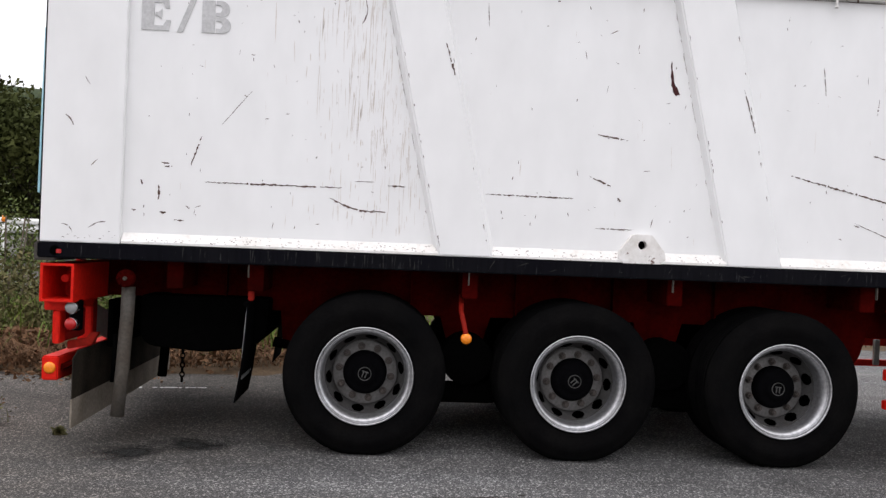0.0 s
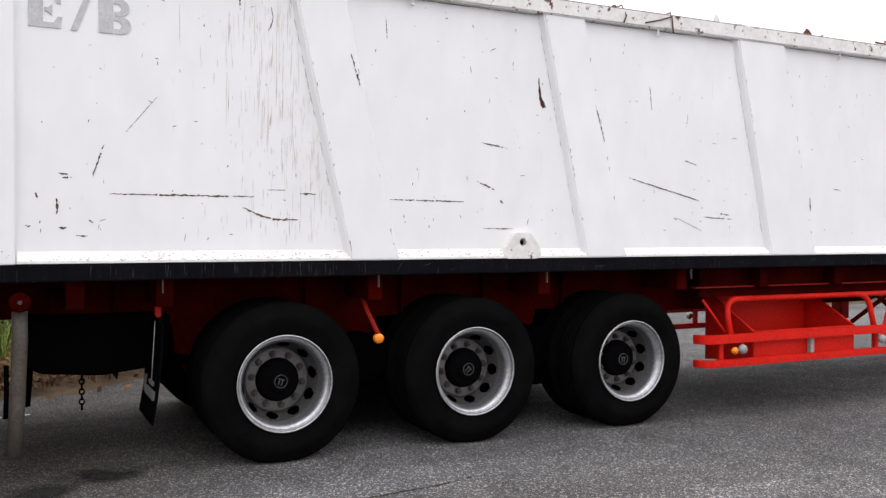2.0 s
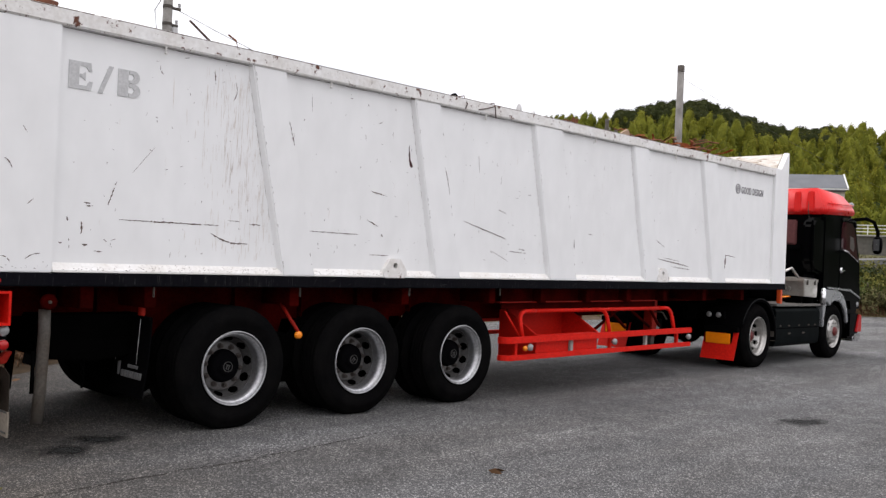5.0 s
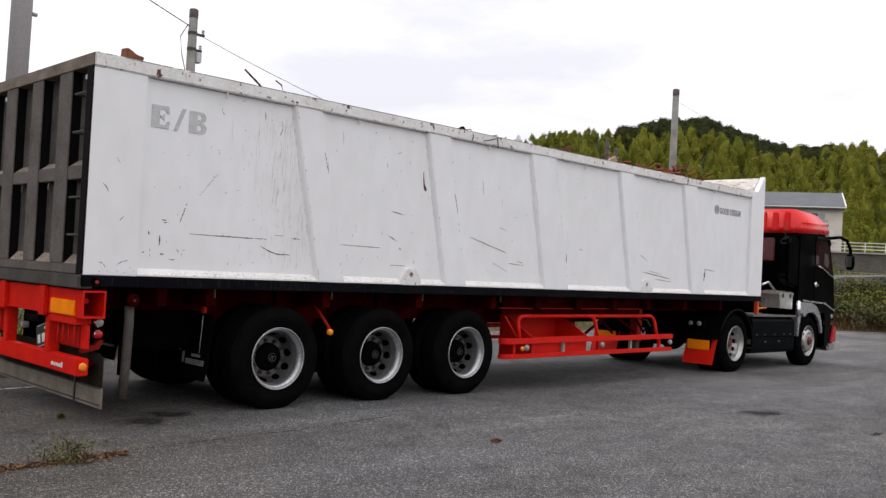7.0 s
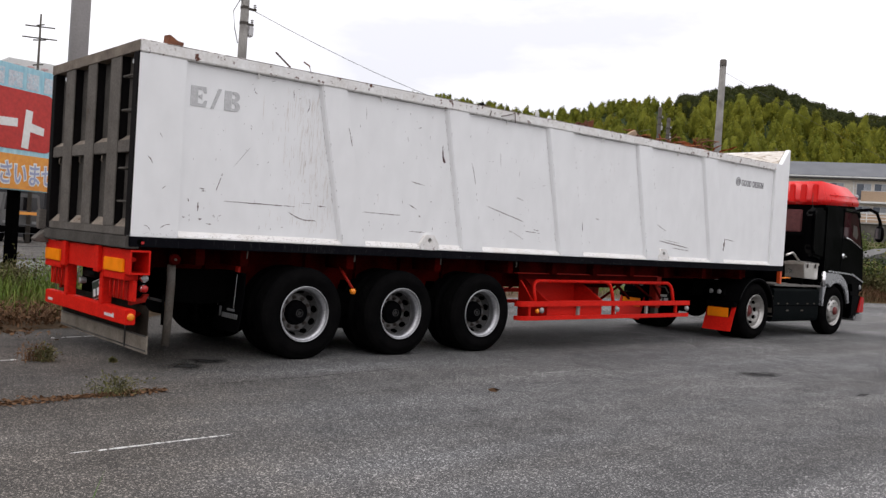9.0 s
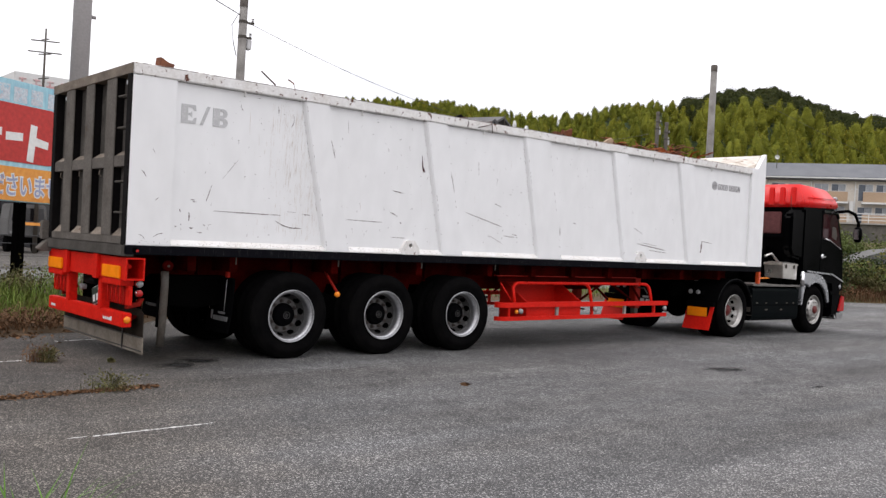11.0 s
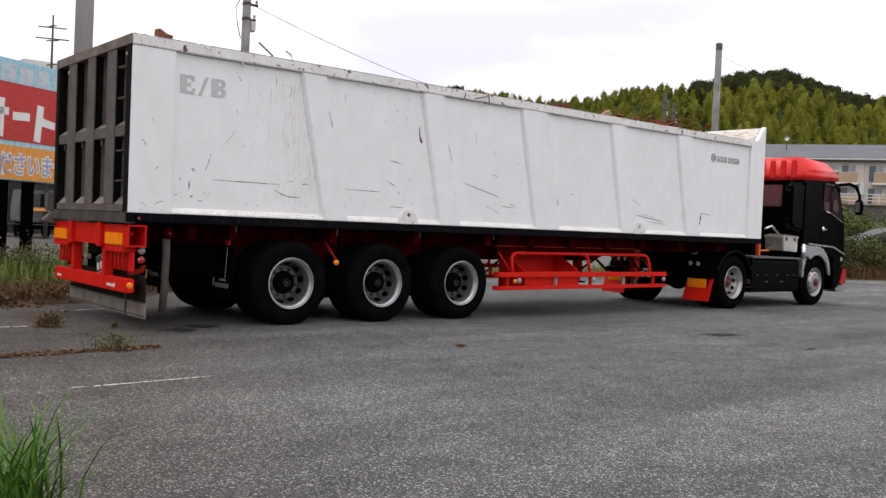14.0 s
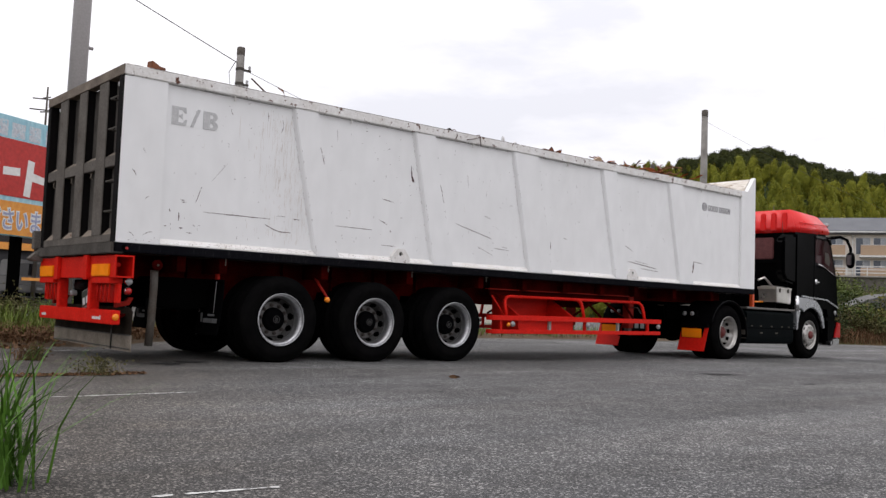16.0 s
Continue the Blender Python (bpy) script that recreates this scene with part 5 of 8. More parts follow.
    pipe(b, [(3.50, yv(-1.14), 0.93), (3.74, yv(-1.16), 0.64)], 0.011, 8)
    part("guard_brace", b, M_RED, trailer)
    for x in (3.83, 5.51, 7.35):
        b = new_bm()
        rod(b, (x, yv(-1.235), 0.52), (x, yv(-1.205), 0.52), 0.012, None, 8)
        lamp = part("guard_lamp", b, M_PIPE, trailer, "small round clear marker lamp")
        b = new_bm()
        lathe(b, [(0.03, 0.02), (0.042, 0.0), (0.036, -0.02), (0.016, -0.03), (0.0005, -0.031)], seg=20)
        part("lens", b, M_CLEAR_LENS, lamp, m=Matrix.Translation((x, yv(-1.25), 0.525)) @ (Matrix.Identity(4) if side < 0 else Matrix.Rotation(math.pi, 4, "Z")))
    b = new_bm()
    lathe(b, [(0.026, 0.02), (0.032, 0.0), (0.02, -0.016), (0.0005, -0.018)], seg=18)
    part("amber_guard_lamp", b, M_ORANGE, trailer, "small round amber marker lamp", m=Matrix.Translation((3.76, yv(-1.24), 0.515)) @ (Matrix.Identity(4) if side < 0 else Matrix.Rotation(math.pi, 4, "Z")))
    # landing leg
    b = new_bm()
    box(b, 7.215, 7.355, yv(-0.66) - 0.07, yv(-0.66) + 0.07, 0.48, 1.19, 0.01)
    leg = part("landing_leg", b, M_RED_HALF_SHADED, trailer, "red landing leg")
    b = new_bm()
    box(b, 7.235, 7.335, yv(-0.66) - 0.05, yv(-0.66) + 0.05, 0.36, 0.48, 0.008)
    part("leg_inner", b, M_PIPE, leg)
    b = new_bm()
    box(b, 7.16, 7.41, yv(-0.66) - 0.12, yv(-0.66) + 0.12, 0.335, 0.36, 0.01)
    part("leg_foot", b, M_UNDER, leg)
    b = new_bm()
    pipe(b, [(7.285, yv(-0.73), 0.84), (7.285, yv(-0.86), 0.84), (7.36, yv(-0.88), 0.74)], 0.012, 8)
    part("leg_crank", b, M_PIPE, leg)
b = new_bm()
rod(b, (8.2, -0.55, 1.05), (8.2, 0.55, 1.05), 0.09, None, 16)
box(b, 7.6, 9.9, -0.55, 0.55, 1.04, 1.12)
part("kingpin_plate", b, M_UNDER, trailer)

# letters E/B as raised slab-serif plates
b = new_bm()
LZ, LH, LY = 2.612, 0.20, YP


def slab(b, polys, x):
    for p in polys:
        prism(b, [(x + u, LZ + w) for u, w in p], "y", LY - 0.006, LY + 0.001)


slab(b, [[(0, 0), (0.075, 0), (0.075, LH), (0, LH)],
         [(0.075, 0), (0.165, 0), (0.175, 0.065), (0.15, 0.065), (0.13, 0.03), (0.075, 0.03)],
         [(0.075, LH - 0.03), (0.125, LH - 0.03), (0.145, LH - 0.062), (0.168, LH - 0.062), (0.16, LH), (0.075, LH)],
         [(0.082, 0.088), (0.10, 0.088), (0.122, 0.068), (0.122, 0.132), (0.10, 0.112), (0.082, 0.112)]], -1.44)
slab(b, [[(0, -0.004), (0.035, -0.004), (0.115, LH + 0.004), (0.08, LH + 0.004)]], -1.225)
arc = [i * math.pi / 8 for i in range(9)]
upper = [(0.085, LH)] + [(0.118 + 0.05 * math.sin(t), 0.150 + 0.05 * math.cos(t)) for t in arc] + [(0.085, 0.106)] + [(0.085, 0.125)] + [(0.112, 0.128), (0.124, 0.15), (0.112, 0.172), (0.085, 0.172)]
lower = [(0.085, 0.100)] + [(0.122 + 0.054 * math.sin(t), 0.050 + 0.05 * math.cos(t)) for t in arc] + [(0.085, 0.0), (0.085, 0.028), (0.114, 0.028), (0.128, 0.05), (0.114, 0.074), (0.085, 0.074)]
slab(b, [[(0, 0), (0.078, 0), (0.078, LH), (0, LH)], upper, lower], -1.075)
part("painted_letters", b, M_LETTER, trailer, "grey stencilled letters E/B")
me = letters("GOOD DESIGN", 0.118, 0.002, 0.0016, 1.16)
me.materials.append(M_PRINT)
wdt = max(v.co.x for v in me.vertices)
part("badge_words", me, None, trailer, "dark grey words on the white sheet", m=Matrix.Translation((8.87, YP - 0.003, 2.672)) @ Matrix.Diagonal((0.74 / wdt, 1, 1.25, 1)))
b = new_bm()
for r0, r1 in ((0.075, 0.060), (0.042, 0.028)):
    lathe(b, [(r0, 0), (r0, -0.004), (r1, -0.004), (r1, 0)], seg=32)
box(b, -0.01, 0.042, -0.004, 0, -0.008, 0.008)
part("badge_ring", b, M_PRINT, trailer, "round dark badge of plain rings", m=Matrix.Translation((8.76, YP - 0.001, 2.735)))


# scratches through the paint
def scratch(x0, z0, x1, z1, w, y=YP, seed=0, broken=0.06, bow=0.0, parent=trailer):
    """A ragged scrape from (x0, z0) to (x1, z1) on the near side."""
    rng = random.Random(seed + int(1000 * (x0 + z0)))
    length = math.hypot(x1 - x0, z1 - z0)
    n = max(5, int(length / 0.012))
    dx, dz = (x1 - x0) / length, (z1 - z0) / length
    b = new_bm()
    prev = None
    for i in range(n + 1):
        t = i / n
        off = bow * math.sin(math.pi * t) + rng.uniform(-0.15, 0.15) * w
        h = 0.5 * w * rng.uniform(0.15, 0.80) * (0.35 + 0.65 * min(1, 4 * t, 4 * (1 - t)))
        cx, cz = x0 + dx * length * t - dz * off, z0 + dz * length * t + dx * off
        cur = (b.verts.new((cx - dz * h, y - 0.0015, cz + dx * h)), b.verts.new((cx + dz * h, y - 0.0015, cz - dx * h)))
        if prev and rng.random() > broken:
            b.faces.new((prev[0], prev[1], cur[1], cur[0]))
        prev = cur
    return part("scratch", b, M_SCRATCH, parent, "dark rusty scrape through white paint")


scratch(-1.02, 1.69, -0.18, 1.69, 0.018)
scratch(-0.25, 1.625, 0.10, 1.55, 0.022, bow=-0.03)
scratch(0.11, 1.715, 0.22, 1.715, 0.018)
scratch(-0.10, 1.735, 0.02, 1.735, 0.008)
scratch(0.73, 1.69, 1.30, 1.685, 0.016)
scratch(2.71, 1.89, 3.40, 1.73, 0.022)
b = new_bm()
flake = [(0.000, 0.0), (0.005, -0.012), (0.006, -0.05), (0.012, -0.07), (0.018, -0.10), (0.020, -0.13), (0.030, -0.155), (0.044, -0.17), (0.054, -0.195), (0.062, -0.214), (0.045, -0.212), (0.036, -0.222), (0.024, -0.205), (0.016, -0.195), (0.012, -0.17), (0.003, -0.155), (0.004, -0.12), (-0.003, -0.10), (0.0, -0.06), (-0.004, -0.03)]
prism(b, [(1.892 + u, 2.590 + w) for u, w in flake], "y", YP - 0.002, YP + 0.001)
part("rust_patch", b, M_MAROON, trailer, "dark maroon patch where the paint has torn off")
scratch(-0.75, 2.27, -0.93, 2.05, 0.006)
scratch(-1.05, 1.97, -1.11, 1.79, 0.016)
scratch(-1.30, 1.66, -1.30, 1.57, 0.022, broken=0)
scratch(-1.46, 1.505, -1.435, 1.50, 0.022, broken=0)
scratch(-1.29, 1.495, -1.25, 1.49, 0.020, broken=0)
scratch(-1.20, 1.45, -1.14, 1.445, 0.016, broken=0)
scratch(-1.13, 1.54, -1.11, 1.52, 0.016)
scratch(-1.29, 1.80, -1.24, 1.795, 0.014)
scratch(-1.27, 1.775, -1.22, 1.78, 0.014)
scratch(-1.41, 1.69, -1.40, 1.66, 0.018, broken=0)
scratch(1.39, 1.83, 1.54, 1.77, 0.018)
scratch(1.43, 2.10, 1.63, 2.07, 0.016)
scratch(1.44, 1.50, 1.68, 1.50, 0.012)
scratch(2.36, 2.42, 2.44, 2.15, 0.014, y=YF)
scratch(0.44, 2.62, 0.51, 2.40, 0.020, y=YF)
scratch(-0.27, 2.93, -0.26, 2.83, 0.018)
scratch(-0.07, 2.87, -0.09, 2.72, 0.012, bow=0.02)
scratch(-0.74, 2.895, -0.71, 2.83, 0.014, bow=-0.015)
scratch(3.23, 2.05, 3.38, 2.01, 0.014)
scratch(3.45, 1.60, 3.75, 1.585, 0.016)
scratch(3.62, 1.63, 3.72, 1.62, 0.018)
scratch(3.15, 1.60, 3.43, 1.49, 0.008)
scratch(2.90, 2.60, 2.92, 2.42, 0.012)
scratch(3.28, 2.41, 3.27, 2.31, 0.010)
scratch(0.70, 2.90, 0.71, 2.75, 0.010)
scratch(1.573, 1.70, 1.595, 1.68, 0.022, broken=0)
scratch(8.455, 1.71, 8.405, 1.46, 0.060, broken=0)
scratch(8.42, 1.71, 8.76, 1.68, 0.018)
scratch(6.42, 1.87, 6.70, 1.76, 0.016)
scratch(6.55, 1.60, 7.36, 1.51, 0.026)
scratch(6.68, 1.62, 7.10, 1.58, 0.016)
scratch(6.90, 1.50, 7.38, 1.47, 0.018)
scratch(4.64, 1.78, 4.65, 1.66, 0.022)
scratch(4.92, 1.86, 5.02, 1.85, 0.014)
scratch(-1.87, 2.07, -1.81, 2.00, 0.014, y=YF, bow=0.01)
scratch(-1.70, 1.38, -1.60, 1.42, 0.012, y=YF, bow=0.012)
scratch(-1.86, 1.40, -1.80, 1.36, 0.010, y=YF, bow=0.012)
scratch(-1.70, 1.76, -1.66, 1.80, 0.008, y=YF)
scratch(-1.75, 2.30, -1.72, 2.25, 0.008, y=YF)

rng = random.Random(11)
bays = [(XR, RIBS[0][0])] + [(RIBS[i][1], RIBS[i + 1][0]) for i in range(4)] + [(RIBS[4][1], XF)]
for k, (xa, xb) in enumerate(bays):
    b = new_bm()
    for _ in range((60, 52, 44, 24, 16, 8)[k]):
        z = rng.uniform(1.42, 3.0)
        u = rng.uniform(0.05, 0.95)
        x = xa + u * (xb - xa) + SLANT * (ZT - z) / (ZT - ZB) * (1 if k else u)
        if x > XF - 0.05:
            continue
        ln, wd = rng.uniform(0.004, 0.024) * (1.4 if rng.random() < 0.2 else 0.6), rng.uniform(0.001, 0.0048)
        a = radians(rng.choice((90, 90, 80, 100, 20, -20, 0)) + rng.uniform(-15, 15))
        ca, sa = math.cos(a), math.sin(a)
        pts = [(-ln, 0), (-0.3 * ln, wd * rng.uniform(0.4, 1)), (0.5 * ln, wd * rng.uniform(0.3, 1)), (ln, 0), (0.2 * ln, -wd * rng.uniform(0.3, 1))]
        b.faces.new([b.verts.new((x + p * ca - q * sa, YP - 0.0012, z + p * sa + q * ca)) for p, q in pts])
    bmesh.ops.recalc_face_normals(b, faces=b.faces)
    part("paint_chip", b, M_SCRATCH, trailer, "small dark paint chips", kind="stuff")
# grime that has run down before the first stiffener, and lighter runs elsewhere
b = new_bm()
for i in range(420):
    z1 = rng.uniform(1.45, 2.98)
    ln = rng.uniform(0.02, 0.10) if i % 3 else rng.uniform(0.08, 0.30)
    foot = SLANT * (ZT - z1) / (ZT - ZB)
    x = 0.04 + foot - abs(rng.gauss(0, 0.20)) - 0.01 if i % 2 else rng.gauss(-0.13, 0.17) + 0.25 * foot
    if x > 0.04 + foot:
        x -= 0.3
    if i > 340:
        x = rng.uniform(-1.3, 9.3)
        ln *= 0.6
        if any(xa + foot - 0.04 < x < xb + foot + 0.04 for xa, xb in RIBS):
            continue
    w = rng.uniform(0.0008, 0.0027) * (1.0 if i <= 340 else 0.7)
    if z1 - ln < 1.38:
        continue
    k1, k2, d = rng.uniform(0.4, 1.3), rng.uniform(0.2, 1.1), rng.uniform(-0.03, 0.03) * ln
    b.faces.new([b.verts.new((x + p, YP - 0.0009, z1 + q)) for p, q in ((-w * 0.4, 0), (w * 0.4, 0.004), (w * k1, -ln * 0.35), (w * k2 + d, -ln * 0.75), (d, -ln), (-w * k1 * 0.8 + d, -ln * 0.6), (-w * k2, -ln * 0.25))][::-1])
part("grime_run", b, M_STREAK, trailer, "brown grime streaks running down the sheet", kind="stuff")
b = new_bm()
for i in range(60):
    xa, xb = rng.choice(RIBS[:4])
    z = rng.uniform(1.35, 3.0)
    x = rng.choice((xa + 0.014, xb - 0.014)) + SLANT * (ZT - z) / (ZT - ZB)
    ln, w = rng.uniform(0.008, 0.04), rng.uniform(0.001, 0.003)
    d = SLANT / (ZT - ZB)
    b.faces.new([b.verts.new((x + p, YF - 0.0012, z + q)) for p, q in ((-w, 0), (w, 0.006), (w + d * ln * 0.5, -ln * 0.5), (d * ln, -ln), (-w * 0.6 + d * ln * 0.5, -ln * 0.5))][::-1])
part("rib_chips", b, M_SCRATCH, trailer, "small rusty chips on the stiffeners", kind="stuff")

# rust where the paint has cracked along the top rail
for k, (xa, xb, n) in enumerate(((2.30, 3.05, 46), (0.55, 0.95, 7), (1.80, 1.95, 6), (-0.5, 0.3, 12), (3.1, 5.6, 20), (5.6, 9.6, 22), (-1.9, -0.6, 10))):
    b = new_bm()
    for _ in range(n):
        x, z = rng.uniform(xa, xb), ZT + 0.118 - abs(rng.gauss(0, 0.035))
        z = max(z, ZT + 0.008)
        ln, w = rng.uniform(0.015, 0.085), rng.uniform(0.005, 0.02)
        a = radians(rng.choice((0, 5, -8, 60, 90, 110)))
        ca, sa = math.cos(a), math.sin(a)
        pts = [(-ln, 0), (-0.5 * ln, -w * rng.uniform(0.3, 1)), (0.2 * ln, -w * rng.uniform(0.1, 1)), (ln, 0.2 * w), (0.4 * ln, w * rng.uniform(0.3, 1)), (-0.3 * ln, w * rng.uniform(0.1, 1))]
        b.faces.new([b.verts.new((x + p * ca - q * sa, YF - 0.0025, min(z + p * sa + q * ca, ZR - 0.004))) for p, q in pts])
    part("rust_flake", b, M_RIM_RUST, trailer, "brown rust where paint has flaked off", kind="stuff")

# brown lines where water sits along the seams under the top rail and beside the stiffeners
b = new_bm()
bays = [XR] + [v for xa, xb in RIBS for v in (xa, xb)] + [XF]
for i in range(0, len(bays), 2):
    xa, xb = bays[i] + 0.05, bays[i + 1] - 0.05
    for _ in range((60, 46, 40, 26, 18, 16)[i // 2]):
        x = rng.uniform(xa, xb)
        ln, w = rng.uniform(0.02, 0.12), rng.uniform(0.0015, 0.004)
        z = ZT - 0.004
        b.faces.new([b.verts.new((x + p, YP - 0.0012, z + q)) for p, q in ((-ln, 0), (-0.4 * ln, -w * rng.uniform(0.4, 1.2)), (0.3 * ln, -w), (ln, 0))])
for xa, xb in RIBS[:4]:
    for _ in range(26):
        z = ZB + 0.1 + (ZT - ZB - 0.1) * math.sqrt(rng.random())
        x = (xa - 0.030) + SLANT * (ZT - z) / (ZT - ZB)
        ln, w, d = rng.uniform(0.02, 0.09), rng.uniform(0.0015, 0.004), SLANT / (ZT - ZB)
        b.faces.new([b.verts.new((x + p, YP - 0.0012, z + q)) for p, q in ((0, 0), (d * ln, -ln), (d * ln * 0.5 - w, -0.5 * ln))])
bmesh.ops.recalc_face_normals(b, faces=b.faces)
part("seam_rust", b, M_RIM_RUST, trailer, "brown rust lines along the seams", kind="stuff")

# pale scuffs and dirt runs on the black side rail
b = new_bm()
for i in range(70):
    run = i < 26
    x = rng.gauss(-0.15, 0.5) if run else rng.uniform(-1.9, 9.8)
    z = rng.uniform(1.21, 1.275)
    ln, w = (rng.uniform(0.02, 0.09), rng.uniform(0.0012, 0.0035)) if run else (rng.uniform(0.008, 0.05), rng.uniform(0.0015, 0.004))
    a = radians(90 + rng.uniform(-4, 4) if run else rng.choice((0, 20, -25, 90, 60)))
    ca, sa = math.cos(a), math.sin(a)
    pts = [(-ln, 0), (-0.3 * ln, w * rng.uniform(0.4, 1)), (0.5 * ln, w * rng.uniform(0.3, 1)), (ln, 0), (0.2 * ln, -w * rng.uniform(0.3, 1))]
    b.faces.new([b.verts.new((x + p * ca - q * sa, YF - 0.0115, max(1.196, min(1.282, z + p * sa + q * ca)))) for p, q in pts])
bmesh.ops.recalc_face_normals(b, faces=b.faces)
part("rail_scuff", b, M_SCUFF, trailer, "pale scuffs and dirt runs on the black rail", kind="stuff")

b = new_bm()
for i in range(300):
    x = rng.uniform(-1.9, 9.7) if i % 2 else rng.gauss(1.8, 1.7)
    x = max(-1.9, min(9.6, x))
    ln, w = rng.uniform(0.03, 0.22), rng.uniform(0.004, 0.015)
    top = ZR - 0.002
    b.faces.new([b.verts.new((x + p, YF - 0.0022, top - q)) for p, q in ((0, 0), (ln, 0), (ln * 0.9, w * rng.uniform(0.3, 1)), (ln * 0.55, w * rng.uniform(0.2, 1)), (ln * 0.3, w), (ln * 0.1, w * rng.uniform(0.2, 0.8)))])
bmesh.ops.recalc_face_normals(b, faces=b.faces)
part("rim_rust", b, M_RIM_RUST, trailer, "brown rust along the upper edge of the rim", kind="stuff")

# small chips and rust specks along the sloping ledges
b = new_bm()
for i in range(520):
    x = rng.uniform(-1.85, 9.6) if i % 3 else rng.gauss(0.2, 0.9)
    x = max(-1.85, min(9.6, x))
    if any(xa + SLANT - 0.01 < x < xb + SLANT + 0.01 for xa, xb in RIBS):
        continue
    u = min(1.0, abs(rng.gauss(0, 0.45)))
    z = 1.307 + 0.054 * u
    y = YF + 0.002 + (YP - YF) * u - 0.0012
    ln, w = rng.uniform(0.002, 0.009), rng.uniform(0.0008, 0.003)
    sl = (YP - YF) / 0.054
    if x < XR:
        y, sl = YF - 0.0012, 0.0
    b.faces.new([b.verts.new((x + p, y + q * sl, z + q)) for p, q in ((-ln, 0), (-0.3 * ln, w), (0.6 * ln, w * 0.7), (ln, 0), (0.3 * ln, -w * 0.8))])
bmesh.ops.recalc_face_normals(b, faces=b.faces)
part("ledge_chip", b, M_SCRATCH, trailer, "dark specks where paint has chipped off the ledge", kind="stuff")

# ---- scrap in the trailer ----


def scrap_piece(seed, x, y, z, kind_, size, name="scrap_metal", label="rusty bent piece of scrap steel"):
    rng = random.Random(seed)
    b = new_bm()
    if kind_ == "plate":
        n = 5
        g = [[b.verts.new((size * (i / n - 0.5) * 2, size * (j / n - 0.5), rng.uniform(-0.12, 0.12) * size + 0.25 * size * math.sin(i))) for j in range(n + 1)] for i in range(n + 1)]
        for i in range(n):
            for j in range(n):
                b.faces.new((g[i][j], g[i + 1][j], g[i + 1][j + 1], g[i][j + 1]))
        bmesh.ops.solidify(b, geom=b.faces[:], thickness=0.008)
    else:
        pts = [Vector((size * (i / 6 - 0.5), rng.uniform(-0.05, 0.05), rng.uniform(-0.05, 0.05) + 0.1 * size * math.sin(i * 0.7))) for i in range(7)]
        pipe(b, pts, 0.02, 8)
    r = (0.2, 0.1, rng.uniform(0, 3)) if kind_ != "bar" else (0, rng.uniform(-0.4, 0.6), rng.uniform(0, 3))
    return thing(name, b, M_SCRAP, label, "scrap metal", "scrap in the trailer", m=Matrix.LocRotScale((x, y, z), Euler(r), None))


def scrap_tangle(seed, x, y, z, size):
    """A nest of bent wires and torn strips, each a part."""
    rng = random.Random(seed)
    t = empty("scrap_tangle", Matrix.LocRotScale((x, y, z), Euler((0.2, 0.1, rng.uniform(0, 3))), None), "tangle of rust-red scrap wire and torn strip", "scrap metal", "scrap in the trailer")
    for k in range(18):
        pts, p = [], Vector((rng.uniform(-1, 1) * size, rng.uniform(-0.5, 0.5) * size, 0))
        d = Vector((rng.uniform(-1, 1), rng.uniform(-1, 1), rng.uniform(0, 0.5))).normalized()
        for i in range(7):
            pts.append(p.copy())
            d = (d + Vector((rng.uniform(-1, 1), rng.uniform(-1, 1), rng.uniform(-0.7, 0.5))) * 0.6).normalized()
            p = p + d * size * 0.28
            p.z = max(-0.15, min(p.z, size * 0.35))
        b = new_bm()
        if k % 3:
            w = Vector((rng.uniform(-1, 1), rng.uniform(-1, 1), rng.uniform(-1, 1))).normalized() * rng.uniform(0.012, 0.035)
            row = [(b.verts.new(q - w), b.verts.new(q + w * rng.uniform(0.6, 1.4))) for q in pts]
            for u, v in zip(row, row[1:]):
                b.faces.new((u[0], v[0], v[1], u[1]))
            bmesh.ops.solidify(b, geom=b.faces[:], thickness=0.004)
            part("strip", b, M_SCRAP_ORANGE if k % 2 else M_SCRAP, t)
        else:
            pipe(b, pts, 0.009, 6)
            part("wire", b, M_SCRAP, t)
    return t


b = new_bm()
bmesh.ops.create_grid(b, x_segments=110, y_segments=20, size=1)
for v in b.verts:
    x, y = 4.2 + v.co.x * 5.9, 6.83 + v.co.y * 1.10
    h = noise.fractal(Vector((x * 1.6, y * 1.6, 3)), 1.0, 2.0, 4)
    v.co = (x, y, (2.95 if x < 4 else 3.08) + 0.10 * h)
thing("scrap_heap", b, M_SCRAP, "heap of rusty scrap steel filling the trailer", "scrap metal", kind="stuff")
scrap_piece(1, -1.55, 5.85, 3.14, "plate", 0.09)
b = new_bm()
prism(b, [(-0.46, 3.308), (-0.45, 3.318), (-0.262, 3.192), (-0.24, 3.05), (-0.256, 3.05), (-0.276, 3.184)], "y", 5.75, 5.77, 0.003)
thing("scrap_bar", b, M_SCRATCH, "dark bent steel bar leaning over the rim", "scrap metal", "scrap in the trailer")
b = new_bm()
pipe(b, [(0.0, 5.80, 3.02), (0.02, 5.78, 3.17), (-0.02, 5.76, 3.24), (-0.10, 5.75, 3.27)], 0.008, 6)
thing("scrap_hook", b, M_SCRAP, "thin rusty hooked rod of scrap", "scrap metal", "scrap in the trailer")
b = new_bm()
prism(b, [(-0.20, -0.25), (0.18, -0.22), (0.16, 0.15), (0.04, 0.10), (-0.12, 0.02)], "y", -0.01, 0.01, 0.003)
thing("scrap_plate", b, M_SCRAP, "rust-red torn plate of scrap steel", "scrap metal", "scrap in the trailer", m=pose(5.68, 6.6, 3.36, 15, 0, -20))
b = new_bm()
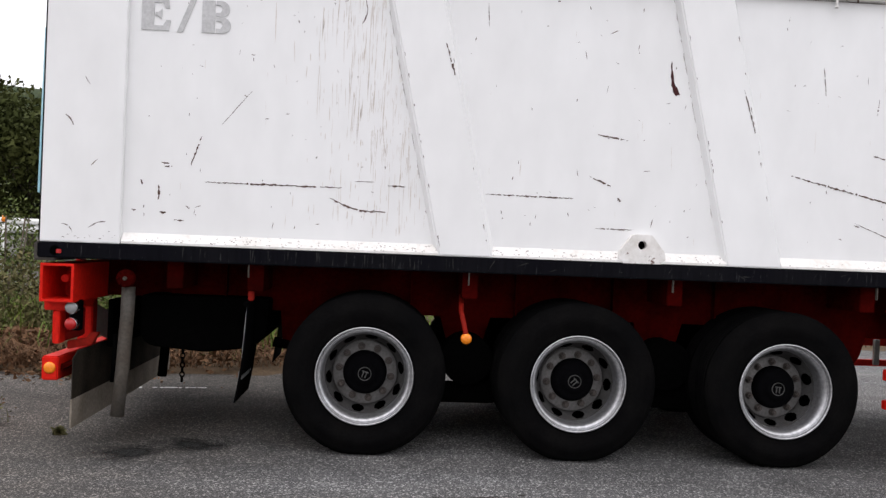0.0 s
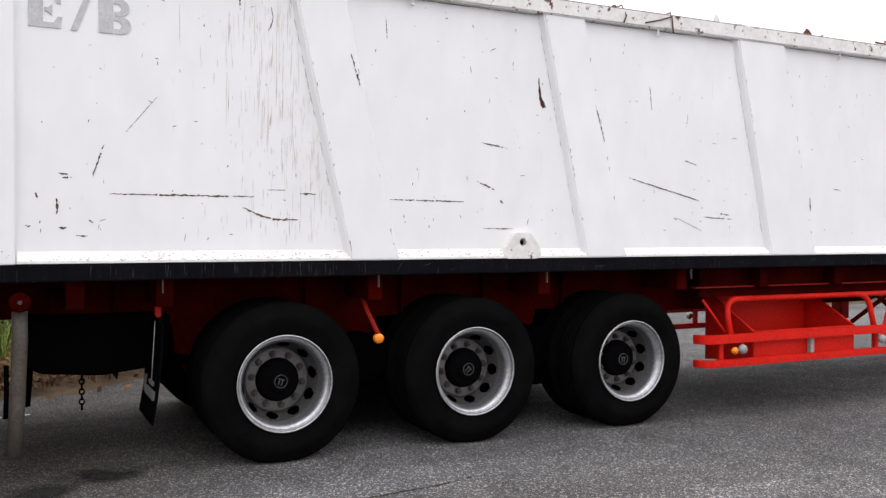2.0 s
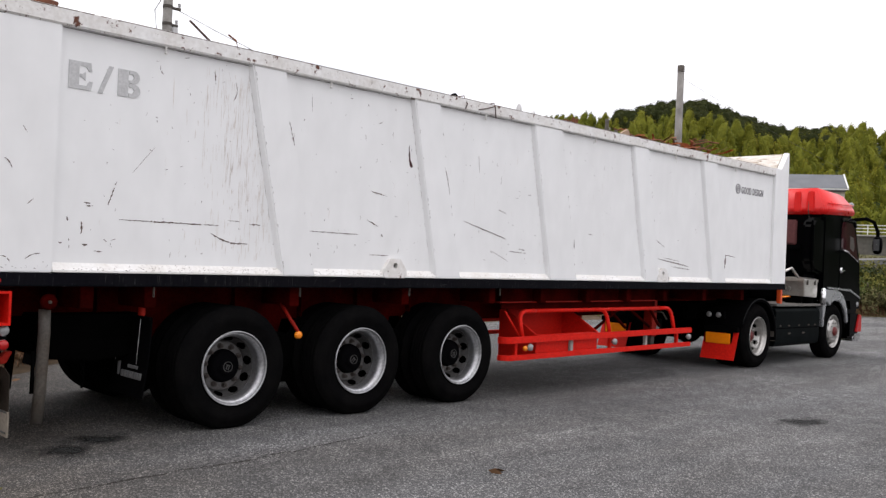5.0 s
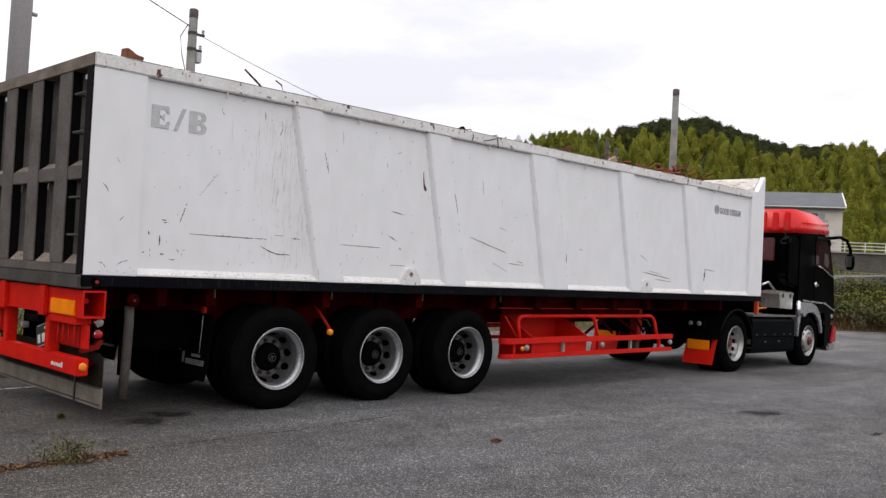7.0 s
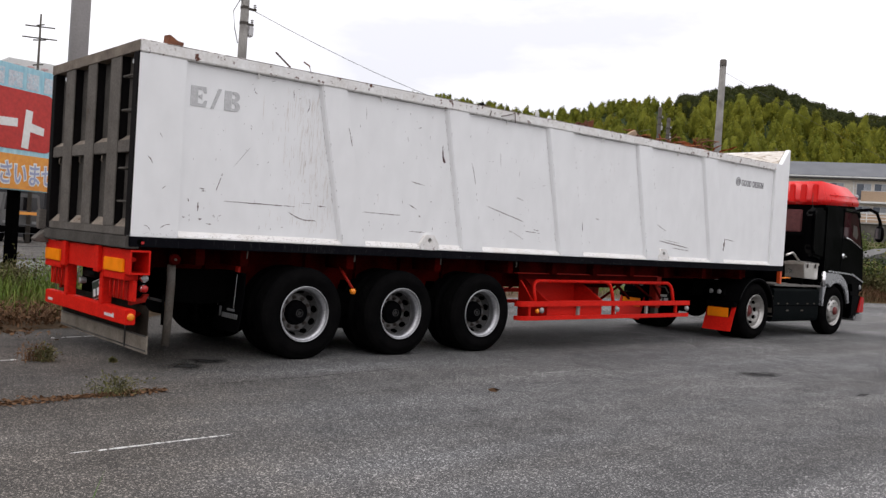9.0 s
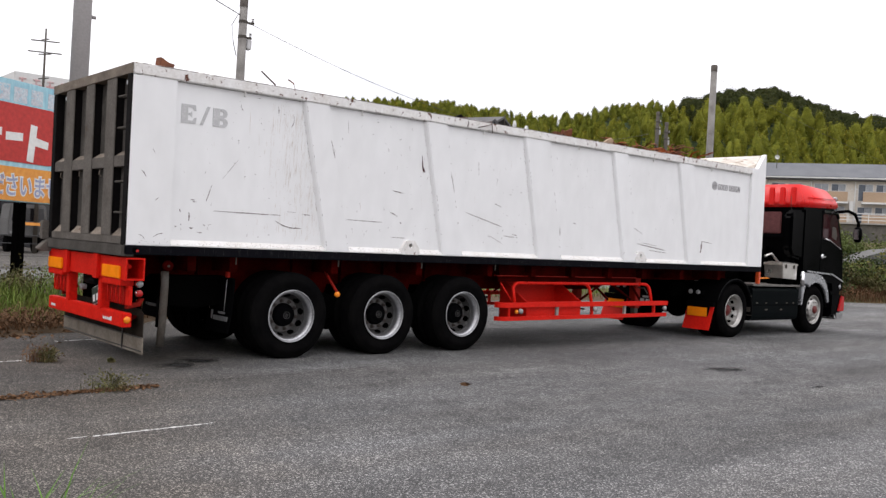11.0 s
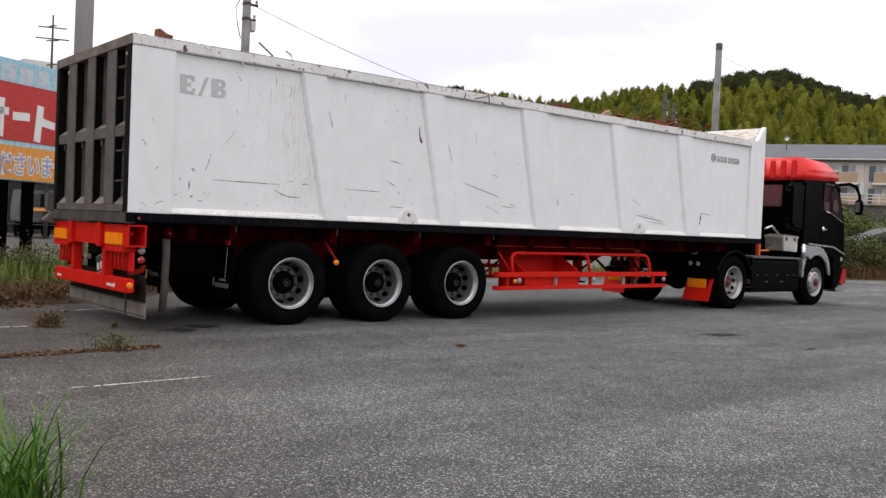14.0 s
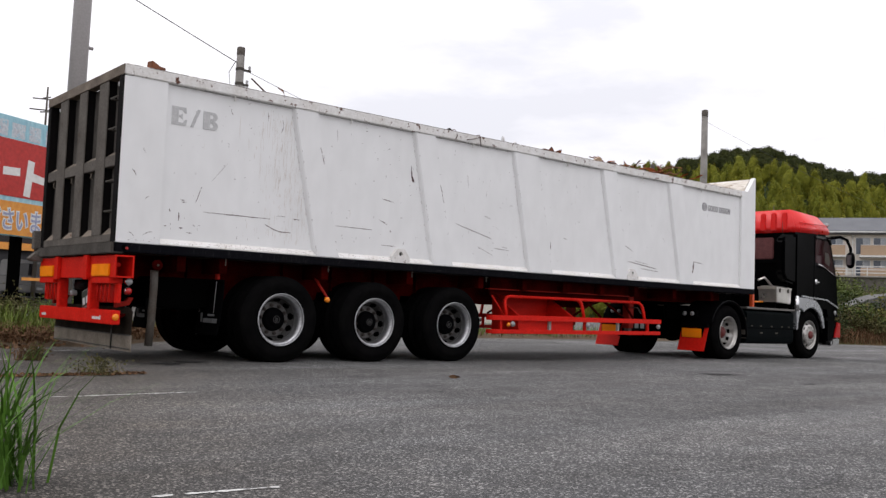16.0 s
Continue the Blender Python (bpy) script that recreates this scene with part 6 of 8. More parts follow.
prism(b, [(-0.30, -0.2), (0.28, -0.2), (0.1, 0.16), (-0.05, 0.12)], "y", -0.01, 0.01, 0.003)
thing("scrap_plate", b, M_WHITE_WORN, "pale torn plate of scrap steel", "scrap metal", "scrap in the trailer", m=pose(7.4, 6.7, 3.30, 10, 0, 15))
for k, (x, y, z, s) in enumerate(((7.0, 6.4, 3.17, 0.26), (7.6, 6.2, 3.19, 0.28), (7.9, 6.6, 3.24, 0.32), (8.4, 6.7, 3.26, 0.34), (8.9, 6.5, 3.22, 0.32), (9.3, 6.7, 3.17, 0.26), (6.2, 6.5, 3.15, 0.24))):
    scrap_tangle(20 + k, x, y, z, s)
for k, (x, s) in enumerate(((1.2, 0.10), (3.2, 0.08), (3.9, 0.12), (6.4, 0.10))):
    scrap_piece(40 + k, x, 5.95, 3.13, "plate", s)

# pieces that lie on or just behind the near rim
b = new_bm()
prism(b, [(-0.10, 0.0), (0.09, 0.0), (0.12, 0.07), (0.03, 0.075), (-0.03, 0.10), (-0.08, 0.115), (-0.085, 0.05)], "y", -0.05, 0.05, 0.008)
thing("scrap_chunk", b, M_SCRAP, "rust-red folded chunk of steel lying on the rim", "scrap metal", "scrap in the trailer", m=pose(-1.62, 5.74, 3.125, 0, 0, 12) @ Matrix.Diagonal((0.9, 1, 1.05, 1)))
b = new_bm()
prism(b, [(-0.42, -0.10), (0.24, -0.10), (0.20, 0.06), (0.08, 0.12), (-0.02, 0.07), (-0.20, 0.05)], "y", -0.012, 0.012, 0.004)
thing("scrap_sheet", b, M_GATE_CORE, "dark bent sheet of scrap steel against the rim", "scrap metal", "scrap in the trailer", m=pose(2.62, 5.84, 3.145, 12, 0, 4))
# thin strands added where the rail's paint shows dark cracks
for k, pts in enumerate(([(2.56, 5.690, 3.18), (2.58, 5.570, 3.185), (2.60, 5.535, 3.10), (2.575, 5.535, 3.05)], [(2.78, 5.535, 3.07), (2.90, 5.530, 3.10), (3.02, 5.535, 3.14), (3.05, 5.570, 3.185), (3.02, 5.690, 3.17)], [(3.03, 5.530, 3.15), (3.05, 5.535, 3.02)])):
    b = new_bm()
    pipe(b, pts, 0.006, 6)
    thing("scrap_wire", b, M_SCRATCH, "thin dark strand standing in for cracked paint on the rim", "scrap metal", "scrap in the trailer")
b = new_bm()
lathe(b, [(0.0005, -0.012), (0.06, -0.008), (0.085, 0.004), (0.085, 0.010), (0.0005, 0.0)], seg=20)
thing("scrap_dish", b, M_CERAMIC, "pale round dish of scrap standing behind the rim", "scrap metal", "scrap in the trailer", m=pose(3.74, 5.80, 3.225, 0, 12, 62))
b = new_bm()
prism(b, [(-0.05, -0.06), (0.06, -0.06), (0.05, 0.04), (0.01, 0.07), (-0.03, 0.02)], "y", -0.02, 0.02, 0.006)
thing("scrap_piece", b, M_CERAMIC, "small pale bent piece of scrap behind the rim", "scrap metal", "scrap in the trailer", m=pose(3.98, 5.80, 3.20, 0, 0, 20))
b = new_bm()
g = [[b.verts.new((0.42 * (i / 6 - 0.5), 0.10 * (j / 3 - 0.5), 0.045 * math.sin(i * 1.9 + j) + 0.06 * j / 3 + 0.10 * i / 6)) for j in range(4)] for i in range(7)]
for i in range(6):
    for j in range(3):
        b.faces.new((g[i][j], g[i + 1][j], g[i + 1][j + 1], g[i][j + 1]))
bmesh.ops.solidify(b, geom=b.faces[:], thickness=0.010)
thing("crumpled_plate", b, M_SCRAP, "rust-red crumpled steel plate behind the rim", "scrap metal", "scrap in the trailer", m=pose(4.72, 5.84, 3.145, 0, 0, 8))
b = new_bm()
prism(b, [(-0.22, -0.06), (0.24, -0.06), (0.22, 0.06), (0.12, 0.13), (0.0, 0.08)], "y", -0.015, 0.015, 0.004)
thing("scrap_board", b, M_WALL_TAN, "tan torn board standing behind the rim", "scrap metal", "scrap in the trailer", m=pose(5.90, 5.85, 3.21, 8, 0, 5))
for k, (x, s) in enumerate(((6.25, 0.20), (6.95, 0.24), (7.35, 0.30), (7.75, 0.22))):
    scrap_tangle(60 + k, x, 5.98, 3.21 + 0.008 * (x - 6), s)

# ---- tractor unit: local x ahead from the rear axle, near side at y = -1.24 ----
tractor = empty("tractor_unit", pose(9.77, 6.83, 0, 0, 0, 1.0), "two-axle black tractor unit with a red cab roof and polished wheels", "truck")
RX = -0.17
for side in (-1, 1):
    wheel(tractor, RX, side * 1.225, 0.5, ME_RIM_CHROME, ME_DISC_CHROME, ME_HUB_RED, ME_NUT_CHROME, None, side, 0.2, nut_y=0.152, label="black tyres on a polished rear wheel with a red hub")
    wheel(tractor, 3.10, side * 1.20, 0.5, ME_RIM_FRONT, None, ME_HUB_FRONT, ME_NUT_CHROME, None, side, 0.3, nut_y=-0.018, nut_r=0.165, dual=False, label="black tyre on a polished convex front wheel with a red hub")
for y in (-0.42, 0.42):
    b = new_bm()
    box(b, -1.05, 4.1, y - 0.04, y + 0.04, 0.72, 0.98, 0.006)
    part("frame_rail", b, M_UNDER, tractor)
for x in (RX, 3.10):
    b = new_bm()
    rod(b, (x, -1.0, 0.5), (x, 1.0, 0.5), 0.09, None, 14)
    if x == RX:
        bmesh.ops.create_uvsphere(b, u_segments=16, v_segments=10, radius=0.24, matrix=Matrix.Translation((RX, 0, 0.52)))
    part("axle", b, M_UNDER, tractor)
# unseen belly parts, added to stop light from the far side
b = new_bm()
prism(b, [(1.6, 0.46), (2.1, 0.36), (3.5, 0.34), (4.0, 0.42), (4.0, 0.95), (1.6, 0.95)], "y", -0.36, 0.36, 0.03)
part("engine_block", b, M_UNDER, tractor, "black block in the engine's place, added to keep light out")
b = new_bm()
rod(b, (0.1, 0, 0.55), (1.6, 0, 0.66), 0.06, None, 12)
part("prop_shaft", b, M_UNDER, tractor)
b = new_bm()
box(b, 0.62, 1.58, -0.36, 0.36, 0.40, 0.72, 0.03)
part("air_tank_tray", b, M_UNDER, tractor)
b = new_bm()
prism(b, [(-0.62, 1.03), (0.5, 1.03), (0.5, 1.08), (0.1, 1.10), (-0.4, 1.06), (-0.72, 0.98)], "y", -0.46, 0.46, 0.008)
part("fifth_wheel", b, M_UNDER, tractor, "black fifth-wheel coupling plate")
for side in (-1, 1):
    s = -side

    def yt(v, s=s):
        return v * s
    # arched rear mudguard
    b = new_bm()
    n = 18
    ring = []
    for i in range(n + 1):
        a = radians(-8 + 172 * i / n)
        c, d = math.cos(a), math.sin(a)
        ring.append([b.verts.new((RX + p, yt(q), w)) for p, q, w in ((0.64 * c, -1.245, 0.5 + 0.60 * d), (0.64 * c, -0.62, 0.5 + 0.60 * d), (0.615 * c, -0.62, 0.5 + 0.575 * d), (0.615 * c, -1.225, 0.5 + 0.575 * d), (0.60 * c, -1.245, 0.5 + 0.56 * d))])
    for p, q in zip(ring, ring[1:]):
        for k in range(5):
            b.faces.new((p[k], p[(k + 1) % 5], q[(k + 1) % 5], q[k]))
    b.faces.new(ring[0])
    b.faces.new(ring[-1][::-1])
    bmesh.ops.recalc_face_normals(b, faces=b.faces)
    guard = part("rear_mudguard", b, M_BLACK, tractor, "black arched rear mudguard")
    b = new_bm()
    pipe(b, [(RX + 0.64 * math.cos(radians(q)), yt(-1.246), 0.5 + 0.60 * math.sin(radians(q))) for q in range(-8, 165, 8)], 0.010, 6)
    part("mudguard_lip", b, M_PLASTIC, guard)
    b = new_bm()
    prism(b, [(0.445, 0.40), (0.475, 0.40), (0.46, 0.80), (0.43, 0.80)], "y", yt(-1.23), yt(-1.0), 0.005)
    part("mudguard_stay", b, M_PIPE, tractor)
    # red mud flap with its reflector, facing the rear
    b = new_bm()
    ya, yb = sorted((yt(-1.235), yt(-0.68)))
    prism(b, [(ya, 0.15), (yb, 0.15), (yb, 0.58), (ya, 0.58)], "x", -0.872, -0.860)
    for v in b.verts:
        v.co.x -= 0.33 * (0.58 - v.co.z) + 0.05 * (0.58 - v.co.z) ** 2
    flap = part("mud_flap", b, M_RED, tractor, "red rubber mud flap behind the rear wheel")
    b = new_bm()
    y2, y3 = sorted((yt(-1.135), yt(-0.725)))
    box(b, -0.955, -0.935, y2, y3, 0.39, 0.555, 0.008)
    part("flap_reflector", b, M_REFLECT, flap, "large yellow-orange reflector with a black rim")
    b = new_bm()
    box(b, -0.936, -0.862, y2 - 0.02, y3 + 0.02, 0.375, 0.60, 0.004)
    part("reflector_frame", b, M_BLACK, flap)
    b = new_bm()
    box(b, -0.93, -0.84, ya, yb, 0.575, 0.66, 0.006)
    part("flap_bar", b, M_BLACK, tractor)
    for k in range(2):
        b = new_bm()
        lathe(b, [(0.038, 0.03), (0.042, 0.0), (0.03, -0.012), (0.0005, -0.014)], seg=18)
        part("rear_lamp", b, M_CLEAR_LENS, tractor, "small round clear rear lamp", m=Matrix.Translation((-0.92, yt(-0.912 + 0.16 * k), 0.83)) @ Matrix.Rotation(radians(-90), 4, "Z"))
    b = new_bm()
    box(b, -0.90, -0.84, min(yt(-1.0), yt(-0.66)), max(yt(-1.0), yt(-0.66)), 0.77, 0.89, 0.006)
    part("lamp_plate", b, M_BLACK, tractor)
    # skirted side tank
    b = new_bm()
    prism(b, [(yt(-1.215), 0.34), (yt(-1.225), 0.45), (yt(-1.225), 0.90), (yt(-1.19), 0.94), (yt(-0.62), 0.94), (yt(-0.62), 0.30), (yt(-1.17), 0.30)], "x", 0.49, 2.36, 0.008)
    tank = part("side_skirt", b, M_SLATE, tractor, "dark slate side skirt over the tanks")
    for z0, z1 in ((0.60, 0.612),):
        b = new_bm()
        box(b, 0.51, 2.34, min(yt(-1.2285), yt(-1.22)), max(yt(-1.2285), yt(-1.22)), z0, z1)
        part("skirt_groove", b, M_BLACK, tank)
    for k, x in enumerate((0.68, 1.03, 1.45, 1.87, 2.15)):
        b = new_bm()
        box(b, x - 0.03, x + 0.03, min(yt(-1.234), yt(-1.22)), max(yt(-1.234), yt(-1.22)), 0.635, 0.66, 0.004)
        part("skirt_clip", b, M_PIPE, tank)
    for x in (1.05, 1.65):
        b = new_bm()
        box(b, x - 0.05, x + 0.05, min(yt(-1.232), yt(-1.22)), max(yt(-1.232), yt(-1.22)), 0.50, 0.53, 0.004)
        part("skirt_latch", b, M_PIPE, tank)
    b = new_bm()
    box(b, 0.50, 2.42, min(yt(-1.225), yt(-0.5)), max(yt(-1.225), yt(-0.5)), 0.975, 1.015, 0.006)
    part("side_deck", b, M_DECK, tractor, "grey chequered side deck")
# number plate at the tail, its characters as plain bars
b = new_bm()
box(b, -1.07, -1.06, -0.02, 0.30, 0.48, 0.70, 0.004)
tplate = part("number_plate", b, M_PLASTIC, tractor, "dark number plate with plain bars")
for ya, yb, za, zb in ((0.06, 0.20, 0.64, 0.68), (0.16, 0.25, 0.51, 0.62), (0.03, 0.12, 0.51, 0.62)):
    b = new_bm()
    box(b, -1.075, -1.07, ya, yb, za, zb, 0.002)
    part("plate_bar", b, M_LIGHT_PAINT, tplate)
# aluminium tool box and lines behind the cab
b = new_bm()
prism(b, [(1.74, 1.14), (2.32, 1.12), (2.33, 1.42), (1.70, 1.42)], "y", -1.18, -0.78, 0.012)
tb = part("tool_box", b, M_ALU, tractor, "dull aluminium tool box on the side deck")
b = new_bm()
prism(b, [(-1.192, 1.385), (-0.77, 1.385), (-0.77, 1.43), (-0.9, 1.455), (-1.08, 1.455), (-1.192, 1.425)], "x", 1.69, 2.335, 0.006)
part("box_lid", b, M_ALU, tb)
for x in (1.84, 2.18):
    b = new_bm()
    box(b, x - 0.02, x + 0.02, -1.202, -1.18, 1.33, 1.41, 0.004)
    part("box_catch", b, M_PIPE, tb)
for x in (1.80, 2.22):
    b = new_bm()
    box(b, x - 0.03, x + 0.03, -1.12, -0.82, 1.01, 1.14, 0.004)
    part("box_foot", b, M_UNDER, tb)
b = new_bm()
pipe(b, [(1.30, -1.0, 1.54), (1.46, -1.05, 1.60), (1.72, -1.08, 1.44)], 0.022)
part("box_strut", b, M_ALU, tractor)
for k, (m_, y) in enumerate(((M_BLACK, -0.55), (M_UNDER, -0.40), (M_BLACK, -0.2), (M_BLACK, 0.1))):
    b = new_bm()
    pts = [(2.40, y, 1.7)] + [(2.2 - 0.12 * i, y + 0.05 * math.sin(i * 2.4), 1.55 - 0.30 * math.sin(math.pi * i / 12) + 0.03 * math.cos(i * 2.4)) for i in range(13)]
    pipe(b, pts, 0.014, 8)
    part("air_line", b, m_, tractor)
b = new_bm()
box(b, 0.86, 0.94, -1.13, -1.06, 1.01, 1.26, 0.01)
part("deck_marker", b, M_RED_SOFT, tractor)
b = new_bm()
pipe(b, [(0.93, -1.10, 1.12), (1.35, -1.08, 1.13)], 0.014, 8)
part("deck_rail", b, M_ORANGE, tractor)
for y in (-0.5, 0.15):
    b = new_bm()
    box(b, 2.26, 2.38, y, y + 0.32, 1.05, 1.75, 0.01)
    part("bulkhead_valve", b, M_UNDER, tractor)

# cab shell: side profile drawn across, then rounded
SIDE = [(2.45, 1.02), (2.45, 2.56), (3.93, 2.62), (4.06, 2.50), (4.38, 1.72), (4.44, 1.20), (4.44, 0.86), (3.90, 0.86), (3.83, 1.02)]
b = new_bm()
prism(b, SIDE, "y", -1.215, 1.215, 0.05)
cab = part("cab", b, M_BLACK_CAB, tractor, "glossy black sleeper cab")
# roof: red, ribbed at the back, sloping to the front
b = new_bm()
foot = [(2.44, -1.22), (4.0, -1.22), (4.06, -1.05), (4.08, 0), (4.06, 1.05), (4.0, 1.22), (2.44, 1.22)]
mid_ = [(2.43, -1.20), (3.98, -1.19), (4.03, -1.0), (4.05, 0), (4.03, 1.0), (3.98, 1.19), (2.43, 1.20)]
top_ = [(2.46, -1.08), (3.72, -1.04), (3.78, -0.9), (3.80, 0), (3.78, 0.9), (3.72, 1.04), (2.46, 1.08)]
rows = []
for pts, z0, z1 in ((foot, 2.555, 2.62), (mid_, 2.70, 2.76), (top_, 3.015, 2.988)):
    rows.append([b.verts.new((x, y, z0 + (z1 - z0) * (x - 2.4) / 1.6)) for x, y in pts])
for p, q in zip(rows, rows[1:]):
    for k in range(7):
        b.faces.new((p[k], p[(k + 1) % 7], q[(k + 1) % 7], q[k]))
b.faces.new(rows[-1])
b.faces.new(rows[0][::-1])
bmesh.ops.recalc_face_normals(b, faces=b.faces)
bmesh.ops.bevel(b, geom=[e for e in b.edges], offset=0.03, segments=3, affect="EDGES")
for f in b.faces:
    f.smooth = True
roof = part("cab_roof", b, M_RED_CAB, tractor, "glossy red cab roof with pressed ribs")
for k in range(9):
    y = -0.96 + 0.24 * k
    b = new_bm()
    prism(b, [(y - 0.07, 2.60), (y + 0.07, 2.60), (y + 0.055, 2.95), (y - 0.055, 2.95)], "x", 2.405, 2.46, 0.015)
    part("roof_rib", b, M_RED_CAB, roof)
for k in range(2):
    b = new_bm()
    pipe(b, [(2.6, -1.205, 2.66 + 0.1 * k), (3.9, -1.195, 2.70 + 0.1 * k)], 0.010, 6)
    part("roof_crease", b, M_RED_CAB, roof)
for y in (-0.95, 0.95):
    b = new_bm()
    lathe(b, [(0.05, 0.05), (0.055, 0), (0.04, -0.02), (0.0005, -0.025)], seg=16)
    part("roof_lamp", b, M_CLEAR_LENS, roof, "small clear roof marker lamp", m=Matrix.Translation((4.0, y * 1.2, 2.82)) @ Matrix.Rotation(radians(60 if y > 0 else -10), 4, "Z"))
b = new_bm()
pipe(b, [(2.42, -0.93, 2.95), (2.40, -0.93, 2.6), (2.42, -0.96, 2.4)], 0.006, 6)
part("roof_cable", b, M_PIPE, roof)
# windscreen, side glass, rear window
b = new_bm()
prism(b, [(3.945, 2.545), (4.085, 2.47), (4.385, 1.76), (4.36, 1.73), (4.06, 2.44)], "y", -1.08, 1.08, 0.008)
part("windscreen", b, M_GLASS_DARK, cab, "dark windscreen glass")
for side in (-1, 1):
    s = -side
    b = new_bm()
    prism(b, [(3.30, 2.02), (3.30, 2.44), (3.36, 2.48), (3.86, 2.48), (3.95, 2.40), (4.22, 1.82), (4.18, 1.80), (3.62, 1.96), (3.40, 1.98)], "y", -1.222 * s, -1.20 * s, 0.006)
    part("door_glass", b, M_GLASS_DOOR, cab, "dark tinted door window")
    # pale patch laid on the window as a painted reflection
    b = new_bm()
    prism(b, [(3.74, 2.02), (3.74, 2.24), (3.92, 2.22), (3.99, 2.06), (3.94, 1.96)], "y", -1.2235 * s, -1.2215 * s)
    part("seat_head", b, M_PIPE, cab)
    b = new_bm()
    pipe(b, [(3.42, -1.226 * s, 1.975), (3.64, -1.226 * s, 1.945), (4.20, -1.226 * s, 1.785)], 0.012, 6)
    part("glass_sill", b, M_CHROME, cab, "thin chrome strip under the door window")
    b = new_bm()
    pipe(b, [(3.26, -1.218 * s, 2.50), (3.26, -1.218 * s, 1.30), (3.30, -1.218 * s, 1.26)], 0.006, 6)
    pipe(b, [(3.26, -1.218 * s, 2.52), (3.90, -1.218 * s, 2.52)], 0.008, 6)
    part("door_seam", b, M_BLACK, cab)
    b = new_bm()
    prism(b, [(3.28, 2.50), (3.92, 2.50), (4.0, 2.40), (4.02, 2.42), (3.94, 2.55), (3.28, 2.55)], "y", -1.25 * s, -1.218 * s, 0.004)
    part("rain_visor", b, M_GLASS_DARK, cab)
    b = new_bm()
    lathe(b, [(0.055, 0.01), (0.055, -0.006), (0.03, -0.014), (0.0005, -0.014)], seg=20)
    part("door_handle", b, M_CHROME, cab, "chrome door handle", m=Matrix.Translation((3.36, -1.218 * s, 1.61)) @ (Matrix.Identity(4) if side < 0 else Matrix.Rotation(math.pi, 4, "Z")))
    b = new_bm()
    box(b, 3.34, 3.48, min(-1.235 * s, -1.22 * s), max(-1.235 * s, -1.22 * s), 1.59, 1.62, 0.005)
    part("handle_grip", b, M_CHROME, cab)
    b = new_bm()
    prism(b, [(2.7, 1.28), (3.85, 1.24), (4.40, 1.10), (4.40, 1.125), (3.86, 1.27), (2.7, 1.31)], "y", -1.228 * s, -1.20 * s)
    part("side_stripe", b, M_SILVER, cab, "thin silver stripe along the door foot")
    # silver wheel arch: a band over the wheel that thins towards the front, and a blade behind the wheel
    b = new_bm()
    outer = [(2.50, 1.235), (2.56, 1.262), (3.10, 1.255), (3.30, 1.225), (3.46, 1.15), (3.59, 1.03), (3.68, 0.86), (3.725, 0.66)]
    inner = [(3.10 + 0.57 * math.cos(radians(a)), 0.50 + 0.575 * math.sin(radians(a))) for a in range(16, 125, 9)]
    prism(b, outer + [(3.665, 0.645)] + inner + [(2.66, 1.045), (2.50, 1.045)], "y", -1.248 * s, -1.10 * s, 0.012)
    part("wheel_arch", b, M_SILVER, cab, "silver-grey front wheel arch")
    b = new_bm()
    prism(b, [(2.44, 1.005), (2.63, 1.02), (2.60, 0.96), (2.545, 0.80), (2.515, 0.60), (2.46, 0.60)], "y", -1.246 * s, -1.12 * s, 0.010)
    part("arch_blade", b, M_SILVER, cab, "silver-grey blade behind the front wheel")
    b = new_bm()
    liner = [(3.10 + 0.62 * math.cos(radians(a)), 0.50 + 0.62 * math.sin(radians(a))) for a in range(5, 176, 10)]
    hollow = [(3.10 + 0.56 * math.cos(radians(a)), 0.50 + 0.56 * math.sin(radians(a))) for a in range(175, 4, -10)]
    prism(b, liner + hollow, "y", -1.20 * s, -0.80 * s)
    part("arch_liner", b, M_UNDER, cab)
    b = new_bm()
    rod(b, (2.47, -1.235 * s, 0.99), (2.47, -1.235 * s, 1.25), 0.045, None, 24)
    bmesh.ops.create_uvsphere(b, u_segments=24, v_segments=12, radius=0.045, matrix=Matrix.Translation((2.47, -1.235 * s, 1.25)))
    part("arch_trim", b, M_CHROME, cab, "bright chrome arch end")
    b = new_bm()
    box(b, 3.9, 4.40, min(-1.21 * s, -0.3 * s), max(-1.21 * s, -0.3 * s), 0.34, 0.86, 0.04)
    part("front_bumper", b, M_BLACK_CAB, cab, "black front bumper corner")
    b = new_bm()
    box(b, 4.10, 4.47, min(-1.235 * s, -0.9 * s), max(-1.235 * s, -0.9 * s), 0.28, 0.46, 0.03)
    part("bumper_corner", b, M_CHROME, cab, "chrome bumper corner")
    b = new_bm()
    prism(b, [(4.22, 0.46), (4.49, 0.46), (4.49, 0.78), (4.36, 0.80)], "y", -1.24 * s, -0.92 * s, 0.01)
    part("head_lamp_surround", b, M_RED_LENS, cab, "red lamp surround at the bumper corner")
    b = new_bm()
    lathe(b, [(0.05, 0.03), (0.055, 0), (0.03, -0.016), (0.0005, -0.018)], seg=18)
    part("turn_lamp", b, M_CLEAR_LENS, cab, m=Matrix.Translation((4.28, -1.215 * s, 1.0)) @ (Matrix.Identity(4) if side < 0 else Matrix.Rotation(math.pi, 4, "Z")))
    # mirror on a bent arm
    b = new_bm()
    pipe(b, [(3.98, -1.20 * s, 2.55), (4.12, -1.38 * s, 2.58), (4.19, -1.50 * s, 2.52), (4.24, -1.56 * s, 2.34), (4.24, -1.56 * s, 2.0)], 0.034, 10)
    arm = part("mirror_arm", b, M_BLACK, cab, "black bent mirror arm")
    b = new_bm()
    y0, y1 = sorted((-1.66 * s, -1.46 * s))
    bmesh.ops.create_uvsphere(b, u_segments=20, v_segments=12, radius=1.0)
